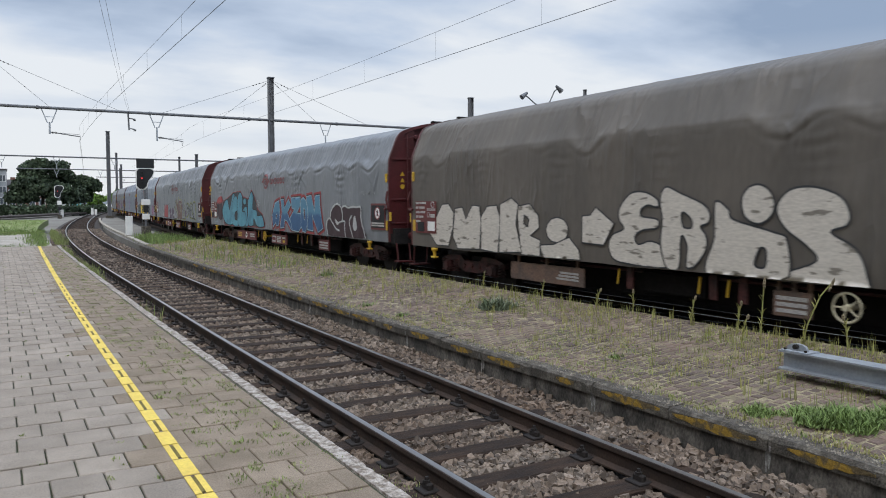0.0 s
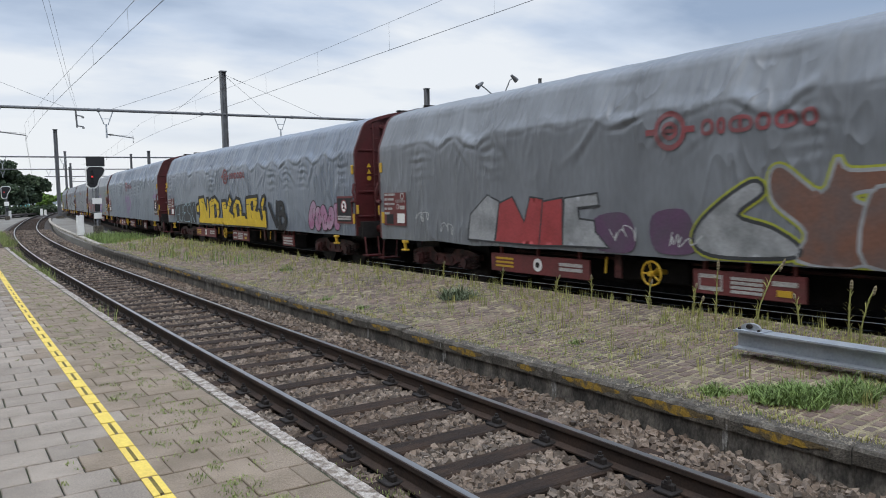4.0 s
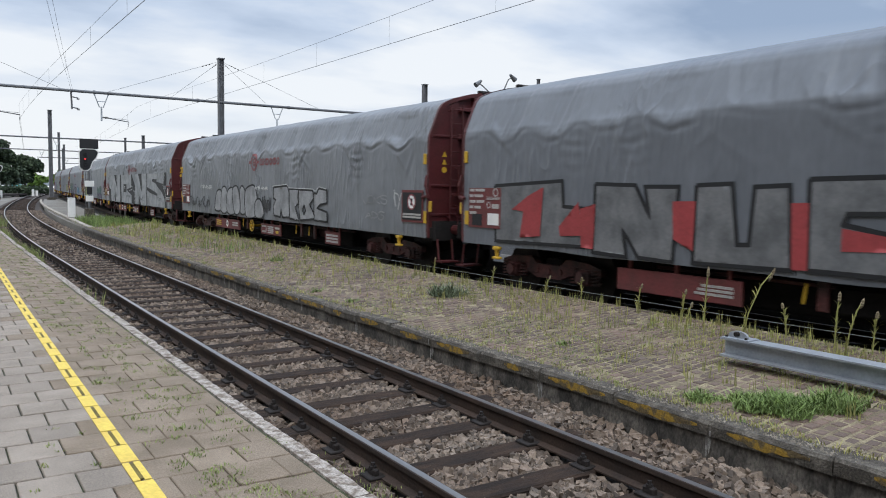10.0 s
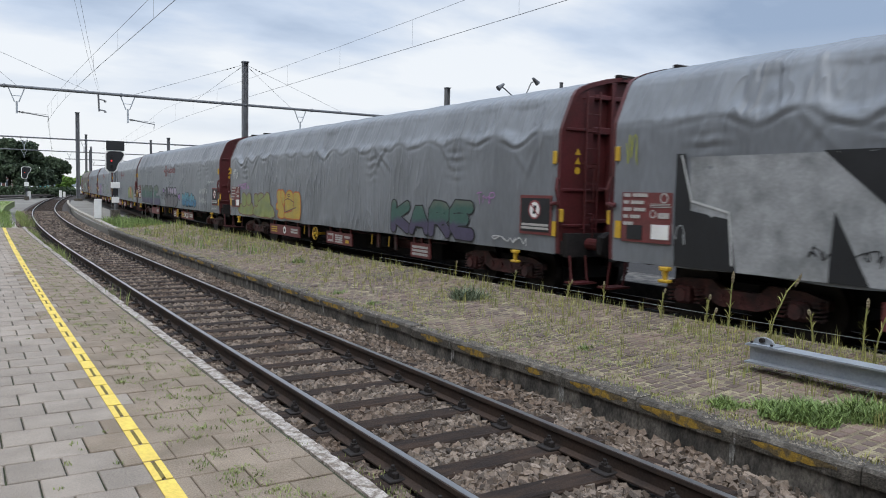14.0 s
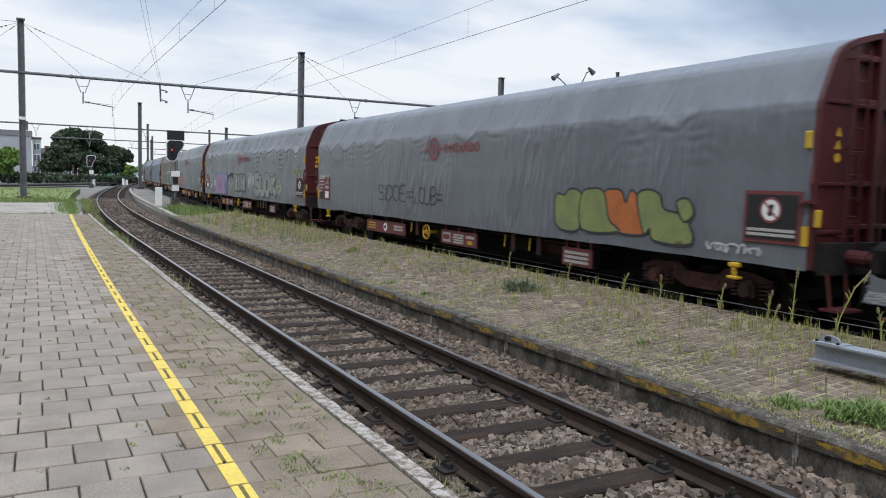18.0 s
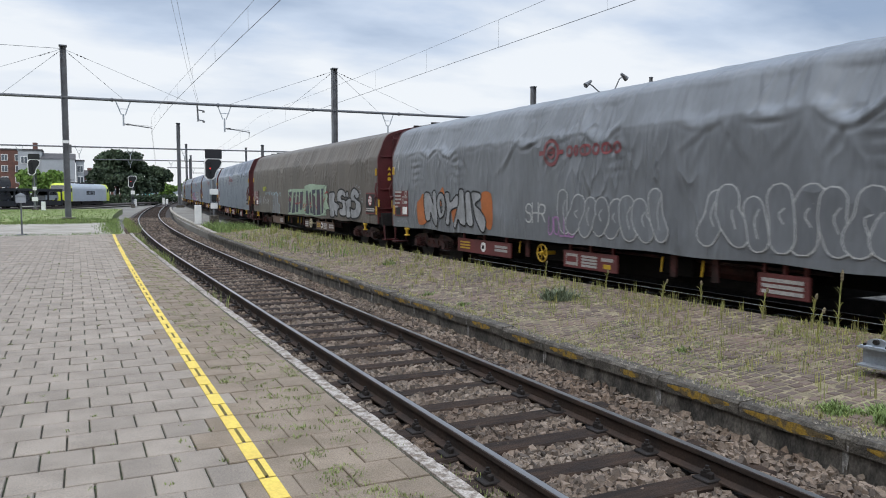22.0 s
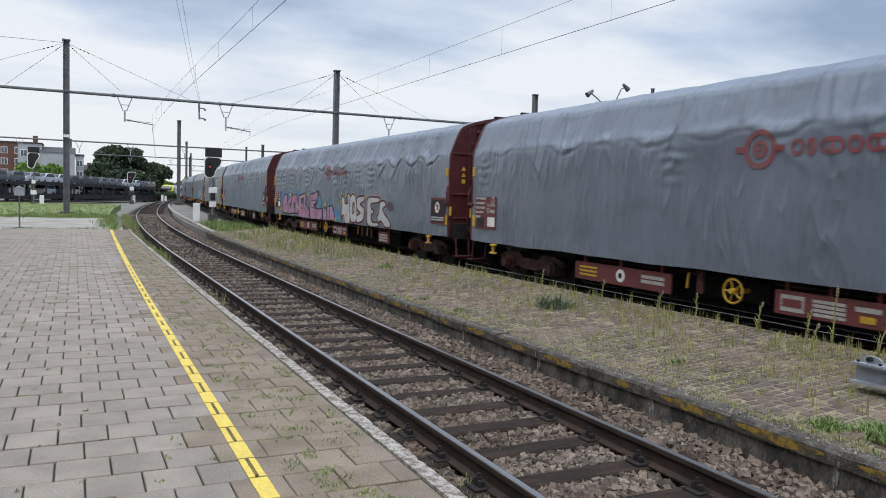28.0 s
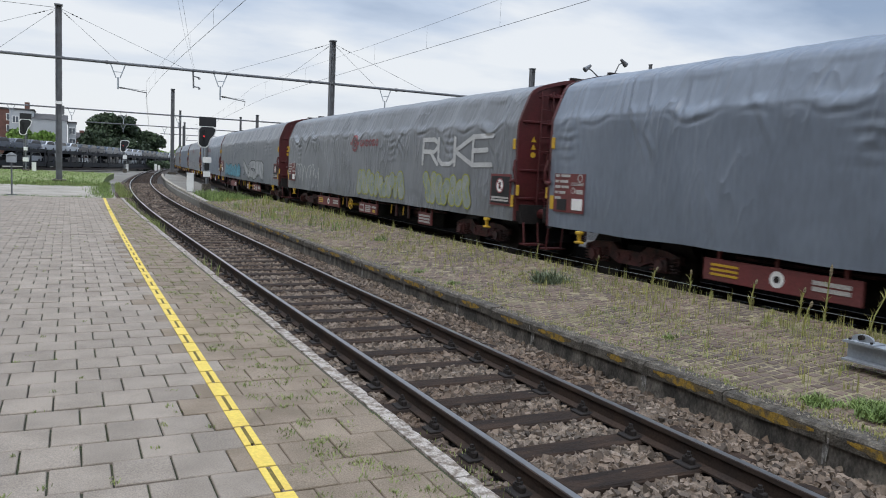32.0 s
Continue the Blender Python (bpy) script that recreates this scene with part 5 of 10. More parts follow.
def build_girder():
    g = thing("steel_girder", "grey galvanised steel I-girder lying on the cobbled platform", "steel girder", m=pose(6.84, 4.85, 0.0, 0, 0, 181.0))
    prof = [(-0.10, 0), (0.10, 0), (0.10, 0.018), (0.008, 0.022), (0.008, 0.172), (0.10, 0.176), (0.10, 0.194), (-0.10, 0.194), (-0.10, 0.176), (-0.008, 0.172), (-0.008, 0.022), (-0.10, 0.018)]
    bm = bmesh.new()
    loft(bm, [[(a, 0, b) for a, b in prof], [(a, 5.2, b) for a, b in prof]])
    part("beam", bm, M["galv"], g)
    bm = bmesh.new()
    bevel_box(bm, (0.0, 0.17, 0.200), (0.19, 0.30, 0.012), 0.004)
    part("foot_plate", bm, M["galv"], g)
    bm = bmesh.new()
    arc = [(0.11 * math.cos(a), 0.070 * math.sin(a) ** 0.7) for a in [math.pi * i / 10 for i in range(11)]]
    loft(bm, [[(0.02, 0.17 + p, 0.206 + q) for p, q in arc], [(0.05, 0.17 + p, 0.206 + q) for p, q in arc]])
    part("lug", bm, M["galv"], g)
    bm = bmesh.new()
    cyl(bm, (0.05, 0.17, 0.247), (0.09, 0.17, 0.247), 0.025, 8)
    part("bolt", bm, M["iron"], g)
    for p in (0.06, 0.28):
        bm = bmesh.new()
        cyl(bm, (0.075, p, 0.206), (0.075, p, 0.224), 0.016, 6)
        part("bolt", bm, M["iron"], g)
    w = thing("marker_wire", "thin pale wire stretched along the edge of the goods track", "wire")
    bm = bmesh.new()
    tube(bm, [(8.32, 2, 0.18), (8.3, 6, 0.15), (8.3, 10, 0.15), (8.32, 16, 0.15)], 0.004, 4)
    part("strand", bm, M["galv"], w)


build_paving()
build_line()
build_ballast()
build_island()
build_weeds()
build_girder()


# ---------------------------------------------------------------- overhead line
def mast(x, y, z0, z1, w=0.34, label="grey steel mast of the overhead line", name="line_mast", fittings=True):
    t = thing(name, label, "mast", "overhead line masts", m=pose(x, y, z0))
    h = z1 - z0
    bm = bmesh.new()
    for s in (-1, 1):
        bevel_box(bm, (s * w * 0.42, 0, h / 2), (w * 0.16, w, h), 0.01)
    box(bm, (0, 0, h / 2), (w * 0.7, w * 0.16, h))
    part("column", bm, M["mast"], t)
    bm = bmesh.new()
    bevel_box(bm, (0, 0, 0.12), (w * 2.1, w * 2.1, 0.3), 0.03)
    part("footing", bm, M["kerb"], t, "dark concrete footing")
    bm = bmesh.new()
    bevel_box(bm, (0, 0, h + 0.03), (w * 1.25, w * 1.25, 0.09), 0.02)
    part("cap", bm, M["mast"], t)
    if fittings:
        bm = bmesh.new()
        bevel_box(bm, (w * 0.62, -0.05, h * 0.42), (0.14, 0.22, 0.5), 0.02)
        part("junction_box", bm, M["mast"], t)
        bm = bmesh.new()
        box(bm, (0, -w * 0.55, h * 0.46), (w * 0.9, 0.012, 0.16))
        part("number_plate", bm, M["white"], t, "small white plate")
    return t


def portal(y, z, x0, x1, stays=(), hangers=(), arms=(), r=0.085):
    p = thing("line_portal", "long grey tubular cross-beam of the overhead line", "overhead line", "portals over the tracks")
    bm = bmesh.new()
    cyl(bm, (x0, y, z), (x1, y, z), r, 10)
    part("cross_beam", bm, M["mast"], p)
    for k in range(int((x1 - x0) / 6)):
        bm = bmesh.new()
        cyl(bm, (x0 + 6 * k + 2, y, z), (x0 + 6 * k + 2.12, y, z), r * 1.35, 10)
        part("collar", bm, M["mast"], p)
    for xm, zt in stays:
        for d in (-6.8, -3.1, 3.1, 6.8):
            bm = bmesh.new()
            cyl(bm, (xm, y, zt), (xm + d, y, z + 0.05), 0.009, 4)
            part("stay_wire", bm, M["wire"], p)
            bm = bmesh.new()
            q = 0.1
            for j in range(3):
                f = 0.10 + 0.03 * j
                cyl(bm, (xm + d * f, y, zt + (z - zt) * f), (xm + d * (f + 0.012), y, zt + (z - zt) * (f + 0.012)), 0.03, 8)
            part("insulator", bm, M["iron"], p)
    for xh, zb in hangers:
        bm = bmesh.new()
        for s in (-1, 1):
            cyl(bm, (xh + s * 0.42, y, z), (xh + s * 0.10, y, z - 0.85), 0.03, 6)
        cyl(bm, (xh - 0.2, y, z - 0.5), (xh + 0.2, y, z - 0.5), 0.02, 6)
        cyl(bm, (xh, y, z - 0.8), (xh, y, zb), 0.05, 8)
        part("drop_bracket", bm, M["galv"], p, "V-shaped steel drop bracket")
    for xh, zb, xa in arms:
        bm = bmesh.new()
        cyl(bm, (xh, y, zb + 0.15), (xa, y, zb - 0.05), 0.028, 6)
        cyl(bm, (xh + 0.3, y, zb + 0.13), (xa, y, zb + 0.06), 0.010, 5)
        cyl(bm, (xa, y, zb - 0.04), (xa - 0.04, y, zb - 0.33), 0.014, 5)
        part("steady_arm", bm, M["mast"], p)
        bm = bmesh.new()
        for j in range(4):
            cyl(bm, (xh + 0.12 + 0.07 * j, y, zb + 0.12), (xh + 0.15 + 0.07 * j, y, zb + 0.12), 0.06, 8)
        part("insulator", bm, M["iron"], p)
    return p


def wire(pts, r, label="thin dark overhead wire above the tracks", name="overhead_wire", parent=None):
    bm = bmesh.new()
    tube(bm, pts, r, 5)
    w = thing(name, label, "overhead wire", "overhead wires") if parent is None else parent
    part("strand", bm, M["wire"], w)
    return w


def catenary(fx, spans, zc, rise=1.35, sag=0.62):
    """Contact wire, the wire that carries it, and the droppers between them, for spans between supports."""
    for y0, y1 in spans:
        n = 12
        top, low = [], []
        for i in range(n + 1):
            y = y0 + (y1 - y0) * i / n
            s = 4 * (i / n) * (1 - i / n)
            x = fx(y) if y0 < 40 else fx(y0) + (fx(y1) - fx(y0)) * i / n
            low.append((x, y, zc + 0.6 * grade(y)))
            top.append((x, y, zc + rise - sag * s + 0.6 * grade(y)))
        w = wire(low, 0.0065, "contact wire with a catenary wire and droppers above the track")
        wire(top, 0.0045, parent=w)
        for i in range(1, n):
            bm = bmesh.new()
            cyl(bm, low[i], top[i], 0.0025, 4)
            part("dropper", bm, M["wire"], w)


def build_overhead():
    y1, z1 = 49.0, 7.17
    mast(-0.42, y1, 0.1, 10.02)
    mast(15.5, y1, -0.3, 9.86)
    p = portal(y1, z1, -12, 34, stays=((-0.42, 9.9), (15.5, 9.75)), hangers=((2.65, 5.70), (8.43, 5.55), (19.25, 5.6)), arms=((2.65, 5.66, 4.22), (8.43, 5.62, 9.95), (19.25, 5.6, 20.7)))
    bm = bmesh.new()
    box(bm, (6.82, y1, z1 - 0.02), (0.8, 0.12, 0.08))
    cyl(bm, (6.82, y1, z1), (6.86, y1, z1 - 1.05), 0.05, 8)
    for dz in (0.35, 0.95):
        cyl(bm, (6.86, y1, z1 - dz), (7.2, y1, z1 - dz - 0.05), 0.035, 6)
        for j in range(3):
            cyl(bm, (7.12 + 0.05 * j, y1, z1 - dz - 0.1), (7.15 + 0.05 * j, y1, z1 - dz - 0.1), 0.06, 8)
    part("feeder_bracket", bm, M["mast"], p, "hanging bracket with insulators")
    y2 = 106.0
    mast(12.05, y2 - 2, 0.1, 10.8, 0.42, fittings=False)
    mast(23.2, y2, 0.1, 8.45, 0.34, fittings=False)
    mast(21.1, y2 + 0.6, 0.1, 8.05, 0.24, fittings=False)
    mast(-16.0, y2, 0.1, 10.5, 0.4, fittings=False)
    portal(y2, 7.65, -20, 34, hangers=((6.4, 6.2), (13.0, 6.2), (0.5, 6.2), (-6, 6.2)), r=0.09)
    for y, x0, x1, za in ((150, 3, 40, 8.0), (196, 20, 56, 8.3), (250, 32, 75, 8.6), (310, 46, 95, 8.9)):
        portal(y, za, x0, x1, hangers=tuple((x0 + 6 + 7 * k, za - 1.4) for k in range(5)), r=0.09)
        for f in (0.0, 0.36, 0.72):
            if f:
                mast(x0 + (x1 - x0) * f + 3, y, 0.1, za + 0.3, 0.3, fittings=False)
    for x, y, h in ((15.6, 125, 9.5), (19.5, 150, 9.0), (21.0, 135, 8.5)):
        mast(x, y, 0.1, h, 0.3, fittings=False)
    catenary(track_x, ((-5, 49), (49, 106)), 5.27, 0.85, 0.35)
    catenary(train_x, ((-5, 49), (49, 106)), 5.42, 1.0, 0.31)
    for dx in (0.0, 0.35):
        wire([(6.85 + dx * 0.2, 49, 7.15), (4.75 + dx * 0.4, 36.8, 7.25), (2.70 + dx * 0.5, 24.5, 7.6), (0.2 + dx * 0.6, 9, 8.2), (-1.9 + dx, -4, 8.8)], 0.005, "steep feeder wire above the platform track")
    wire([(-0.42, 49, 9.9), (-9, 44, 9.0), (-20, 38, 9.2)], 0.012)


def signal_face(t, hw, zc, hh, flip=1):
    """A black target board with a white border: wide above, narrow below."""
    def outline(g):
        return [(-hw - g, zc + hh + g), (hw + g, zc + hh + g), (hw + g, zc + hh * 0.45 - g * 0.3), (hw * 0.15 + g, zc - hh * 0.35 - g * 0.2), (hw * 0.15 + g, zc - hh - g), (-hw - g, zc - hh - g)]
    def soften(pts):
        out = []
        for i, p in enumerate(pts):
            a, b = pts[i - 1], pts[(i + 1) % len(pts)]
            for q, f in ((a, 0.16), (b, 0.16)):
                d = math.hypot(q[0] - p[0], q[1] - p[1])
                k = min(0.4, 0.16 / d)
                out.append((p[0] + (q[0] - p[0]) * k, p[1] + (q[1] - p[1]) * k))
        return out
    bm = bmesh.new()
    o = soften(outline(0.06))
    loft(bm, [[(flip * a, 0.02, b) for a, b in o], [(flip * a, -0.02, b) for a, b in o]])
    part("white_border", bm, M["white"], t)
    bm = bmesh.new()
    o = soften(outline(0.0))
    loft(bm, [[(flip * a, 0.06, b) for a, b in o], [(flip * a, -0.05, b) for a, b in o]])
    part("target_board", bm, M["black"], t)


def signal(x, y, z0, zc, hw, hh, lamp=True, plate_h=0.0, plates=()):
    t = thing("railway_signal", "black railway light signal with a white border on a slim post", "railway signal", "railway signals", m=pose(x, y, z0))
    bm = bmesh.new()
    cyl(bm, (0, 0.08, 0), (0, 0.08, zc + hh), 0.075, 10)
    part("post", bm, M["mast"], t)
    bm = bmesh.new()
    bevel_box(bm, (0, 0.08, 0.15), (0.5, 0.5, 0.5), 0.03)
    part("base", bm, M["kerb"], t)
    signal_face(t, hw, zc, hh)
    if plate_h:
        bm = bmesh.new()
        bevel_box(bm, (0.02, 0, zc + hh + plate_h / 2 + 0.03), (hw * 2.1, 0.06, plate_h), 0.02)
        part("indicator_board", bm, M["black"], t, "square black indicator board")
    for k in range(3):
        bm = bmesh.new()
        zz = zc + hh * (0.55 - 0.5 * k)
        ring(bm, (-hw * 0.42, -0.09, zz), 0.085, 0.02, "y", 16, 6)
        part("lamp_hood", bm, M["black"], t)
    if lamp:
        bm = bmesh.new()
        cyl(bm, (-hw * 0.42, -0.05, zc + hh * 0.05), (-hw * 0.42, -0.085, zc + hh * 0.05), 0.05, 16)
        part("red_lamp", bm, M["red_glow"], t, "lit red lamp")
    for zz, w, h, m in plates:
        bm = bmesh.new()
        bevel_box(bm, (0, -0.03, zz), (w, 0.03, h), 0.01)
        part("name_plate", bm, M[m], t, "small plate on the post")
    bm = bmesh.new()
    for s in (-1, 1):
        cyl(bm, (s * 0.16, 0.3, 0.1), (s * 0.16, 0.3, zc), 0.015, 5)
    for k in range(int(zc / 0.3)):
        cyl(bm, (-0.16, 0.3, 0.3 + 0.3 * k), (0.16, 0.3, 0.3 + 0.3 * k), 0.01, 5)
    part("ladder", bm, M["mast"], t)
    return t


def emitter(name, color, strength):
    m = bpy.data.materials.new(name)
    m.use_nodes = True
    b = m.node_tree.nodes["Principled BSDF"]
    b.inputs["Base Color"].default_value = (*color, 1)
    b.inputs["Emission Color"].default_value = (*color, 1)
    b.inputs["Emission Strength"].default_value = strength
    return m


M["red_glow"] = emitter("red_signal_light", (0.9, 0.05, 0.05), 0.55)


def white_post(x, y, z0, h, w=0.34):
    t = thing("marker_post", "white square concrete marker post beside the track", "marker post", "white marker posts", m=pose(x, y, z0))
    bm = bmesh.new()
    bevel_box(bm, (0, 0, h / 2), (w, w, h), 0.03)
    part("shaft", bm, M["white"], t)
    bm = bmesh.new()
    bevel_box(bm, (0, 0, h + 0.02), (w * 1.06, w * 1.06, 0.05), 0.02)
    part("cap", bm, M["white"], t)


def build_lineside():
    signal(7.70, 49.0, 0.0, 3.25, 0.48, 0.60, True, 0.58, ((1.85, 0.52, 0.34, "white"), (1.45, 0.30, 0.42, "black"), (0.98, 0.42, 0.34, "white")))
    signal(-3.15, 74.0, 0.1, 3.9, 0.42, 0.62, False, 0.5, ((2.1, 0.3, 0.3, "white"), (1.2, 0.45, 0.35, "white")))
    signal(6.7, 108.0, 0.1, 3.3, 0.48, 0.70, True, 0.0, ((1.9, 0.5, 0.5, "white"), (1.2, 0.3, 0.4, "black")))
    white_post(6.46, 47.0, -0.05, 1.05, 0.36)
    white_post(-2.55, 74.4, 0.1, 0.95)
    white_post(7.0, 108.5, 0.2, 0.9)
    white_post(12.4, 128, 0.2, 1.0)
    white_post(13.2, 131, 0.2, 0.8)
    t = thing("letter_box_post", "small grey box on a thin post past the paving", "post", m=pose(-1.93, 34.0, 0.05))
    bm = bmesh.new()
    cyl(bm, (0, 0, 0), (0, 0, 1.3), 0.03, 8)
    part("pole", bm, M["mast"], t)
    bm = bmesh.new()
    cyl(bm, (0, 0, 0), (0, 0, 0.06), 0.2, 12)
    part("foot", bm, M["mast"], t)
    bm = bmesh.new()
    bevel_box(bm, (0, 0, 1.42), (0.36, 0.16, 0.28), 0.02)
    loft(bm, [[(-0.2, -0.1, 1.56), (0.2, -0.1, 1.56), (0.0, -0.1, 1.68)], [(-0.2, 0.1, 1.56), (0.2, 0.1, 1.56), (0.0, 0.1, 1.68)]])
    part("box", bm, M["galv"], t)
    # pale kerb and cable trough between the two tracks
    y = 38.0
    k = 0
    tr = thing("cable_trough", "pale concrete cable trough beside the track", "cable trough", kind="structure")
    while y < 104:
        x = 5.9 + (y - 38) * 0.055 + max(0, y - 56) ** 2 / 1650
        bm = bmesh.new()
        bevel_box(bm, (0, 0, 0), (0.22, 1.9, 0.12), 0.02)
        q = part("trough_cover", bm, M["gravel"], tr)
        q.matrix_basis = pose(x, y, -0.27 + grade(y), 0, 0, -3.2 - (0.06 * max(0, y - 56)) + random.uniform(-1, 1))
        y += 2.0
    strip("ash_path", lambda y: 5.6 + bend(y), lambda y: train_x(y) - 1.7, 36.0, 110, -0.34, M["ground"], label="grey ash path between the two tracks", category="path")
    d = Lump()
    for _ in range(900):
        y = random.uniform(36, 46)
        x = random.uniform(6.0 + bend(y), 8.4 + train_x(y) - 9.95)
        if noise.noise(Vector((x * 0.5, y * 0.25, 7))) > -0.1:
            blades(d, x, y, -0.33 + grade(y), random.uniform(0.2, 0.45), 5, 0.1, 0.012)
    for _ in range(1500):
        y = 46.3 + random.gauss(0, 0.7)
        x = random.uniform(-9, 1.6 + bend(y))
        if noise.noise(Vector((x * 0.45, y * 0.3, 2))) > -0.25:
            blades(d, x, y, (0.09 if y > 46.5 else -0.02) + grade(y), random.uniform(0.06, 0.2), 4, 0.12, 0.012)
    for _ in range(420):
        y = random.uniform(33, 47)
        x = 1.55 + bend(y) - abs(random.gauss(0, 0.35))
        blades(d, x, y, -0.02 + grade(y), random.uniform(0.05, 0.22), 4, 0.08, 0.010)
    for _ in range(260):
        y = 33.2 + abs(random.gauss(0, 0.5))
        blades(d, random.uniform(-6, 1.5), y, -0.02 + grade(y), random.uniform(0.03, 0.09), 4, 0.08, 0.008)
    for _ in range(2600):
        y = random.uniform(46.5, 77)
        x = random.uniform(-9, 1.2 + bend(y) * 0.93)
        blades(d, x, y, 0.09 + grade(y), random.uniform(0.05, 0.16), 3, 0.1, 0.012)
    tagged(raw("rough_grass", d.v, d.f, M["green_grass"]), "rough green grass at the end of the platforms", "grass", kind="stuff")
    # yard lamps behind the goods train
    f = thing("yard_floodlight", "two floodlights on curved arms above the goods train", "floodlight", m=pose(38.2, 50, -0.4))
    bm = bmesh.new()
    cyl(bm, (0, 0, 0), (0, 0, 10.0), 0.16, 10, 0.09)
    part("pole", bm, M["mast"], f)
    for s, zz in ((-1, 10.75), (1, 11.5)):
        bm = bmesh.new()
        tube(bm, [(0, 0, 9.9), (s * 0.7, 0, 10.2), (s * 1.3, 0, zz - 0.15), (s * 1.6, 0, zz)], 0.05, 6)
        part("arm", bm, M["mast"], f)
        bm = bmesh.new()
        cyl(bm, (s * 1.45, 0, zz + 0.25), (s * 2.0, 0, zz - 0.15), 0.10, 12, 0.22)
        part("lamp_head", bm, M["mast"], f)
    mast(39.6, 63.0, -0.3, 11.9, 0.42)
    mast(44.4, 52.0, -0.3, 11.6, 0.22, fittings=False)


# ---------------------------------------------------------------- distance: trees and houses
def leaf_crown(name, blobs, count, leaf, material, parent, seed):
    """Many small leaf tufts on the skins of several uneven clumps."""
    rng = random.Random(seed)
    v, f = [], []
    total = sum(r[3] ** 2 for r in blobs)
    for cx, cy, cz, r in blobs:
        for _ in range(int(count * r * r / total)):
            a, b = rng.uniform(0, 6.283), math.acos(rng.uniform(-0.75, 1))
            q = r * rng.uniform(0.62, 1.08) * (1 + 0.22 * noise.noise(Vector((a * 1.3, b * 2.0, seed + cx))))
            p = Vector((cx + q * math.sin(b) * math.cos(a), cy + q * math.sin(b) * math.sin(a), cz + q * 0.85 * math.cos(b)))
            s = leaf * rng.uniform(0.5, 1.2)
            n = len(v)
            e = Euler((rng.uniform(0, 6.3), rng.uniform(0, 6.3), rng.uniform(0, 6.3))).to_matrix()
            for c in ((-s, -s * 0.5, 0), (s * 0.2, -s * 0.8, s * 0.15), (s, 0, 0), (0.1 * s, s * 0.8, -s * 0.15), (-s * 0.7, s * 0.5, 0)):
                v.append(p + e @ Vector(c))
            f.append((n, n + 1, n + 2, n + 3, n + 4))
    return raw(name, v, f, material, parent)


def tree(x, y, z, h, spread, material, seed, label, n=3200, leaf=0.42):
    rng = random.Random(seed)
    t = thing("tree", label, "tree", "trees beyond the tracks", m=pose(x, y, z))
    bm = bmesh.new()
    cyl(bm, (0, 0, 0), (0.1, 0, h * 0.45), h * 0.035, 8, h * 0.022)
    part("trunk", bm, M["bark"], t)
    blobs = []
    for k in range(9):
        a = rng.uniform(0, 6.28)
        q = spread * rng.uniform(0.25, 0.75)
        zz = h * rng.uniform(0.38, 0.82)
        bx, by = q * math.cos(a), q * math.sin(a) * 0.6
        blobs.append((bx, by, zz, spread * rng.uniform(0.32, 0.52)))
        bm = bmesh.new()
        cyl(bm, (0.05, 0, h * rng.uniform(0.25, 0.45)), (bx * 0.8, by * 0.8, zz), h * 0.014, 5, h * 0.004)
        part("limb", bm, M["bark"], t)
    blobs.append((0, 0, h * 0.84, spread * 0.42))
    leaf_crown("crown", blobs, n, leaf, material, t, seed)
    return t


M["bark"] = mat("bark", (0.05, 0.04, 0.03), 0.95, var=0.3)
M["leaf_dark"] = mat("dark_foliage", (0.028, 0.048, 0.024), 0.75, scale=0.4, var=0.35, fine=4, tint=(0.050, 0.075, 0.036), island=0.5, bump=0)
M["leaf_light"] = mat("light_foliage", (0.11, 0.20, 0.03), 0.75, scale=0.4, var=0.3, fine=4, tint=(0.15, 0.24, 0.05), island=0.4, bump=0)
M["brick"] = mat("red_brick", (0.16, 0.078, 0.060), 0.9, scale=0.6, var=0.3, fine=8, tint=(0.11, 0.06, 0.05))
M["render_grey"] = mat("grey_render", (0.40, 0.42, 0.44), 0.9, scale=0.3, var=0.12, fine=6, tint=(0.34, 0.36, 0.38))
M["roof"] = mat("dark_roof", (0.07, 0.065, 0.065), 0.85, scale=1, var=0.25)
M["pane"] = mat("window_glass", (0.10, 0.12, 0.14), 0.15, scale=1, var=0.2, bump=0)


def house(x, y, w, d, h, material, label, rows, cols, roof="flat", name="house", chim=()):
    t = thing(name, label, "building", "houses beyond the tracks", m=pose(x, y, -0.6))
    bm = bmesh.new()
    box(bm, (w / 2, d / 2, h / 2), (w, d, h))
    part("wall", bm, material, t)
    bm = bmesh.new()
    if roof == "flat":
        bevel_box(bm, (w / 2, d / 2, h + 0.15), (w + 0.4, d + 0.4, 0.35), 0.05)
    else:
        loft(bm, [[(-0.2, -0.2, h), (w + 0.2, -0.2, h), (w + 0.2, d / 2, h + roof), (-0.2, d / 2, h + roof)], [(-0.2, d + 0.2, h), (w + 0.2, d + 0.2, h), (w + 0.2, d / 2 + 0.1, h + roof), (-0.2, d / 2 + 0.1, h + roof)]])
    r = part("roof", bm, M["roof"], t)
    for cx, ch in chim:
        bm = bmesh.new()
        bevel_box(bm, (cx, d / 2, h + ch / 2), (1.1, 0.9, ch), 0.05)
        part("chimney", bm, M["brick"], r)
    for i in range(rows):
        for j in range(cols):
            cx, cz = w * (j + 0.5) / cols, 2.0 + (h - 2.6) * (i + 0.5) / rows
            bm = bmesh.new()
            bevel_box(bm, (cx, -0.03, cz), (1.5, 0.12, 1.7), 0.03)
            wi = part("window", bm, M["white"], t)
            for s in (-1, 1):
                bm = bmesh.new()
                box(bm, (cx + s * 0.34, -0.08, cz), (0.58, 0.05, 1.45))
                part("pane", bm, M["pane"], wi)
    return t


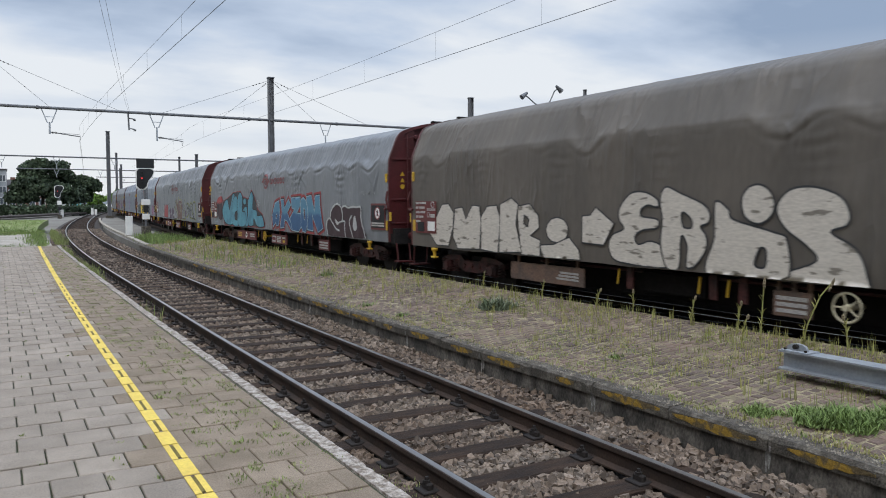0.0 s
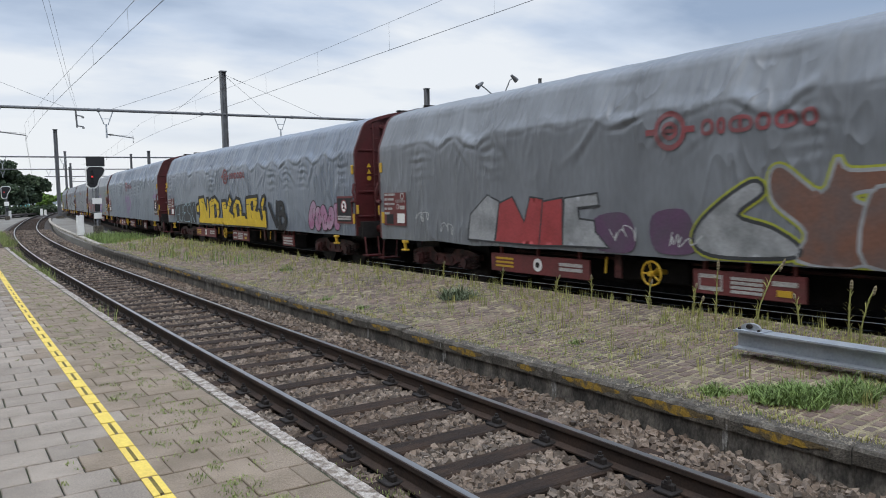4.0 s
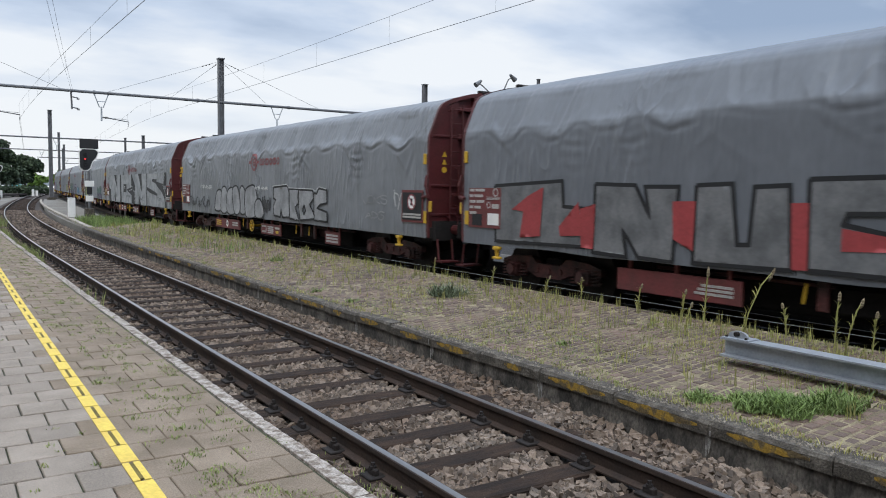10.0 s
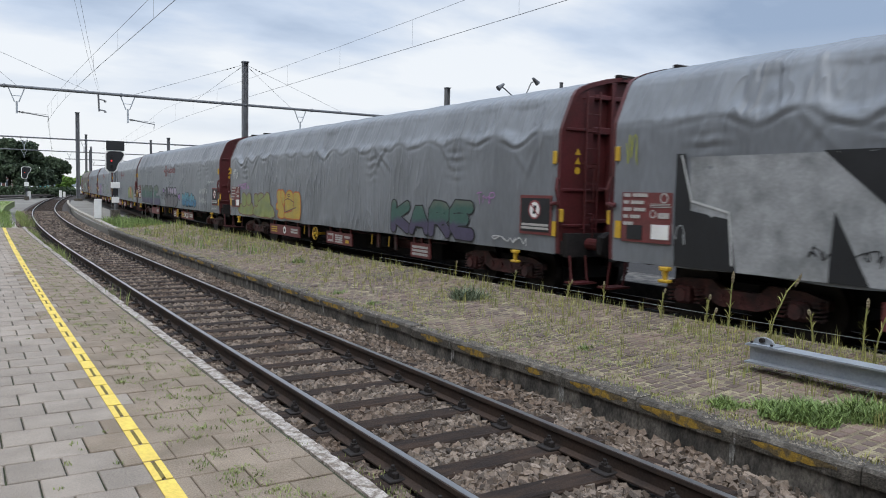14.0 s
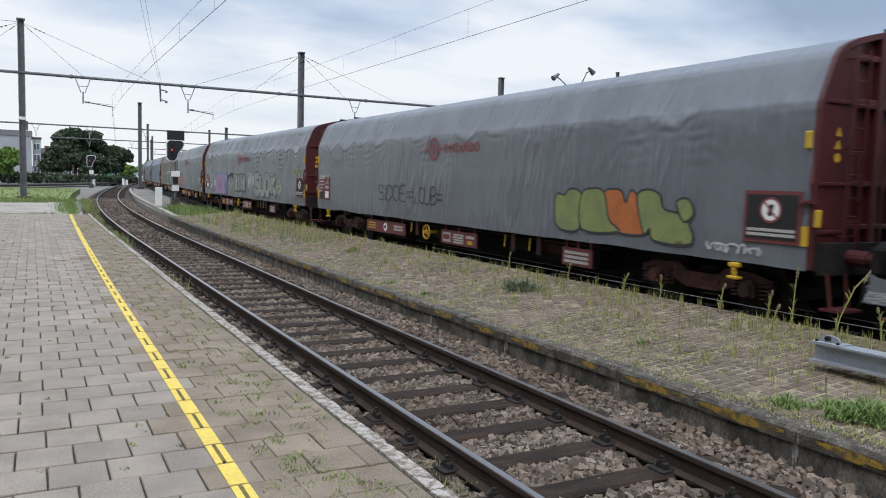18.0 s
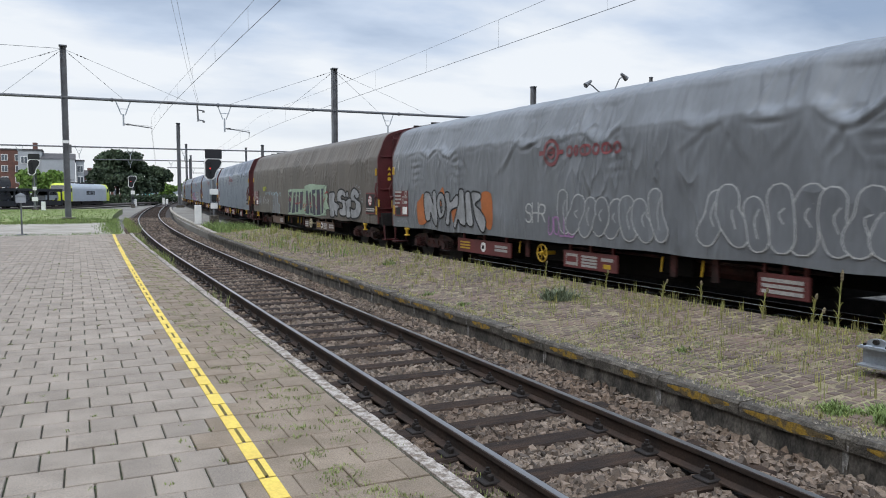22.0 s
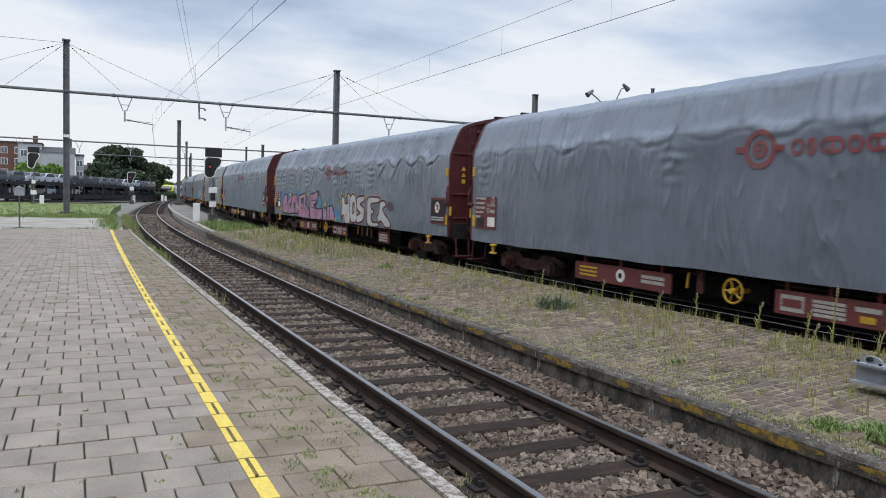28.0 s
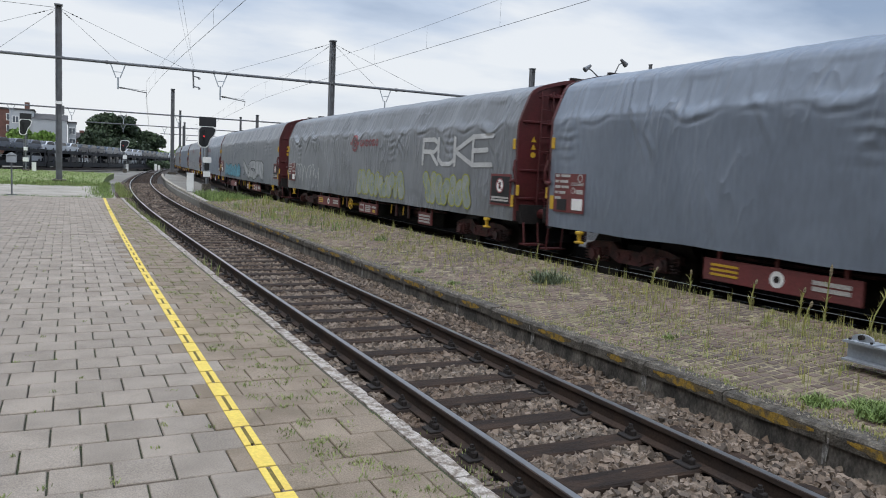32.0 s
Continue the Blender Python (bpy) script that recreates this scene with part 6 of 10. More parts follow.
def build_distance():
    tree(8.8, 196, -0.5, 13.0, 5.0, M["leaf_dark"], 11, "tall dark green tree with an uneven crown", 8200, 0.36)
    tree(14.0, 200, -0.5, 10.6, 4.8, M["leaf_dark"], 12, "broad dark green tree behind the signals", 7600, 0.36)
    tree(18.2, 206, -0.5, 9.5, 4.2, M["leaf_dark"], 13, "dark green tree beside the far tracks", 6400, 0.36)
    tree(5.0, 194, -0.5, 8.6, 3.8, M["leaf_dark"], 14, "low dark green tree before brick houses", 5200, 0.36)
    tree(11.3, 190, -0.5, 7.0, 4.0, M["leaf_dark"], 17, "dense dark green shrub beneath the trees", 3000, 0.45)
    tree(-8.0, 178, -0.5, 7.6, 3.4, M["leaf_light"], 15, "light green bush before grey houses", 3400, 0.4)
    tree(-4.2, 178, -0.5, 7.2, 3.0, M["leaf_light"], 16, "round light green bush before a grey gable", 3000, 0.4)
    tree(28.5, 225, -0.5, 6.5, 3.2, M["leaf_light"], 18, "light green shrubs beside the far tracks", 1800, 0.4)
    tree(23.0, 232, -0.5, 5.5, 2.6, M["leaf_light"], 19, "low green shrubs beside the far tracks", 1500, 0.4)
    h = thing("hedge", "long clipped dark green hedge beyond the tracks", "hedge", m=pose(0, 183, -0.5))
    leaf_crown("leaves", [(-14 + 1.6 * k, 0, 1.1, 1.5) for k in range(22)], 5200, 0.3, M["leaf_dark"], h, 21)
    house(-30, 225, 21.5, 12, 13.8, M["brick"], "red brick apartment house with pale window bands", 4, 7, chim=((3, 3.0), (11, 2.4)))
    house(-12.5, 214, 5.2, 10, 13.2, M["render_grey"], "pale grey rendered house with a chimney", 3, 2, chim=((3.6, 2.2),))
    house(-7.4, 212, 7.4, 12, 11.2, M["render_grey"], "grey rendered gable end of a terrace", 0, 0, roof=1.6)
    house(0.2, 214, 1.8, 10, 10.8, M["render_grey"], "narrow grey house with dark windows", 3, 1)
    house(2.0, 224, 9.0, 10, 7.2, M["brick"], "low red brick house behind the trees", 2, 4, roof=1.8, chim=((1.5, 2.4),))
    bk = strip("far_town", lambda y: -400.0, lambda y: 500.0, 900, 903, -1.0, M["haze"], step=3, thick=-7.0, label="band of far roofs and trees painted pale blue-grey as haze", category="backdrop")
    t = thing("parked_coach", "turquoise railway coach far down the line", "railway coach", m=pose(24.0, 300, -0.2, 0, 0, -6))
    bm = bmesh.new()
    bevel_box(bm, (0, 0, 2.3), (2.8, 18, 3.0), 0.3)
    part("body", bm, M["turquoise"], t)
    bm = bmesh.new()
    box(bm, (0, 0, 0.5), (2.3, 16, 1.0))
    part("underframe", bm, M["iron"], t)
    bm = bmesh.new()
    box(bm, (0, -9.02, 2.9), (2.0, 0.06, 0.8))
    part("windscreen", bm, M["pane"], t)


# distance haze over the far town is put into this flat colour
M["haze"] = mat("haze_tinted_town", (0.34, 0.39, 0.42), 1.0, scale=0.02, var=0.2, fine=0.2, bump=0)
M["turquoise"] = mat("turquoise_paint", (0.12, 0.42, 0.45), 0.5, var=0.1)
build_overhead()
build_lineside()
build_distance()

# ---------------------------------------------------------------- the car train on the crossing line
CAR_Z = -0.32


def car_line(y):
    if y < 60:
        return -43.8 + 0.78 * (y - 60)
    if y < 150:
        return 42 - 46.2 * math.exp(-(y - 128) / 110)
    return 4.21 + 0.325 * (y - 150)


ARC = [(0.0, 100.0)]
for q in range(1, 700):
    y0, y1 = 100 + (q - 1) * 0.5, 100 + q * 0.5
    ARC.append((ARC[-1][0] + math.hypot(car_line(y1) - car_line(y0), 0.5), y1))
for q in range(1, 1500):
    y1 = 100 - q * 0.5
    ARC.insert(0, (ARC[0][0] - math.hypot(car_line(y1 + 0.5) - car_line(y1), 0.5), y1))
ARC_S, ARC_Y = np.array([a for a, _ in ARC]), np.array([b for _, b in ARC])


def car_pose(s, half, dz=0.0):
    """A vehicle on the car train's line, its middle s metres along it."""
    a, b = (float(np.interp(s + d, ARC_S, ARC_Y)) for d in (-half, half))
    xa, xb = car_line(a), car_line(b)
    return pose((xa + xb) / 2, (a + b) / 2, CAR_Z + dz, 0, 0, math.degrees(math.atan2(xa - xb, b - a)))


def car_head(t):
    """The rear of the locomotive along the line at t seconds."""
    return 34.8 + 11.9 * (t - 22.0)


def car_rows(back, half, dz=0.0):
    return [(i * 1.0, car_pose(car_head(i * 1.0) - back, half, dz)) for i in range(33)]


for nm, a, b in (("car_track_bed", -1.9, 1.9),):
    strip(nm, lambda y: car_line(y) - 2.0, lambda y: car_line(y) + 2.0, 62, 330, CAR_Z - 0.2 - 0.0, M["bed"], step=4, label="dark ballast of the crossing railway line", category="ballast")
M["silver"] = mat("silver_car_paint", (0.13, 0.145, 0.17), 0.25, 0.3, var=0.06, bump=0)
M["car_white"] = mat("white_car_paint", (0.50, 0.52, 0.55), 0.3, 0.0, var=0.05, bump=0)
M["car_dark"] = mat("dark_car_paint", (0.025, 0.028, 0.036), 0.3, 0.2, var=0.06, bump=0)
M["glass"] = mat("dark_car_glass", (0.02, 0.025, 0.03), 0.12, var=0.1, bump=0)
M["carrier"] = mat("black_carrier_steel", (0.012, 0.013, 0.016), 0.7, scale=1, var=0.3, fine=10)
M["lime"] = mat("lime_yellow_paint", (0.58, 0.66, 0.05), 0.4, var=0.06, bump=0)
M["loco_grey"] = mat("silver_grey_paint", (0.46, 0.49, 0.52), 0.4, scale=0.8, var=0.08, bump=0)


def build_car(paint, name, label):
    c = thing(name, label, "car", "cars on the car train")
    prof = [(-2.1, 0.35), (-2.15, 0.75), (-2.05, 0.98), (-1.2, 1.06), (-0.55, 1.55), (0.9, 1.62), (1.75, 1.5), (2.05, 1.0), (2.12, 0.7), (2.05, 0.35)]
    bm = bmesh.new()
    loft(bm, [[(-0.86, a, b) for a, b in prof], [(-0.70, a * 0.99, b + 0.0) for a, b in prof], [(0.70, a * 0.99, b) for a, b in prof], [(0.86, a, b) for a, b in prof]])
    part("body", bm, M[paint], c)
    for s in (-1, 1):
        bm = bmesh.new()
        win = [(-1.05, 1.08), (-0.5, 1.48), (0.88, 1.53), (1.6, 1.42), (1.75, 1.08)]
        loft(bm, [[(s * 0.855, a, b) for a, b in win], [(s * 0.875, a, b) for a, b in win]])
        part("side_window", bm, M["glass"], c)
        for ya in (-1.3, 1.3):
            bm = bmesh.new()
            cyl(bm, (s * 0.68, ya, 0.33), (s * 0.88, ya, 0.33), 0.33, 16)
            wh = part("tyre", bm, M["black"], c)
            bm = bmesh.new()
            cyl(bm, (s * 0.87, ya, 0.33), (s * 0.895, ya, 0.33), 0.2, 12)
            part("rim", bm, M["silver"], wh)
    bm = bmesh.new()
    loft(bm, [[(-0.72, -1.18, 1.09), (0.72, -1.18, 1.09), (0.66, -0.6, 1.53), (-0.66, -0.6, 1.53)], [(-0.72, -1.21, 1.11), (0.72, -1.21, 1.11), (0.66, -0.63, 1.55), (-0.66, -0.63, 1.55)]])
    part("windscreen", bm, M["glass"], c)
    for s in (-1, 1):
        bm = bmesh.new()
        bevel_box(bm, (s * 0.62, -2.12, 0.82), (0.34, 0.06, 0.16), 0.02)
        part("headlight", bm, M["white"], c)
    return c


def build_carrier():
    w = thing("car_carrier", "black double-deck car-carrying wagon loaded with new cars", "car carrier", "wagons of the car train")
    L = 13.4
    for z, h in ((0.72, 0.42), (2.58, 0.16)):
        bm = bmesh.new()
        box(bm, (0, 0, z), (2.9, L - 0.25, h))
        part("deck", bm, M["carrier"], w)
    for s in (-1, 1):
        for k in range(4):
            bm = bmesh.new()
            bevel_box(bm, (s * 1.42, -L / 2 + 0.5 + k * (L - 1.0) / 3, 1.6), (0.14, 0.34, 2.0), 0.03)
            part("post", bm, M["carrier"], w)
        bm = bmesh.new()
        box(bm, (s * 1.44, 0, 1.02), (0.06, L - 0.4, 0.32))
        part("side_board", bm, M["carrier"], w)
        bm = bmesh.new()
        box(bm, (s * 1.44, 0, 2.72), (0.06, L - 0.4, 0.34))
        part("upper_board", bm, M["carrier"], w)
    for s in (-1, 1):
        bm = bmesh.new()
        for sx in (-1, 1):
            cyl(bm, (sx * 0.72, s * 4.8, 0.42), (sx * 0.86, s * 4.8, 0.42), 0.42, 16)
        cyl(bm, (-0.8, s * 4.8, 0.42), (0.8, s * 4.8, 0.42), 0.07, 8)
        part("wheelset", bm, M["wheel"], w)
    return w


def build_loco():
    e = thing("electric_locomotive", "silver-grey electric locomotive with lime-yellow cab ends", "locomotive")
    prof = [(1.48, 1.0), (1.5, 1.6), (1.5, 3.0), (1.42, 3.3), (1.15, 3.72), (0.6, 3.85)]
    prof = prof + [(-a, b) for a, b in prof[::-1]]
    bm = bmesh.new()
    loft(bm, [[(a, y, b) for a, b in prof] for y in (-7.6, 7.6)])
    body = part("body", bm, M["loco_grey"], e)
    for s in (-1, 1):
        bm = bmesh.new()
        loft(bm, [[(a, s * 7.55, b) for a, b in prof], [(a, s * 8.6, b) for a, b in prof], [(a * 0.93, s * 9.3, 1.0 + (b - 1.0) * 0.55) for a, b in prof]])
        cab = part("cab", bm, M["lime"], e, "lime-yellow cab")
        bm = bmesh.new()
        loft(bm, [[(-1.2, s * 8.72, 3.45), (1.2, s * 8.72, 3.45), (1.25, s * 9.22, 2.55), (-1.25, s * 9.22, 2.55)], [(-1.2, s * 8.80, 3.50), (1.2, s * 8.80, 3.50), (1.25, s * 9.30, 2.60), (-1.25, s * 9.30, 2.60)]])
        part("windscreen", bm, M["glass"], cab)
        for sx in (-1, 1):
            bm = bmesh.new()
            box(bm, (sx * 1.5, s * 8.1, 2.75), (0.03, 0.6, 0.6))
            part("cab_window", bm, M["glass"], cab)
            bm = bmesh.new()
            cyl(bm, (sx * 0.85, s * 9.2, 1.05), (sx * 0.85, s * 9.75, 1.05), 0.12, 12)
            cyl(bm, (sx * 0.85, s * 9.7, 1.05), (sx * 0.85, s * 9.8, 1.05), 0.24, 16)
            part("buffer", bm, M["iron"], e)
        bm = bmesh.new()
        box(bm, (0, s * 5.2, 0.62), (2.3, 3.6, 0.5))
        for ya in (-1.3, 1.3):
            for sx in (-1, 1):
                cyl(bm, (sx * 0.75, s * 5.2 + ya, 0.58), (sx * 1.0, s * 5.2 + ya, 0.58), 0.58, 18)
        part("bogie", bm, M["iron"], e)
        bm = bmesh.new()
        tube(bm, [(0, s * 5.0, 3.9), (0, s * 6.6, 4.15), (0, s * 5.2, 4.35)], 0.05, 6)
        cyl(bm, (-0.8, s * 5.2, 4.38), (0.8, s * 5.2, 4.38), 0.05, 6)
        part("pantograph", bm, M["iron"], e)
    bm = bmesh.new()
    box(bm, (0, 0, 0.75), (2.5, 6.0, 0.6))
    part("equipment_box", bm, M["iron"], e)
    for k in range(6):
        bm = bmesh.new()
        box(bm, (-1.505, 1.6 - 0.62 * k, 2.35), (0.02, 0.46, 0.62))
        part("lettering_bar", bm, M["black"], e)
        bm = bmesh.new()
        box(bm, (1.505, 1.6 - 0.62 * k, 2.35), (0.02, 0.46, 0.62))
        part("lettering_bar", bm, M["black"], e)
    bm = bmesh.new()
    box(bm, (0, 0, 3.9), (1.5, 8.0, 0.25))
    part("roof_equipment", bm, M["iron"], e)
    return e


LOCO = build_loco()
MOVERS = [(LOCO, -9.9, 7.0, 0.0)]
base_carrier = build_carrier()
PAINTS = ("silver", "car_white", "silver", "car_dark")
base_cars = [build_car("silver", "new_car", "silver new car under protective film on the car train"), build_car("car_white", "new_car", "white new car on the car train"), build_car("car_dark", "new_car", "dark new car on the car train")]
carriers, cars = [base_carrier], []
for k in range(1, 13):
    carriers.append(copy_thing(base_carrier, Matrix.Identity(4)))
first = [True, True, True]
for k, w in enumerate(carriers):
    back = 0.9 + 13.5 * (k + 0.5)
    MOVERS.append((w, back, 4.8, 0.0))
    for j in range(3):
        for deck, dz in ((0, 2.66), (1, 0.93)):
            if (deck == 0 and k < 1) or (deck == 1 and (k * 3 + j) % 4 == 1):
                continue
            pick = (k * 5 + j * 3 + deck) % 3 if deck == 0 else 2 if (j + k) % 3 else 1
            c = base_cars[pick] if first[pick] else copy_thing(base_cars[pick], Matrix.Identity(4))
            first[pick] = False
            MOVERS.append((c, back - 4.4 + 4.4 * j, 1.3, dz))

# ---------------------------------------------------------------- painted letters on the covers
from mathutils.geometry import delaunay_2d_cdt


def bands(name, steps, line=0.06):
    """Spray paint whose colour changes with height over the rail: (height, colour) from below upwards."""
    m = mat(name, steps[0][1], 0.6, scale=3, var=0.14, fine=20)
    n, l = m.node_tree.nodes, m.node_tree.links
    co, sep, no = n.new("ShaderNodeTexCoord"), n.new("ShaderNodeSeparateXYZ"), n.new("ShaderNodeTexNoise")
    no.inputs["Scale"].default_value = 2.5
    l.new(co.outputs["Object"], sep.inputs[0])
    l.new(co.outputs["Object"], no.inputs["Vector"])
    wob = n.new("ShaderNodeMath")
    wob.operation = "MULTIPLY_ADD"
    wob.inputs[1].default_value = 0.3
    l.new(no.outputs["Fac"], wob.inputs[0])
    l.new(sep.outputs["Z"], wob.inputs[2])
    last = None
    for z, c in steps:
        if last is None:
            col = n.new("ShaderNodeRGB")
            col.outputs[0].default_value = (*c, 1)
            last = col.outputs[0]
            continue
        rg, mx = n.new("ShaderNodeMapRange"), n.new("ShaderNodeMix")
        mx.data_type = "RGBA"
        rg.inputs["From Min"].default_value, rg.inputs["From Max"].default_value = z + 0.15 - line, z + 0.15 + line
        l.new(wob.outputs[0], rg.inputs["Value"])
        l.new(rg.outputs[0], mx.inputs["Factor"])
        l.new(last, mx.inputs["A"])
        mx.inputs["B"].default_value = (*c, 1)
        last = mx.outputs["Result"]
    b = n["Principled BSDF"]
    grain = b.inputs["Base Color"].links[0].from_node
    l.new(last, grain.inputs[0])
    return m


def spray(name, color, tint=None, worn=False):
    return mat(name, color, 0.62, scale=7 if worn else 3, var=0.16, fine=26, bump=0.03, tint=tint, lo=0.60 if worn else 0.38, hi=0.66 if worn else 0.66, stretch=(1, 0.5, 1.6) if worn else (1, 1, 1))


S = {
    "cream": spray("flaking_cream_spray", (0.54, 0.50, 0.44), (0.20, 0.18, 0.15), True),
    "black": spray("black_spray", (0.010, 0.011, 0.013)),
    "haze": spray("dark_grey_spray", (0.035, 0.038, 0.042)),
    "silver": spray("silver_spray", (0.31, 0.32, 0.33), (0.19, 0.20, 0.205)),
    "steel": spray("dull_silver_spray", (0.19, 0.195, 0.20), (0.10, 0.105, 0.11)),
    "white": spray("white_spray", (0.50, 0.51, 0.51)),
    "teal": spray("turquoise_spray", (0.09, 0.29, 0.37), (0.06, 0.19, 0.26)),
    "blue": bands("two_blue_spray", [(0, (0.03, 0.10, 0.22)), (1.5, (0.08, 0.22, 0.33))]),
    "red": spray("red_spray", (0.32, 0.045, 0.048)),
    "plum": spray("plum_spray", (0.045, 0.022, 0.028)),
    "yellow": spray("yellow_spray", (0.62, 0.43, 0.012), (0.55, 0.37, 0.012)),
    "lime": spray("lime_spray", (0.34, 0.36, 0.04)),
    "orange": spray("orange_spray", (0.42, 0.13, 0.035)),
    "rust": spray("brown_orange_spray", (0.16, 0.075, 0.05), (0.12, 0.08, 0.07)),
    "violet": bands("violet_spray", [(0, (0.085, 0.055, 0.19)), (1.3, (0.15, 0.10, 0.25)), (1.75, (0.075, 0.05, 0.16))]),
    "pink": spray("pink_spray", (0.40, 0.20, 0.42)),
    "rose": spray("rose_spray", (0.33, 0.13, 0.24), (0.36, 0.26, 0.33)),
    "mauve": spray("mauve_haze", (0.10, 0.05, 0.10), (0.085, 0.06, 0.09)),
    "cyan": spray("cyan_spray", (0.13, 0.32, 0.40)),
    "sky": spray("pale_blue_spray", (0.33, 0.46, 0.52)),
    "green": bands("green_violet_spray", [(0, (0.062, 0.053, 0.098)), (1.25, (0.042, 0.102, 0.084)), (1.6, (0.10, 0.125, 0.10))]),
    "mint": spray("pale_green_spray", (0.30, 0.40, 0.29)),
    "ice": spray("grey_green_spray", (0.21, 0.25, 0.22), (0.28, 0.30, 0.28)),
    "dusk": bands("maroon_navy_spray", [(0, (0.028, 0.030, 0.055)), (1.35, (0.06, 0.025, 0.045)), (1.75, (0.03, 0.035, 0.06))]),
    "lilac": bands("grey_lilac_spray", [(0, (0.12, 0.115, 0.125)), (1.55, (0.34, 0.29, 0.37))]),
    "pale_lime": spray("faded_lime_spray", (0.22, 0.25, 0.08), (0.17, 0.20, 0.09)),
    "mallow": spray("greyish_lilac_spray", (0.28, 0.22, 0.31), (0.32, 0.15, 0.29)),
    "dull": spray("tarnished_silver_spray", (0.165, 0.17, 0.175), (0.095, 0.10, 0.105)),
    "pinkish": spray("lilac_spray", (0.36, 0.22, 0.45), (0.26, 0.15, 0.36)),
    "gold": spray("golden_yellow_spray", (0.42, 0.30, 0.05), (0.34, 0.27, 0.07)),
    "wine": spray("wine_red_spray", (0.10, 0.012, 0.016)),
    "sky2": spray("bright_blue_spray", (0.07, 0.24, 0.42)),
    "azure": bands("blue_cyan_spray", [(0, (0.04, 0.15, 0.26)), (1.3, (0.10, 0.26, 0.33))]),
}
# every letter as strokes on a grid of five by seven
LETTER = {
    "A": "00 26 40|12 32", "B": "00 06 36 45 44 33 03|33 42 41 30 00", "C": "45 36 16 05 01 10 30 41", "D": "00 06 26 44 42 20 00",
    "E": "40 00 06 46|03 33", "F": "00 06 46|03 33", "G": "45 36 16 05 01 10 30 41 43 23", "H": "00 06|40 46|03 43", "I": "20 26",
    "J": "02 10 30 41 46", "K": "00 06|46 03 40", "L": "06 00 40", "M": "00 06 23 46 40", "N": "00 06 40 46", "O": "20 11 01 05 16 36 45 41 30 20",
    "P": "00 06 36 45 44 33 03", "R": "00 06 36 45 44 33 03|23 40", "S": "01 10 30 41 42 33 13 04 05 16 36 45", "T": "06 46|26 20",
    "U": "06 01 10 30 41 46", "V": "06 20 46", "W": "06 10 24 30 46", "X": "00 46|06 40", "Y": "06 23 46|23 20", "Z": "06 46 00 40",
    "1": "04 26 20", "4": "30 36 02 42", "=": "02 42|04 44", ".": "20 21", "-": "03 43", "!": "26 22|20 20",
}


def smooth_line(pts, times):
    for _ in range(times):
        closed = (Vector(pts[0]) - Vector(pts[-1])).length < 1e-6 and len(pts) > 3
        out = [] if closed else [pts[0]]
        for a, b in zip(pts[:-1], pts[1:]):
            out += [(a[0] * 0.75 + b[0] * 0.25, a[1] * 0.75 + b[1] * 0.25), (a[0] * 0.25 + b[0] * 0.75, a[1] * 0.25 + b[1] * 0.75)]
        pts = out + ([out[0]] if closed else [pts[-1]])
    return pts


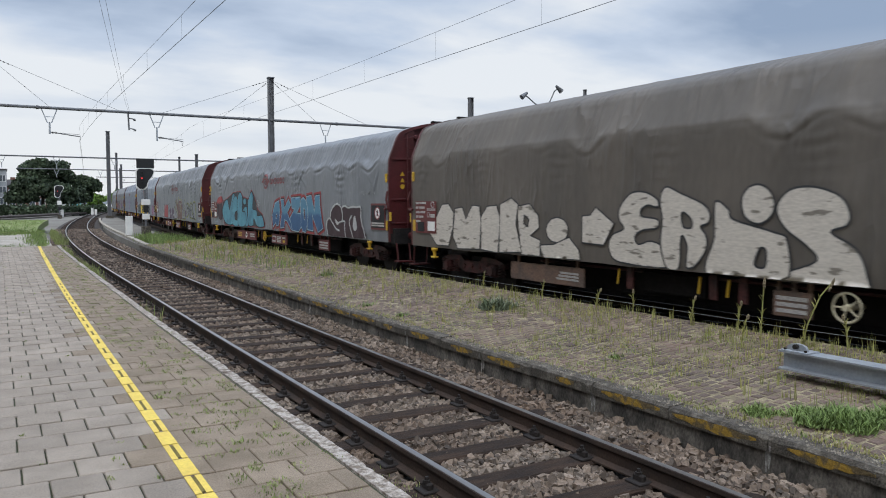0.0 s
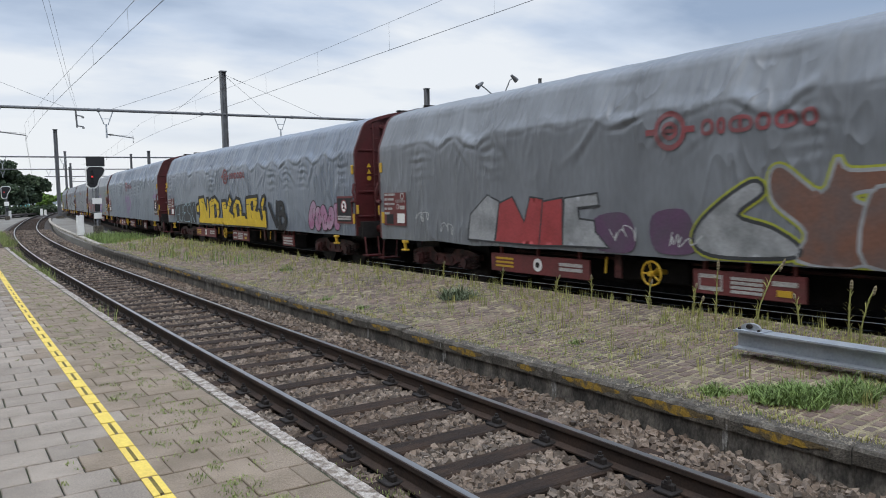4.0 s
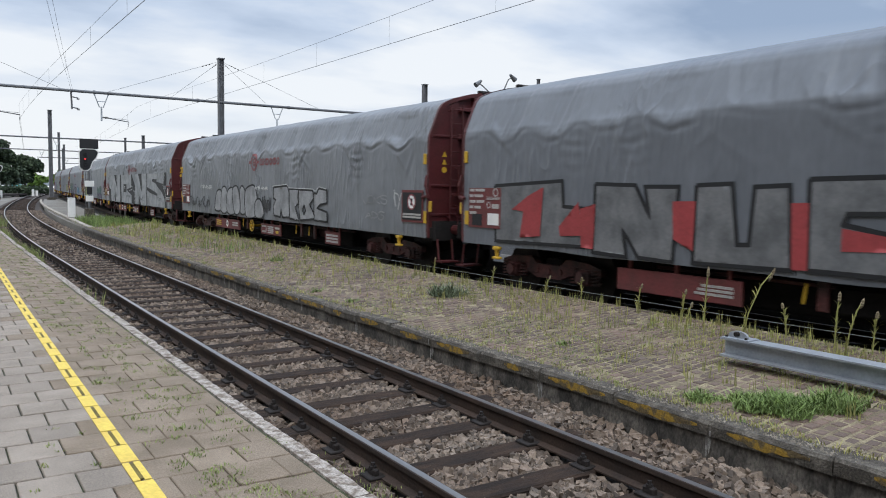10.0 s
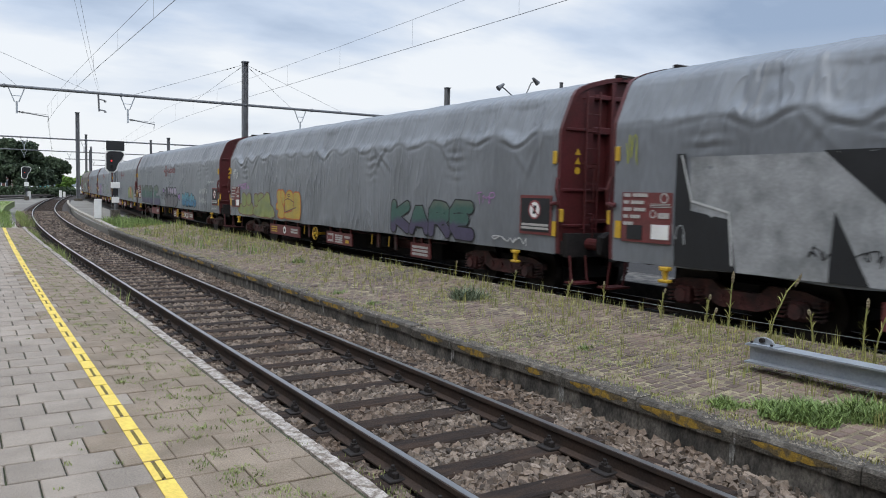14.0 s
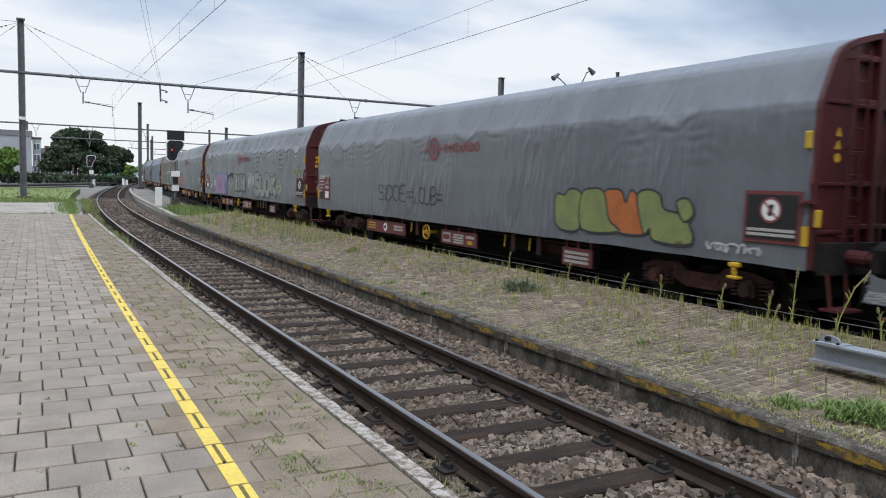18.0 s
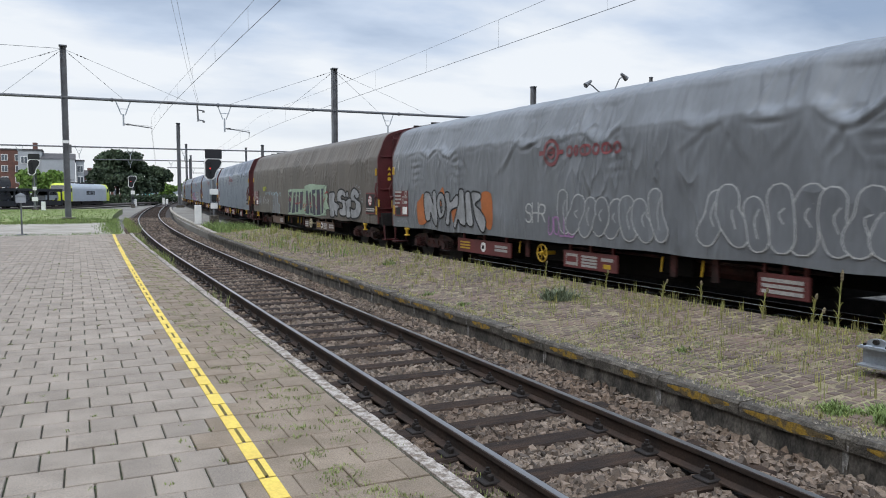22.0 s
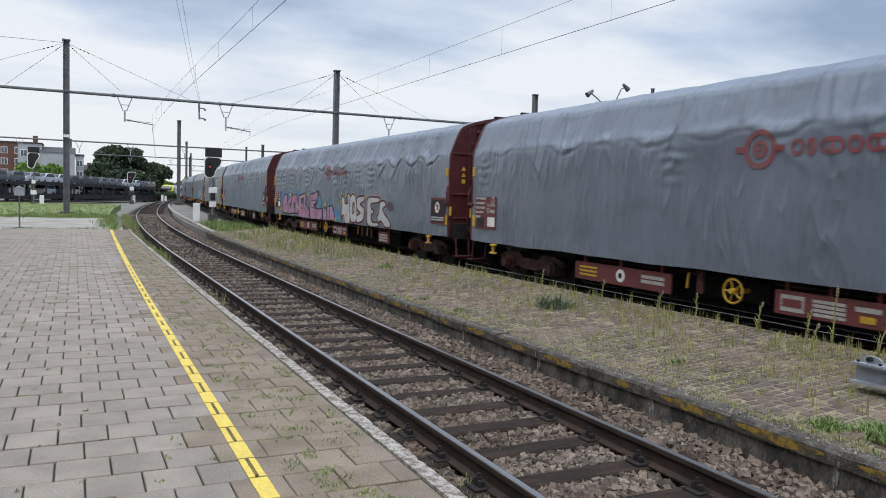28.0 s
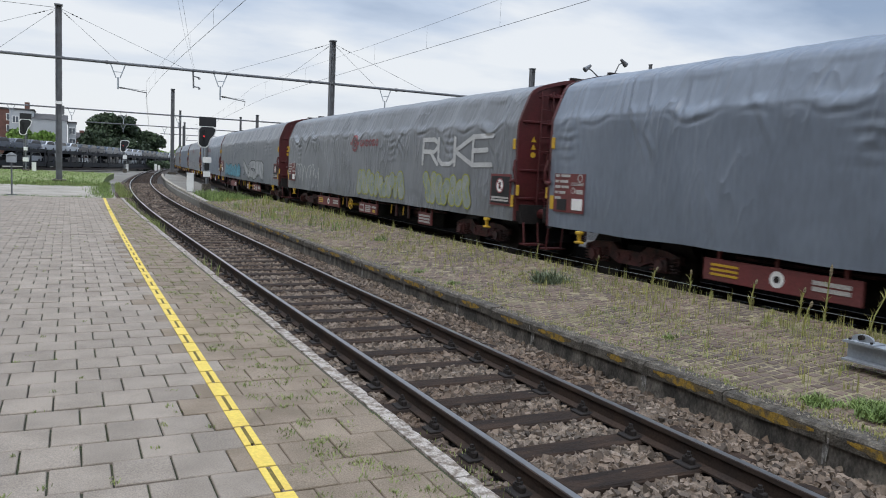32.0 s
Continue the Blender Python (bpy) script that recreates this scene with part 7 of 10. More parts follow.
class Paint:
    """Flat strokes that lie on the cover of one wagon, following its folds."""

    def __init__(self, k):
        self.seed, _, self.amount = SEEDS[STYLE[k]]
        self.v, self.f = [], []

    def at(self, y, z, lift):
        y += SET
        tight = min(1.0, max(0.0, (HALF - abs(y)) / 0.5))
        return (-(1.461 + fold(y, z, self.seed) * tight * self.amount) - lift - 0.004, y, z)

    def stroke(self, pts, w, lift, round_end=True):
        fine = [pts[0]]
        for a, b in zip(pts[:-1], pts[1:]):
            n = max(1, int(math.hypot(b[0] - a[0], b[1] - a[1]) / 0.09))
            fine += [(a[0] + (b[0] - a[0]) * i / n, a[1] + (b[1] - a[1]) * i / n) for i in range(1, n + 1)]
        rows = []
        m = len(fine)
        if m < 3 and math.hypot(fine[0][0] - fine[-1][0], fine[0][1] - fine[-1][1]) < 1e-4:
            fine = [fine[0], (fine[0][0], fine[0][1] + w * 0.3)]
            m = 2
        dirs, wide = [], []

        def way(a, b):
            d = math.hypot(b[0] - a[0], b[1] - a[1]) or 1.0
            return (b[0] - a[0]) / d, (b[1] - a[1]) / d

        for i in range(m):
            d0, d1 = way(fine[max(0, i - 1)], fine[max(1, i)]), way(fine[min(m - 2, i)], fine[min(m - 1, i + 1)])
            d = way((0, 0), (d0[0] + d1[0], d0[1] + d1[1])) if abs(d0[0] + d1[0]) + abs(d0[1] + d1[1]) > 1e-3 else d1
            dirs.append(d)
            wide.append(min(1.5, 1 / max(0.3, d[0] * d1[0] + d[1] * d1[1])))

        def row(p, d, half):
            rows.append([(p[0] - d[1] * half * s, p[1] + d[0] * half * s) for s in (-1, -0.34, 0.34, 1)])

        closed = m > 4 and math.hypot(fine[0][0] - fine[-1][0], fine[0][1] - fine[-1][1]) < 1e-6
        if round_end and not closed:
            for c in (0.95, 0.7, 0.35):
                p, d = fine[0], dirs[0]
                row((p[0] - d[0] * w / 2 * c, p[1] - d[1] * w / 2 * c), d, w / 2 * math.sqrt(1 - c * c))
        for p, d, g in zip(fine, dirs, wide):
            row(p, d, w / 2 * g)
        if round_end and not closed:
            for c in (0.35, 0.7, 0.95):
                p, d = fine[-1], dirs[-1]
                row((p[0] + d[0] * w / 2 * c, p[1] + d[1] * w / 2 * c), d, w / 2 * math.sqrt(1 - c * c))
        n0 = len(self.v)
        for r in rows:
            self.v += [self.at(y, max(0.885, z), lift) for y, z in r]
        for i in range(len(rows) - 1):
            for j in range(3):
                a = n0 + 4 * i + j
                self.f.append((a, a + 1, a + 5, a + 4))

    def fill(self, pts, lift):
        """A filled shape without hollows, in level slices that follow the folds."""
        z0, z1 = max(0.885, min(p[1] for p in pts)), max(p[1] for p in pts)
        n = max(2, int((z1 - z0) / 0.1))
        rows = []
        for i in range(n + 1):
            z = z0 + (z1 - z0) * (i + (0.02 if i == 0 else -0.02 if i == n else 0)) / n
            cut = []
            for a, b in zip(pts, pts[1:] + pts[:1]):
                if (a[1] - z) * (b[1] - z) <= 0 and a[1] != b[1]:
                    cut.append(a[0] + (b[0] - a[0]) * (z - a[1]) / (b[1] - a[1]))
            rows.append((z, min(cut), max(cut)))
        m = max(2, int((max(r[2] for r in rows) - min(r[1] for r in rows)) / 0.12))
        n0 = len(self.v)
        for z, y0, y1 in rows:
            self.v += [self.at(y0 + (y1 - y0) * j / m, z, lift) for j in range(m + 1)]
        for i in range(n):
            for j in range(m):
                q = n0 + i * (m + 1) + j
                self.f.append((q, q + 1, q + m + 2, q + m + 1))

    def area(self, loops, lift):
        """A filled shape of any outline, with holes, in small triangles that follow the folds."""
        pts, edges = [], []
        for l in loops:
            n0 = len(pts)
            for a, b in zip(l, l[1:] + l[:1]):
                n = max(1, int(math.hypot(b[0] - a[0], b[1] - a[1]) / 0.10))
                pts += [(a[0] + (b[0] - a[0]) * i / n, a[1] + (b[1] - a[1]) * i / n) for i in range(n)]
            m = len(pts) - n0
            edges += [(n0 + j, n0 + (j + 1) % m) for j in range(m)]

        def inside(y, z):
            odd = False
            for l in loops:
                for a, b in zip(l, l[1:] + l[:1]):
                    if (a[1] > z) != (b[1] > z) and y < a[0] + (b[0] - a[0]) * (z - a[1]) / (b[1] - a[1]):
                        odd = not odd
            return odd

        ys, zs = [q[0] for q in loops[0]], [q[1] for q in loops[0]]
        for i in range(1, int((max(ys) - min(ys)) / 0.09) + 1):
            for j in range(1, int((max(zs) - min(zs)) / 0.08) + 1):
                y, z = min(ys) + 0.09 * i, min(zs) + 0.08 * j
                if inside(y, z):
                    pts.append((y, z))
        made = delaunay_2d_cdt([Vector(q) for q in pts], edges, [], 0, 1e-5)
        n0 = len(self.v)
        self.v += [self.at(q.x, max(0.885, q.y), lift) for q in made[0]]
        for f in made[2]:
            c = [made[0][i] for i in f]
            if inside(sum(q.x for q in c) / len(c), sum(q.y for q in c) / len(c)):
                self.f.append(tuple(n0 + i for i in reversed(f)))

    def done(self, name, material, parent, label=""):
        return raw(name, self.v, self.f, material, parent, label, smooth=True) if self.v else None


def place(rng, text, yl, yr, z0, z1, pad, jitter):
    """The strokes of each letter, laid out between two places along the wagon."""
    wide = {"I": 0.42, "1": 0.6, ".": 0.3, "!": 0.3, "M": 1.2, "W": 1.2, " ": 0.5, "J": 0.8}
    total = sum(wide.get(c, 1.0) for c in text)
    out, pos = [], 0.0
    for c in text:
        wd = wide.get(c, 1.0)
        a = yl + (yr - yl) * pos / total
        b = yl + (yr - yl) * (pos + wd) / total
        pos += wd
        if c == " ":
            continue
        s = math.copysign(1, yr - yl)
        a, b = a + s * pad * 0.7, b - s * pad * 0.7
        h0, h1 = z0 + pad + jitter * rng.uniform(0, 0.5), z1 - pad - jitter * rng.uniform(0, 1.0)
        lean = rng.uniform(-1, 1) * jitter * 0.6
        strokes = []
        for line in LETTER[c].split("|"):
            pts = []
            for q in line.split():
                u, v = int(q[0]) / 4, int(q[1]) / 6
                pts.append((a + (b - a) * u + lean * (v - 0.5) + rng.uniform(-1, 1) * jitter * 0.25, h0 + (h1 - h0) * v + rng.uniform(-1, 1) * jitter * 0.25))
            strokes.append(pts)
        out.append(strokes)
    return out


def ends(pts, by):
    """The same line, a little longer at both ends."""
    def further(a, b):
        d = math.hypot(b[0] - a[0], b[1] - a[1]) or 1.0
        return b[0] + (b[0] - a[0]) / d * by, b[1] + (b[1] - a[1]) / d * by
    return [further(pts[1], pts[0])] + pts[1:-1] + [further(pts[-2], pts[-1])]


def piece(k, text, yl, yr, z0, z1, fill, line=None, w=0.25, edge=0.035, label="", jitter=0.08, soft=1, seed=0, shine=None, halo=None):
    """Fat sprayed letters with an outline, each letter a part of its own."""
    rng = random.Random(f"{k} {text} {seed}")
    for i, strokes in enumerate(place(rng, text, yl, yr, z0, z1, w * 0.5 + edge, jitter)):
        a, b, c, h = Paint(k), Paint(k), Paint(k), Paint(k)
        low = 0.008 + 0.0024 * (i % 4)
        for j, pts in enumerate(strokes):
            if soft and math.hypot(pts[0][0] - pts[-1][0], pts[0][1] - pts[-1][1]) < 0.3 * jitter + 0.02 and len(pts) > 3:
                pts = pts[:-1] + [pts[0]]
            pts = smooth_line(pts, soft)
            if halo:
                h.stroke(pts, w + 2 * edge + 0.10, 0.005 + 0.0002 * j, soft > 0)
            if line:
                a.stroke(ends(pts, edge) if not soft else pts, w + 2 * edge, low + 0.0002 * j, soft > 0)
            b.stroke(pts, w, low + 0.0012 + 0.0002 * j, soft > 0)
            if shine:
                c.stroke([(y + 0.05, z + w * 0.22) for y, z in pts[:max(2, len(pts) // 3)]], 0.03, low + 0.0022)
        ob = b.done("graffiti_letter", S[fill], WAGONS[k], label or "sprayed letter on the cover")
        for p, nm, m in ((a, "letter_outline", line), (c, "letter_highlight", shine), (h, "letter_halo", halo)):
            p.done(nm, S[m] if m else None, ob)


def tag_line(k, text, yl, yr, z0, z1, ink, w=0.03, label="", jitter=0.05, seed=0, soft=1):
    """Thin written letters."""
    rng = random.Random(f"{k} {text} {seed} tag")
    for i, strokes in enumerate(place(rng, text, yl, yr, z0, z1, 0.02, jitter)):
        p = Paint(k)
        for j, pts in enumerate(strokes):
            p.stroke(smooth_line(pts, soft), w, 0.010 + 0.0002 * (j + i % 3))
        p.done("tag_letter", S[ink], WAGONS[k], label or "thin sprayed letter on the cover")


def scribble(k, yl, yr, z0, z1, ink, n=5, w=0.03, label="", seed=0):
    """A tag that nobody can read: one looping line."""
    rng = random.Random(f"{k} {yl} {z0} {seed}")
    p = Paint(k)
    pts = []
    for i in range(n):
        y0 = yl + (yr - yl) * (i + 0.1) / n
        y1 = yl + (yr - yl) * (i + 1.1) / n
        pts += [(y0 + (y1 - y0) * rng.random(), z0 + (z1 - z0) * (0.5 + 0.5 * (-1) ** q * rng.uniform(0.4, 1))) for q in range(rng.randint(3, 5))]
    p.stroke(smooth_line(pts, 2), w, 0.0125)
    return p.done("graffiti_tag", S[ink], WAGONS[k], label or "unreadable thin sprayed tag on the cover")


def blobs(k, yl, yr, z0, z1, n, fill, line="black", edge=0.035, label="", lean=0.0, seed=0, top=None):
    """Letters that nobody can read: plain tall bars with round ends that overlap."""
    rng = random.Random(f"{k} {yl} {n} {seed}")
    if n > 2:
        n = max(n, round(abs(yl - yr) / (0.36 * (z1 - z0) + 0.06)))
    step = (yr - yl) / n
    for i in range(n):
        a, b = Paint(k), Paint(k)
        w = abs(step) * rng.uniform(0.8, 1.15)
        y0 = yl + step * (i + 0.5)
        zt = z1 - w / 2 - edge - (z1 - z0) * rng.uniform(0, 0.24)
        zb = z0 + w * 0.45 + edge + (z1 - z0) * rng.uniform(0, 0.06)
        zb = min(zb, zt - 0.05)
        dy = rng.uniform(-0.35, 0.35) * w + lean
        pts = smooth_line([(y0 - dy, zb), (y0 + rng.uniform(-0.3, 0.3) * w, (zb + zt) / 2), (y0 + dy, zt)], 1)
        low = 0.008 + 0.0024 * (i % 4)
        a.stroke(pts, w + 2 * edge, low)
        b.stroke(pts, w, low + 0.0012)
        a.stroke(smooth_line([(y0 - w * 0.12, zb + (zt - zb) * rng.uniform(0.0, 0.4)), (y0 + w * 0.12, zb + (zt - zb) * 0.6), (y0 - w * 0.15, zb + (zt - zb) * rng.uniform(0.7, 1.1))], 1), edge * 0.9, low + 0.0022)
        ob = b.done("graffiti_bar", S[fill], WAGONS[k], label or "unreadable rounded sprayed letter on the cover")
        a.done("bar_outline", S[line], ob)


def rounded(l):
    """A curve through the points of a closed loop."""
    out = []
    for i in range(len(l)):
        a, b, c, d = l[i - 1], l[i], l[(i + 1) % len(l)], l[(i + 2) % len(l)]
        for u in (0.0, 0.25, 0.5, 0.75):
            out.append(tuple(0.5 * (2 * b[j] + (c[j] - a[j]) * u + (2 * a[j] - 5 * b[j] + 4 * c[j] - d[j]) * u * u + (3 * b[j] - a[j] - 3 * c[j] + d[j]) * u ** 3) for j in (0, 1)))
    return out


def shape(k, loops, fill, line, edge, label, soft=1, turn=0, halo=None, glow=None, lift=None):
    """One sprayed letter drawn by its edge: the first loop is its outline, the others are holes."""
    low = 0.008 + 0.0024 * (turn % 4) if lift is None else lift
    loops = [rounded(l) if soft else l for l in loops]
    p = Paint(k)
    p.area(loops, low + 0.0012)
    ob = p.done("graffiti_letter", S[fill], WAGONS[k], label)
    for name, ink, w, h in (("letter_outline", line, 2 * edge, low + 0.0020), ("letter_halo", halo, 2 * edge + 0.06, 0.0062), ("letter_glow", glow, 2 * edge + 0.19, 0.0042)):
        if ink:
            q = Paint(k)
            for i, l in enumerate(loops):
                q.stroke(l + [l[0]], w, h + 0.0001 * i)
            q.done(name, S[ink], ob)


def drawn(k, lines, ink, w, label, soft=1):
    """Single sprayed strokes."""
    p = Paint(k)
    for i, l in enumerate(lines):
        p.stroke(smooth_line(l, soft), w, 0.0215 + 0.0001 * i)
    p.done("graffiti_strokes", S[ink], WAGONS[k], label)


def logo(k, y=0.72, z=2.63):
    """The owner's printed sign, as plain shapes: a ring with a bar through it and a row of rounded bars."""
    p = Paint(k)
    ringline = [(y + 0.235 * math.cos(a), z + 0.235 * math.sin(a)) for a in [2 * math.pi * i / 24 for i in range(25)]]
    p.stroke(ringline, 0.075, 0.006)
    small = [(y + 0.10 * math.cos(a), z + 0.10 * math.sin(a)) for a in [2 * math.pi * i / 14 for i in range(15)]]
    p.stroke(small, 0.06, 0.0064)
    p.stroke([(y + 0.42, z), (y + 0.24, z)], 0.085, 0.0068, False)
    p.stroke([(y - 0.24, z), (y - 0.42, z)], 0.085, 0.0068, False)
    p.stroke([(y + 0.1, z), (y - 0.1, z)], 0.05, 0.0068, False)
    sign = p.done("printed_sign", M["logo_red"], WAGONS[k], "faded red printed sign of a ring and bars")
    pos = y - 0.52
    for wd in (0.20, 0.13, 0.34, 0.20, 0.30, 0.20):
        q = Paint(k)
        z0, z1 = z - 0.085, z + 0.085
        bar = [(pos - 0.02, z0), (pos - 0.02, z1), (pos - wd + 0.02, z1), (pos - wd + 0.02, z0), (pos - 0.02, z0)]
        q.stroke(smooth_line(bar, 2), 0.05, 0.006)
        if wd > 0.25:
            q.stroke([(pos - wd / 2, z0 + 0.02), (pos - wd / 2, z1 - 0.02)], 0.05, 0.0062, False)
        q.done("printed_bar", M["logo_red"], sign)
        pos -= wd + 0.05


for k in (0, 1, 2, 3, 4, 5, 6, 8, 9, 10, 11, 13, 14, 15, 16, 17, 19, 20, 22):
    logo(k)


def paint_front():
    """Wagons that pass in the first third."""
    shape(-1, ([(2.08, 1.79), (1.85, 2), (1.55, 2.02), (1.29, 1.91), (1.28, 1.79), (1.48, 1.82), (1.62, 1.75), (1.59, 1.65), (1.28, 1.61), (1.28, 1.48), (1.58, 1.44), (1.74, 1.34), (1.67, 1.22), (1.4, 1.28), (1.12, 1.17), (1.11, 0.9), (1.94, 0.91), (2.24, 0.98), (2.33, 1.18), (2.24, 1.35), (1.99, 1.45), (2.1, 1.6)],), "cream", 'haze', 0.014, "flaking cream rounded letter on brown cover", 1, 0)
    shape(-1, ([(1.23, 1.9), (1.12, 2.09), (0.83, 1.99), (0.43, 1.84), (0.3, 1.69), (0.34, 1.57), (0.46, 1.52), (0.36, 1.39), (0.36, 1.2), (0.55, 0.97), (0.71, 0.94), (0.7, 1.24), (0.81, 1.37), (0.85, 0.92), (1.07, 0.89), (1.21, 1.23), (1.18, 1.61)], [(0.8, 1.72), (0.63, 1.62), (0.63, 1.5), (0.78, 1.52)],), "cream", 'haze', 0.014, "flaking cream rounded letter on brown cover", 1, 1)
    shape(-1, ([(-0.71, 1.83), (-0.68, 1.71), (-0.59, 1.62), (-0.47, 1.58), (-0.35, 1.61), (-0.25, 1.7), (-0.21, 1.84), (-0.24, 1.97), (-0.33, 2.06), (-0.46, 2.09), (-0.58, 2.05), (-0.67, 1.96)],), "cream", 'haze', 0.014, "flaking cream rounded letter on brown cover", 1, 2)
    shape(-1, ([(0.21, 1.88), (-0.01, 1.76), (-0.09, 1.63), (-0.71, 1.48), (-0.91, 1.37), (-0.86, 0.83), (0.18, 0.8), (0.37, 0.97), (0.23, 1.33), (0.22, 1.54)], [(-0.51, 1.26), (-0.6, 1.24), (-0.59, 1.03), (-0.43, 1.05)],), "cream", 'haze', 0.014, "flaking cream rounded letter on brown cover", 1, 3)
    shape(-1, ([(-0.76, 1.86), (-0.94, 2.02), (-1.26, 2.04), (-1.59, 1.92), (-1.71, 1.71), (-1.66, 1.58), (-1.48, 1.5), (-1.79, 1.32), (-1.93, 1.03), (-1.89, 0.82), (-0.97, 0.81), (-0.89, 0.97), (-1.3, 1.15), (-1.16, 1.33), (-0.89, 1.51), (-0.75, 1.7)],), "cream", 'haze', 0.014, "flaking cream rounded letter on brown cover", 1, 4)
    shape(-1, ([(8.38, 1.4), (8.02, 1.49), (7.69, 1.84), (7.41, 1.85), (7.19, 1.66), (7.22, 1.33), (7.41, 0.93), (7.94, 0.93), (8.22, 1.15)],), "cream", 'haze', 0.012, "flaking cream letter that cannot be read", 0, 0)
    shape(-1, ([(7.13, 1.75), (6.83, 1.78), (6.69, 1.53), (6.44, 1.82), (6.16, 1.8), (6.1, 1.45), (6.16, 0.92), (7.01, 0.89), (7.22, 1.15)],), "cream", 'haze', 0.012, "flaking cream letter that cannot be read", 0, 1)
    shape(-1, ([(6.1, 1.58), (5.87, 1.8), (5.54, 1.82), (5.41, 1.55), (5.49, 0.88), (6.09, 0.92)],), "cream", 'haze', 0.012, "flaking cream letter that cannot be read", 0, 2)
    shape(-1, ([(5.42, 1.84), (5.04, 1.96), (4.81, 1.84), (4.89, 1.47), (4.69, 0.94), (5.44, 0.89)],), "cream", 'haze', 0.012, "flaking cream letter that cannot be read", 0, 3)
    shape(-1, ([(4.87, 1.8), (4.46, 1.85), (4.2, 1.64), (4.17, 1.41), (4.43, 1.26), (4.14, 1.19), (4.14, 0.89), (4.72, 0.89)], [(4.63, 1.64), (4.48, 1.56), (4.51, 1.42), (4.65, 1.48)],), "cream", 'haze', 0.012, "flaking cream letter that cannot be read", 0, 4)
    shape(-1, ([(3.34, 1.39), (3.38, 1.28), (3.49, 1.19), (3.64, 1.16), (3.8, 1.18), (3.92, 1.26), (3.97, 1.38), (3.92, 1.49), (3.81, 1.58), (3.65, 1.61), (3.49, 1.58), (3.38, 1.5)],), "cream", 'haze', 0.012, "flaking cream letter that cannot be read", 0, 5)
    shape(-1, ([(4.14, 1.1), (3.73, 1.13), (3.32, 1.27), (3.06, 1.07), (3.02, 0.89), (4.03, 0.87)],), "cream", 'haze', 0.012, "flaking cream letter that cannot be read", 0, 6)
    shape(-1, ([(2.98, 1.64), (2.77, 1.66), (2.64, 1.79), (2.2, 1.53), (2.44, 1.17), (2.98, 1.19)],), "cream", 'haze', 0.012, "flaking cream letter that cannot be read", 0, 7)
    shape(0, ([(6.84, 1.92), (6.12, 2.05), (5.29, 2.27), (4.11, 2.33), (3.67, 2.1), (2.99, 2.02), (2.53, 2.35), (2.23, 2.16), (1.73, 1.6), (1.15, 1.43), (0.85, 1.1), (0.93, 0.94), (2.95, 0.93), (6.69, 0.9), (7.1, 1.46)],), "haze", 'red', 0.016, "dark ground between the turquoise letters", 0, 0, lift=0.004)
    shape(0, ([(6.58, 1.89), (6.12, 1.98), (5.78, 1.57), (5.29, 2.21), (4.91, 2.1), (5.05, 1.47), (5.36, 0.96), (6.48, 1), (7, 1.46)],), "teal", 'black', 0.018, "turquoise letter with a dark outline on grey cover", 1, 0)
    shape(0, ([(5.32, 1.91), (4.78, 2.14), (4.4, 1.91), (4.27, 1.51), (4.46, 0.93), (5.3, 0.96), (5.41, 1.49)], [(4.96, 1.43), (4.61, 1.5), (4.69, 1.17), (4.96, 1.2)],), "teal", 'black', 0.018, "turquoise letter with a dark outline on grey cover", 1, 1)
    shape(0, ([(4.42, 2.13), (4.07, 2.27), (3.79, 2.06), (3.82, 1.53), (3.4, 1.48), (3.36, 0.98), (4.42, 0.94), (4.52, 1.6)],), "teal", 'black', 0.018, "turquoise letter with a dark outline on grey cover", 1, 2)
    shape(0, ([(3.27, 1.91), (3.32, 1.81), (3.46, 1.77), (3.59, 1.81), (3.65, 1.91), (3.59, 2), (3.46, 2.04), (3.32, 2)],), "teal", 'black', 0.018, "turquoise letter with a dark outline on grey cover", 1, 3)
    shape(0, ([(3.67, 1.6), (3.23, 1.7), (3.1, 1.34), (2.99, 0.98), (3.67, 0.93), (3.75, 1.32)],), "teal", 'black', 0.018, "turquoise letter with a dark outline on grey cover", 1, 4)
    shape(0, ([(2.99, 1.94), (2.53, 2.29), (2.31, 2.09), (2.42, 1.65), (1.92, 1.57), (1.76, 1.37), (1.22, 1.39), (0.95, 1.1), (1.02, 0.97), (1.79, 0.97), (2.25, 1.25), (2.39, 0.99), (2.95, 1), (3.04, 1.53)],), "teal", 'black', 0.018, "turquoise letter with a dark outline on grey cover", 1, 5)
    shape(0, ([(7.82, 1.8), (7.05, 1.85), (7.05, 1.17), (7.71, 1.19)],), "plum", None, 0.03, "dark sprayed figure beside the letters", 1, 0)
    shape(0, ([(7.99, 1.85), (7.71, 2.08), (7.1, 2.14), (6.97, 1.85)],), "red", None, 0.03, "red cap of the sprayed figure", 1, 0)
    shape(0, ([(-0.03, 1.41), (-0.4, 1.85), (-0.82, 1.94), (-0.9, 1.58), (-0.79, 1.09), (-0.53, 1.05), (-0.48, 1.17), (-0.25, 1.08), (-0.1, 0.98)], [(-0.5, 1.44), (-0.6, 1.48), (-0.58, 1.32), (-0.46, 1.32)],), "blue", 'sky', 0.014, "two-tone blue letter with a pale edge", 0, 0, halo='black', glow='red')
    shape(0, ([(-1.03, 1.97), (-1.33, 1.98), (-1.41, 1.68), (-1.8, 1.98), (-2.06, 1.79), (-1.69, 1.54), (-1.97, 1.27), (-2.31, 1.1), (-2.1, 0.94), (-1.66, 1.25), (-1.42, 1.28), (-1.38, 1.02), (-0.91, 0.98), (-1.17, 1.53)],), "blue", 'sky', 0.014, "two-tone blue letter with a pale edge", 0, 1, halo='black', glow='red')
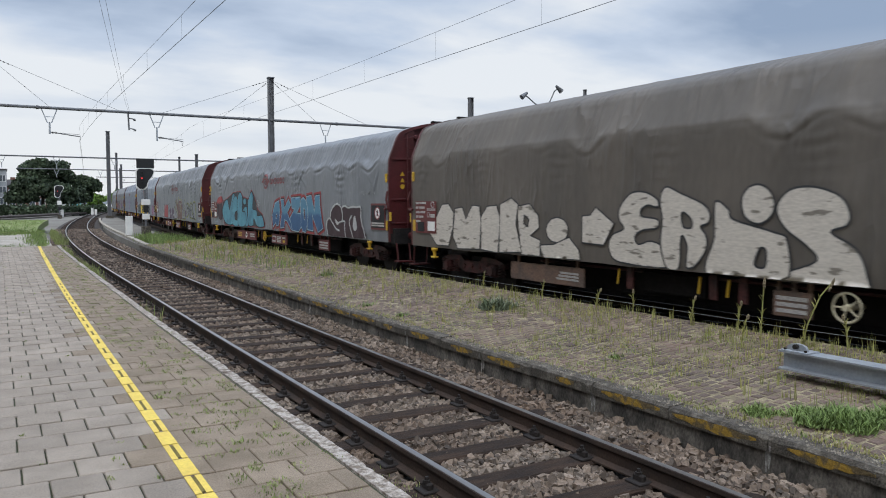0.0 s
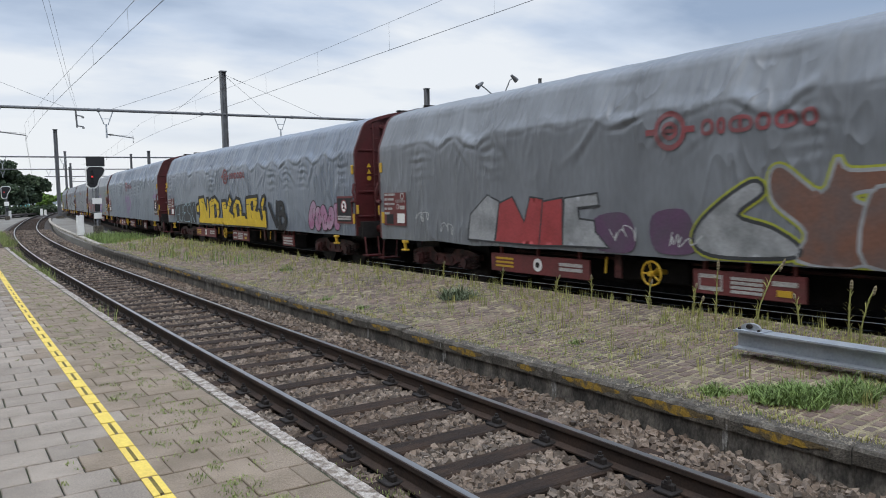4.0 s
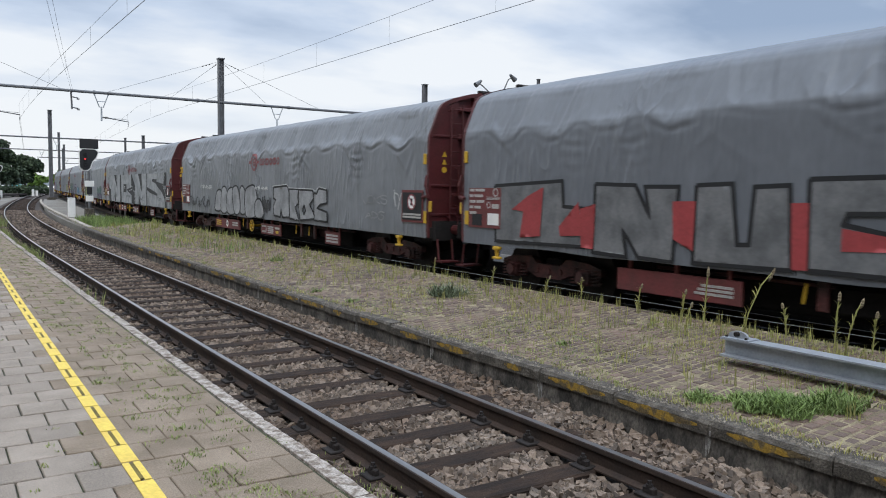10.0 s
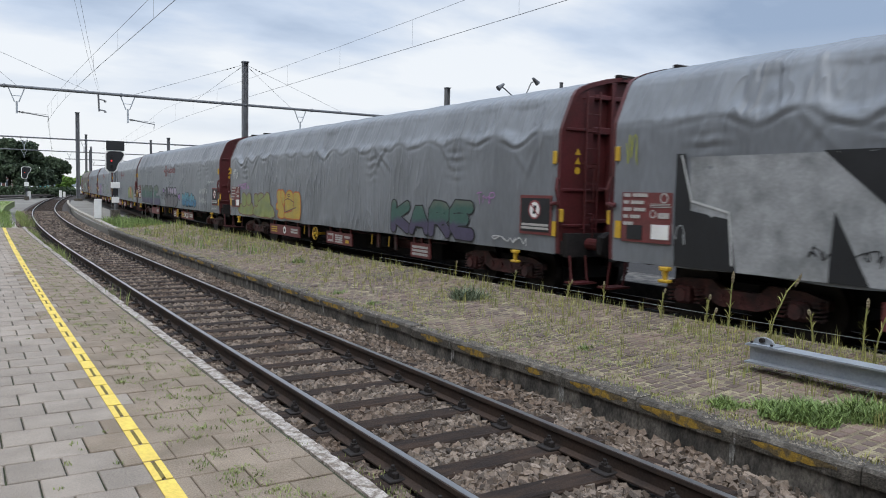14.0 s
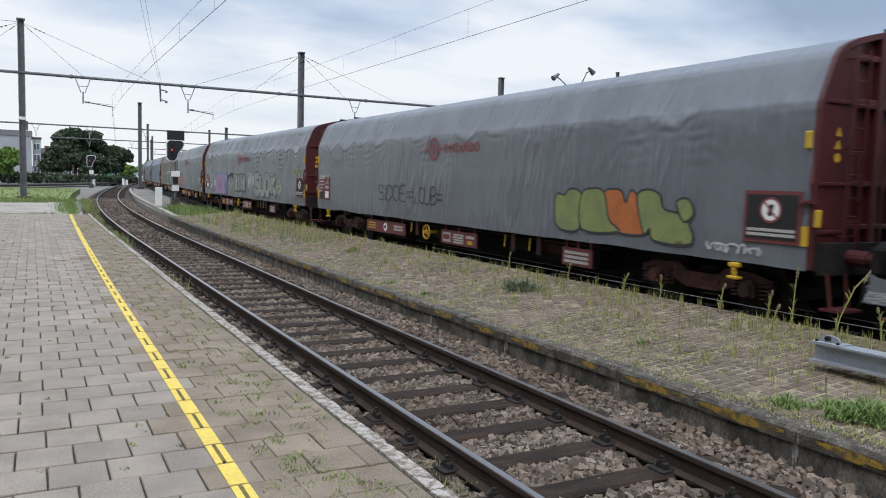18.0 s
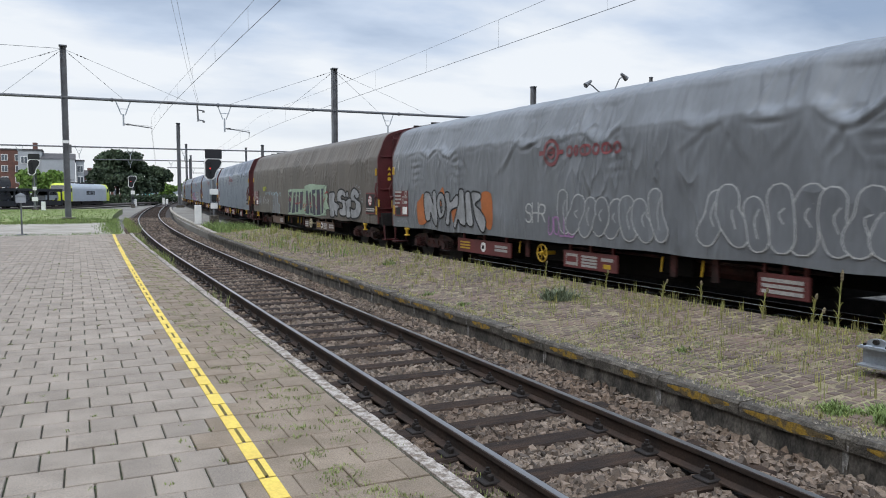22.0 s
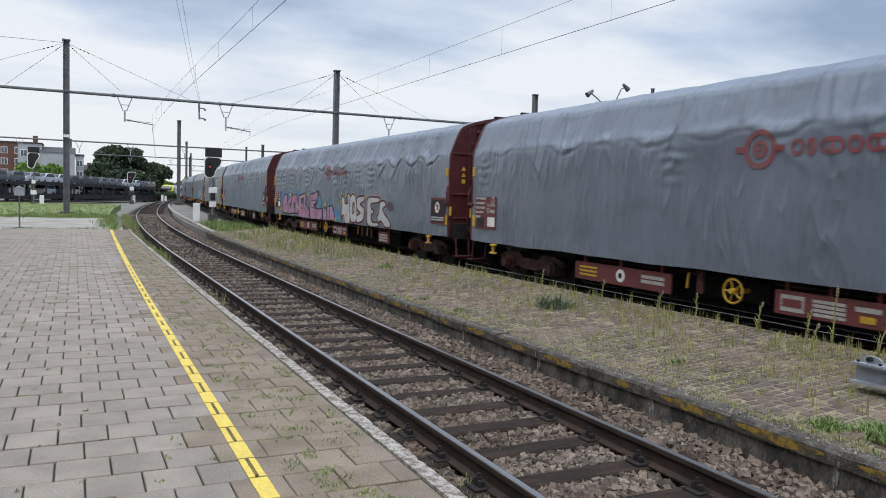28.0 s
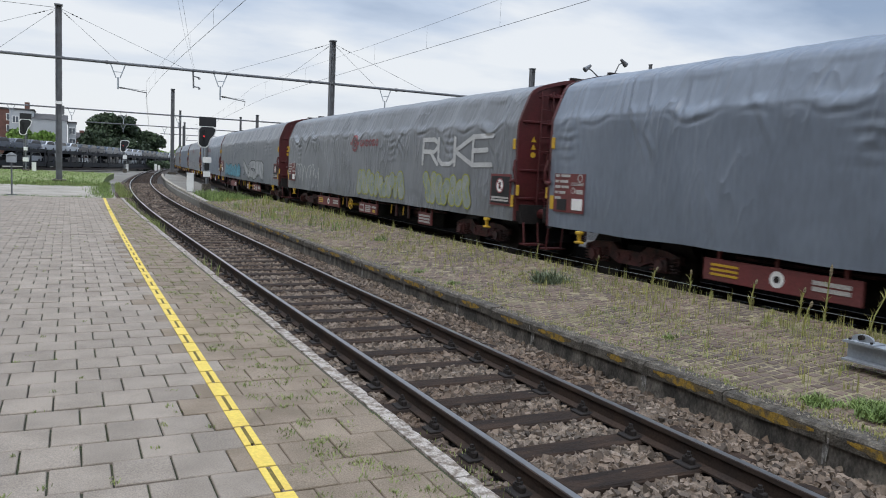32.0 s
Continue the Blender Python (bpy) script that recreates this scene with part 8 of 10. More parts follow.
    shape(0, ([(-2.08, 2.02), (-3.03, 2.05), (-3.05, 1.79), (-2.66, 1.53), (-3.11, 1.51), (-3.16, 1.09), (-2.78, 0.92), (-2.2, 0.94), (-1.97, 1.34), (-2.44, 1.65), (-2.16, 1.69)],), "blue", 'sky', 0.014, "two-tone blue letter with a pale edge", 0, 2, halo='black', glow='red')
    shape(0, ([(-3.1, 1.96), (-3.3, 2.03), (-3.56, 1.93), (-3.7, 1.58), (-3.65, 1.15), (-3.5, 0.92), (-3.25, 0.94), (-3.1, 1.15), (-3.06, 1.63)], [(-3.31, 1.69), (-3.44, 1.65), (-3.45, 1.31), (-3.35, 1.35)],), "blue", 'sky', 0.014, "two-tone blue letter with a pale edge", 0, 3, halo='black', glow='red')
    shape(0, ([(-3.57, 2.06), (-4.03, 2.09), (-4.33, 1.57), (-4.36, 2.07), (-4.75, 2.1), (-4.78, 1.71), (-4.98, 1.09), (-4.59, 0.95), (-4.09, 1.5), (-4.15, 0.99), (-3.66, 1.01), (-3.71, 1.52)],), "blue", 'sky', 0.014, "two-tone blue letter with a pale edge", 0, 4, halo='black', glow='red')
    shape(0, ([(-5.46, 0.91), (-5.3, 1.15), (-5.39, 1.36), (-5.58, 1.43), (-5.7, 1.67), (-6.11, 1.86), (-6.46, 1.78), (-6.83, 1.79), (-7.3, 1.74), (-7.77, 1.78), (-7.86, 1.67), (-7.83, 1.48), (-7.93, 1.23), (-8.12, 0.93), (-6.78, 0.9)],), "plum", None, 0.02, "plum rounded letters outlined in white", 1, 0, lift=0.008)
    drawn(0, ([(-5.42, 0.91), (-5.29, 1.2), (-5.38, 1.36), (-5.57, 1.43), (-5.74, 1.31), (-6.04, 1.11), (-6.34, 1.07)], [(-5.62, 1.41), (-5.7, 1.67), (-6.11, 1.86), (-6.46, 1.78), (-6.57, 1.55), (-6.56, 1.35)], [(-6.54, 1.75), (-6.75, 1.79), (-6.99, 1.72), (-7.3, 1.76), (-7.59, 1.74), (-7.77, 1.78), (-7.86, 1.67), (-7.81, 1.53), (-7.89, 1.28), (-8.04, 1.1), (-8.12, 0.92)], [(-6.03, 1.38), (-6.08, 1.25), (-6.56, 1.35), (-6.75, 1.34), (-6.69, 1.21), (-6.78, 0.91)], [(-7.23, 1.51), (-7.06, 1.4), (-7.05, 1.23), (-7.21, 1.02), (-7.29, 0.89)],), "white", 0.05, "white outline of the plum letters", 1)
    shape(0, ([(-7.42, 1.52), (-7.55, 1.21), (-7.41, 1.09), (-7.28, 1.19), (-7.3, 1.35)],), "white", None, 0.02, "white drop on the plum letters", 1, 0, lift=0.012)
    shape(0, ([(-5.99, 1.4), (-6.28, 1.27), (-6.08, 1.24)],), "white", None, 0.02, "white drop on the plum letters", 1, 1, lift=0.012)
    shape(1, ([(2.21, 1.4), (1.6, 1.5), (1.37, 1.24), (1.47, 0.92), (2.2, 0.96)],), "mauve", None, 0.03, "soft purple patch on the cover", 1, 0, lift=0.003)
    shape(1, ([(1.04, 1.46), (0.5, 1.55), (0.3, 1.26), (0.34, 0.96), (0.99, 0.97)],), "mauve", None, 0.03, "soft purple patch on the cover", 1, 1, lift=0.003)
    shape(1, ([(-1.86, 1.86), (-3.07, 1.81), (-3.07, 1.47), (-1.96, 1.53)],), "mauve", None, 0.03, "soft purple patch on the cover", 1, 2, lift=0.003)
    shape(1, ([(-3.82, 1.45), (-4.26, 1.43), (-4.49, 1.25), (-4.37, 0.97), (-3.94, 1.04)],), "mauve", None, 0.03, "soft purple patch on the cover", 1, 3, lift=0.003)
    shape(1, ([(5.53, 1.45), (4.98, 1.81), (4.62, 1.69), (4.74, 0.95), (5.62, 0.97)],), "silver", 'haze', 0.015, "grey sprayed letter", 0, 0)
    shape(1, ([(2.88, 1.73), (2.13, 1.8), (2.09, 1.61), (2.56, 1.57), (2.53, 1.4), (2.19, 1.37), (2.17, 1.2), (1.88, 0.96), (2.93, 0.95)],), "silver", 'haze', 0.015, "grey sprayed letter", 0, 1)
    shape(1, ([(4.62, 1.66), (4.24, 1.77), (3.91, 1.33), (3.75, 1.76), (3.41, 1.72), (3.52, 0.93), (4.77, 0.95)],), "red", 'haze', 0.015, "red sprayed letter", 0, 0)
    shape(1, ([(3.41, 1.68), (2.92, 1.74), (2.93, 0.95), (3.52, 0.93)],), "red", 'haze', 0.015, "red sprayed letter", 0, 1)
    shape(1, ([(0.33, 1.16), (0.08, 1.51), (-0.55, 1.9), (-0.73, 1.76), (-0.37, 1.48), (-0.85, 1.33), (-1.22, 1.1), (-1.04, 0.96), (0.03, 0.94)],), "silver", 'haze', 0.025, "silver letter with a dark outline and a lime edge", 1, 0, halo='lime')
    shape(1, ([(-3.06, 1.05), (-3.14, 1.44), (-3.43, 1.58), (-3.87, 1.93), (-4.03, 1.98), (-4.12, 1.74), (-3.96, 1.45), (-4.02, 1.17), (-4.18, 0.99), (-3.6, 0.98), (-3.15, 0.99)], [(-3.38, 1.4), (-3.54, 1.45), (-3.64, 1.1), (-3.53, 1.11)],), "silver", 'haze', 0.025, "silver letter with a dark outline and a lime edge", 1, 1, halo='lime')
    shape(1, ([(-0.83, 2.01), (-1.01, 2.06), (-1.47, 1.75), (-1.65, 2.12), (-1.8, 1.99), (-2.4, 1.99), (-2.85, 1.92), (-2.9, 1.78), (-1.97, 1.75), (-1.86, 1.66), (-2.03, 1.52), (-1.97, 0.93), (-1.19, 0.94), (-1.29, 1.28), (-0.92, 1.58), (-0.82, 1.76)],), "rust", 'silver', 0.022, "orange-brown letter edged in silver", 1, 0, halo='lime')
    shape(1, ([(-2.03, 1.73), (-2.39, 1.75), (-2.48, 1.39), (-2.68, 1.36), (-2.65, 1.73), (-2.96, 1.76), (-2.92, 1.2), (-3.06, 0.98), (-1.99, 0.93)],), "rust", 'silver', 0.022, "orange-brown letter edged in silver", 1, 1, halo='lime')
    shape(1, ([(-4.61, 1.66), (-4.79, 1.79), (-5.04, 1.74), (-5.07, 1.64), (-4.89, 1.58), (-5.15, 1.47), (-5.11, 1.31), (-4.93, 1.13), (-4.71, 1.16), (-4.61, 1.28), (-4.82, 1.34), (-4.63, 1.46)],), "silver", 'black', 0.03, "silver rounded letter with a dark outline and yellow edge", 1, 0, halo='lime')
    shape(1, ([(-5.07, 1.73), (-5.19, 1.82), (-5.35, 1.76), (-5.38, 1.53), (-5.34, 1.29), (-5.16, 1.24), (-5.24, 1.5)],), "silver", 'black', 0.03, "silver rounded letter with a dark outline and yellow edge", 1, 1, halo='lime')
    shape(1, ([(-5.4, 1.67), (-5.61, 1.55), (-5.6, 1.16), (-5.39, 1.27)],), "silver", 'black', 0.03, "silver rounded letter with a dark outline and yellow edge", 1, 2, halo='lime')
    shape(1, ([(-5.73, 1.61), (-5.9, 1.76), (-5.97, 1.51), (-6.03, 1.13), (-5.78, 1.09), (-5.62, 1.25)], [(-5.79, 1.45), (-5.86, 1.47), (-5.85, 1.34)],), "silver", 'black', 0.03, "silver rounded letter with a dark outline and yellow edge", 1, 3, halo='lime')
    shape(1, ([(-5.96, 1.71), (-6.24, 1.83), (-6.51, 1.73), (-6.58, 1.57), (-6.42, 1.41), (-6.67, 1.22), (-6.98, 1.08), (-6.3, 1.09), (-6.03, 1.25)], [(-6.21, 1.64), (-6.36, 1.65), (-6.35, 1.49), (-6.22, 1.46)],), "silver", 'black', 0.03, "silver rounded letter with a dark outline and yellow edge", 1, 4, halo='lime')
    shape(1, ([(-6.66, 1.67), (-6.87, 1.8), (-7.21, 1.87), (-7.56, 1.71), (-7.57, 1.07), (-7.22, 1.04), (-6.82, 1.22), (-6.95, 1.3), (-6.77, 1.42)],), "silver", 'black', 0.03, "silver rounded letter with a dark outline and yellow edge", 1, 5, halo='lime')
    shape(2, ([(4.12, 1.92), (3.39, 1.95), (3.07, 1.42), (3, 1.88), (2.8, 1.9), (2.69, 0.92), (4.12, 0.94)],), "yellow", 'black', 0.055, "huge yellow letter with a black outline", 0, 0)
    shape(2, ([(4.53, 1.61), (4.11, 1.7), (4.06, 1.27), (4.44, 1.32)],), "yellow", 'black', 0.055, "huge yellow letter with a black outline", 0, 1)
    shape(2, ([(2.59, 1.83), (1.98, 1.94), (1.49, 1.73), (1.41, 1.37), (1.65, 1.07), (2.72, 0.92), (2.72, 1.8)], [(2.06, 1.65), (1.85, 1.6), (1.82, 1.24), (2.02, 1.19)],), "yellow", 'black', 0.055, "huge yellow letter with a black outline", 0, 2)
    shape(2, ([(1.19, 1.78), (0.67, 1.8), (0.6, 1.56), (0.25, 1.98), (-0.07, 1.75), (0.28, 1.43), (-0.16, 1.3), (-0.11, 0.89), (1.02, 0.92), (1.12, 1.24)],), "yellow", 'black', 0.055, "huge yellow letter with a black outline", 0, 3)
    shape(2, ([(-0.14, 1.71), (-0.45, 1.88), (-0.83, 1.82), (-1.02, 1.55), (-1.01, 1.32), (-1.32, 1.31), (-1.49, 0.93), (-0.1, 0.92), (-0.01, 1.44)], [(-0.46, 1.62), (-0.69, 1.62), (-0.72, 1.31), (-0.53, 1.28)],), "yellow", 'black', 0.055, "huge yellow letter with a black outline", 0, 4)
    shape(2, ([(-1.45, 1.88), (-2.6, 1.92), (-2.6, 1.67), (-2.4, 1.47), (-2.78, 1.47), (-2.85, 1.28), (-3.02, 0.94), (-1.56, 0.9), (-1.45, 1.29)], [(-1.94, 1.69), (-2.14, 1.71), (-2.13, 1.5), (-1.99, 1.51)],), "yellow", 'black', 0.055, "huge yellow letter with a black outline", 0, 5)
    shape(2, ([(-2.84, 1.66), (-3.03, 1.88), (-3.25, 1.93), (-3.31, 1.81), (-3.09, 1.5), (-3.31, 1.52), (-3.33, 0.92), (-2.81, 0.94), (-2.99, 1.27)],), "yellow", 'black', 0.055, "huge yellow letter with a black outline", 0, 6)
    shape(2, ([(4.13, 1.13), (2.73, 1.14), (1.24, 1.16), (-0.03, 1.17), (-1.46, 1.17), (-2.8, 1.15), (-3.31, 1.12), (-3.32, 0.93), (-1.47, 0.94), (-0.04, 0.93), (2.72, 0.94), (4.1, 0.95)],), "yellow", None, 0.02, "yellow ground that joins the letters", 0, 0, lift=0.0222)
    drawn(2, ([(3.69, 1.76), (3.38, 1.69)], [(2.43, 1.75), (2.09, 1.79)], [(2.45, 1.58), (2.12, 1.61)], [(1.67, 1.47), (1.39, 1.48)], [(0.99, 1.61), (0.66, 1.66)], [(0.85, 1.49), (0.52, 1.53)], [(0.3, 1.75), (-0.01, 1.66)], [(0.47, 1.62), (0.17, 1.58)], [(-0.23, 1.72), (-0.46, 1.67)], [(-0.18, 1.53), (-0.46, 1.53)], [(-0.79, 1.47), (-1.02, 1.42)], [(-1.53, 1.64), (-1.76, 1.66)], [(-2.36, 1.79), (-2.58, 1.78)], [(-2.2, 1.59), (-2.46, 1.6)], [(-2.89, 1.61), (-3.08, 1.56)], [(1.03, 1.12), (0.63, 0.92)], [(-1.45, 1.36), (-1.59, 0.93)], [(-1.95, 1.38), (-2.05, 1.18)], [(-1.96, 1.28), (-1.99, 0.94)],), "black", 0.022, "dry black brush strokes over the yellow", 0)
    drawn(2, ([(-3.61, 1.65), (-3.9, 1.3), (-4.21, 1)], [(-4.29, 1.71), (-4.21, 1)], [(-4.38, 1.06), (-4.4, 1.04)], [(-4.45, 1.68), (-4.5, 0.94)], [(-4.37, 1.67), (-4.72, 1.69), (-4.84, 1.54), (-4.76, 1.43), (-4.51, 1.39), (-4.88, 1.36), (-4.97, 1.18), (-4.84, 1.01), (-4.4, 0.93)],), "black", 0.17, "thick black sprayed letters", 1)
    shape(2, ([(7.9, 1.59), (6.7, 1.66), (4.69, 1.75), (4.62, 0.89), (7.82, 0.84)],), "haze", None, 0.02, "dark ground of the small letters", 0, 0, lift=0.006)
    drawn(2, ([(7.35, 1.63), (7.76, 1.41), (7.69, 0.92), (7.23, 0.89), (7.06, 1.2), (7.39, 1.23)], [(7.04, 1.58), (7.03, 0.96), (6.56, 0.96), (6.46, 1.62)], [(5.91, 1.65), (6.37, 1.59), (6.41, 1.31), (5.99, 1.33), (6.36, 1.26), (6.35, 0.93), (5.85, 0.96)], [(5.39, 1.64), (5.78, 1.59), (5.77, 1.33), (5.37, 1.24), (5.43, 0.95), (5.8, 0.96)], [(5.26, 1.68), (5.28, 0.91)], [(4.73, 1.72), (5.23, 1.33), (4.72, 0.9)], [(7.77, 1.71), (7.45, 1.83)], [(5.45, 1.74), (5.14, 1.82)],), "sky", 0.028, "letters in pale blue outline", 1)
    shape(4, ([(8.13, 1.95), (6.36, 2.03), (6.32, 1.62), (5.72, 1.59), (5.68, 1), (8.09, 0.96)],), "dull", 'black', 0.03, "grey block letter with a black outline on red", 0, 0)
    shape(4, ([(5.61, 1.98), (4.8, 1.96), (4.52, 1.5), (4.63, 1.94), (4.03, 1.94), (4.1, 0.9), (4.71, 0.92), (5.03, 1.31), (4.94, 0.91), (5.63, 0.93)],), "dull", 'black', 0.03, "grey block letter with a black outline on red", 0, 1)
    shape(4, ([(3.74, 1.96), (3.19, 1.98), (3.09, 1.21), (2.92, 1.22), (2.87, 1.94), (2.4, 1.96), (2.34, 0.95), (3.76, 0.92)],), "dull", 'black', 0.03, "grey block letter with a black outline on red", 0, 2)
    shape(4, ([(2.16, 2.03), (0.65, 2.06), (0.62, 1.67), (1.69, 1.64), (1.74, 1.52), (0.91, 1.37), (0.57, 1.35), (0.56, 0.97), (2.14, 0.97)],), "dull", 'black', 0.03, "grey block letter with a black outline on red", 0, 3)
    shape(4, ([(7.62, 1.54), (7.21, 1.77), (6.8, 1.93), (6.86, 1.11), (7.39, 1.06), (7.3, 1.51)],), "red", None, 0.02, "red sprayed figure on the block letters", 0, 0, lift=0.022)
    shape(4, ([(6.4, 1.29), (5.96, 1.7), (5.88, 1.35), (5.65, 1.35), (5.65, 1.19), (6.36, 1.14)],), "red", None, 0.02, "red sprayed figure on the block letters", 0, 1, lift=0.022)
    shape(4, ([(4.12, 1.74), (3.74, 1.75), (3.76, 1.08), (4.09, 1.22)],), "red", None, 0.02, "red sprayed figure on the block letters", 0, 2, lift=0.022)
    shape(4, ([(1.75, 1.48), (1.03, 1.38), (0.91, 1.26), (1.75, 1.22)],), "red", None, 0.02, "red sprayed figure on the block letters", 0, 3, lift=0.022)
    shape(4, ([(5.92, 1.59), (5.59, 1.68), (5.61, 0.98), (5.88, 0.99)],), "red", None, 0.02, "red sprayed figure on the block letters", 0, 4, lift=0.022)
    shape(4, ([(2.37, 1.75), (2.15, 1.76), (2.14, 0.97), (2.33, 0.96)],), "red", None, 0.02, "red sprayed figure on the block letters", 0, 5, lift=0.022)
    shape(4, ([(0.58, 1.32), (0.2, 1.17), (-0.01, 0.93), (0.56, 0.95)],), "red", None, 0.02, "red sprayed figure on the block letters", 0, 6, lift=0.022)
    shape(4, ([(-1.9, 2.19), (-2.05, 2.31), (-3.21, 2.02), (-3.39, 1.99), (-4.03, 1.85), (-3.94, 1.77), (-3.15, 1.79), (-2.76, 1.89), (-2.74, 1.75), (-2.06, 1.86)],), "violet", 'lime', 0.026, "violet angular letter with a lime outline", 0, 0)
    shape(4, ([(-1.69, 1.62), (-1.84, 1.78), (-2.28, 1.79), (-2.45, 1.59), (-2.31, 1.52), (-2.07, 1.52), (-2.47, 1.13), (-3.37, 1.13), (-3.35, 1.02), (-1.94, 0.97), (-1.78, 1.14), (-1.61, 1.4), (-1.98, 1.22), (-1.77, 1.42)],), "violet", 'lime', 0.026, "violet angular letter with a lime outline", 0, 1)
    shape(4, ([(-2.69, 1.71), (-3.22, 1.82), (-3.18, 1.5), (-3.38, 1.02), (-2.45, 1.1), (-2.58, 1.53)], [(-2.71, 1.45), (-2.95, 1.23), (-2.65, 1.26)],), "violet", 'lime', 0.026, "violet angular letter with a lime outline", 0, 2)
    shape(4, ([(-3.34, 1.76), (-4.02, 1.84), (-4.31, 1.33), (-4.76, 1.07), (-4.42, 0.95), (-3.43, 0.98), (-3.33, 1.18)], [(-3.82, 1.47), (-3.97, 1.27), (-3.79, 1.33)],), "violet", 'lime', 0.026, "violet angular letter with a lime outline", 0, 3)
    shape(4, ([(-4.86, 1.99), (-5.41, 1.81), (-5.78, 1.5), (-5.86, 1.32), (-5.7, 1.16), (-5.31, 1.04), (-4.87, 0.99), (-4.94, 1.25), (-5.14, 1.28), (-5.06, 1.46), (-5.22, 1.5), (-5.39, 1.3), (-5.5, 1.3), (-5.24, 1.62), (-4.92, 1.74)],), "violet", 'lime', 0.026, "violet angular letter with a lime outline", 0, 0)
    shape(4, ([(-3.21, 2.03), (-3.29, 2.31), (-3.61, 2.44), (-3.5, 2.03), (-3.47, 1.76), (-3.25, 1.79)],), "pinkish", 'lime', 0.026, "lilac angular letter with a lime outline", 0, 0)
    shape(4, ([(-3.83, 2.48), (-3.92, 2.47), (-4.39, 2.23), (-4.63, 1.78), (-4.92, 1.59), (-4.69, 1.11), (-4.61, 1.09), (-4.25, 1.39), (-4.03, 1.82), (-3.95, 2.07)],), "pinkish", 'lime', 0.026, "lilac angular letter with a lime outline", 0, 1)
    shape(4, ([(-2.5, 1.7), (-3.09, 1.77), (-3.04, 1.6), (-2.64, 1.56)],), "pinkish", None, 0.02, "lilac patch on the violet letters", 1, 0, lift=0.022)
    shape(4, ([(-2.08, 1.43), (-2.58, 1.42), (-2.79, 1.15), (-2.31, 1.15)],), "pinkish", None, 0.02, "lilac patch on the violet letters", 1, 1, lift=0.022)
    shape(4, ([(-2.76, 1.96), (-3.33, 1.88), (-3.4, 1.72), (-2.9, 1.8)],), "pinkish", None, 0.02, "lilac patch on the violet letters", 1, 2, lift=0.022)
    shape(4, ([(-3.41, 1.45), (-3.76, 1.52), (-3.88, 1.22), (-3.54, 1.14)],), "pinkish", None, 0.02, "lilac patch on the violet letters", 1, 3, lift=0.022)
    shape(5, ([(4.69, 1.43), (4.47, 1.69), (4.05, 1.73), (3.86, 1.37), (4.01, 1.04), (4.72, 1.01)],), "silver", 'black', 0.028, "silver rounded letter with a black outline", 1, 0)
    shape(5, ([(3.91, 1.76), (3.5, 1.83), (3.31, 1.48), (3.37, 0.99), (4.04, 1)],), "silver", 'black', 0.028, "silver rounded letter with a black outline", 1, 1)
    shape(5, ([(3.34, 1.65), (2.83, 1.83), (2.58, 1.5), (2.58, 0.96), (3.34, 0.99)],), "silver", 'black', 0.028, "silver rounded letter with a black outline", 1, 2)
    shape(5, ([(2.81, 1.74), (2.34, 1.88), (2.11, 1.6), (2.01, 1.07), (2.57, 0.96)],), "silver", 'black', 0.028, "silver rounded letter with a black outline", 1, 3)
    shape(5, ([(2.07, 1.76), (1.75, 1.87), (1.47, 1.54), (1.49, 1.02), (2.03, 1.03)],), "silver", 'black', 0.028, "silver rounded letter with a black outline", 1, 4)
    shape(5, ([(1.55, 1.68), (1.08, 1.89), (0.63, 1.87), (0.42, 1.43), (0.56, 0.94), (1.45, 0.92)],), "silver", 'black', 0.028, "silver rounded letter with a black outline", 1, 5)
    shape(5, ([(0.6, 1.38), (0.18, 1.49), (-0.11, 1.18), (-0.02, 0.91), (0.58, 0.94)],), "silver", 'black', 0.028, "silver rounded letter with a black outline", 1, 6)
    shape(5, ([(-0.95, 1.86), (-2, 1.91), (-2.13, 1.73), (-2.17, 1.01), (-1.66, 0.99), (-1.57, 1.21), (-1.5, 1), (-0.99, 1.03), (-0.97, 1.3), (-1.16, 1.5), (-0.96, 1.53)],), "silver", 'black', 0.028, "silver block letter with a black outline", 0, 0)
    shape(5, ([(-2.15, 1.82), (-2.84, 1.82), (-2.79, 1.58), (-2.84, 1.43), (-2.6, 1.33), (-2.84, 0.95), (-2.2, 0.98)],), "silver", 'black', 0.028, "silver block letter with a black outline", 0, 1)
    shape(5, ([(-2.88, 1.81), (-3.8, 1.79), (-3.85, 1.57), (-3.59, 1.41), (-3.84, 1.21), (-3.88, 1.03), (-2.96, 0.96), (-2.86, 1.3)], [(-3.22, 1.39), (-3.33, 1.24), (-3.23, 1.13), (-3.13, 1.23)],), "silver", 'black', 0.028, "silver block letter with a black outline", 0, 2)
    shape(5, ([(-3.86, 1.72), (-4.07, 1.71), (-4.22, 1.85), (-4.68, 1.81), (-4.7, 1.47), (-4.3, 1.43), (-4.09, 1.33), (-4.71, 1.24), (-4.73, 0.99), (-3.9, 1)],), "silver", 'black', 0.028, "silver block letter with a black outline", 0, 3)
    drawn(5, ([(-0.9, 1.89), (-2, 1.95), (-2.15, 1.85), (-3.8, 1.83), (-3.97, 1.77), (-4.22, 1.89), (-4.68, 1.84)],), "white", 0.022, "thin white line above the silver letters", 0)
    scribble(0, -7.7, -8.8, 2.02, 2.2, "silver", 6, 0.016)
    scribble(0, 1.9, 1.4, 1.6, 2.0, "white", 3, 0.02)
    scribble(0, 8.9, 7.9, 1.95, 2.1, "silver", 7, 0.018)
    scribble(0, 8.5, 7.8, 0.95, 1.1, "sky", 5, 0.018)
    scribble(1, -8.5, -9.2, 0.94, 1.1, "white", 5, 0.02)
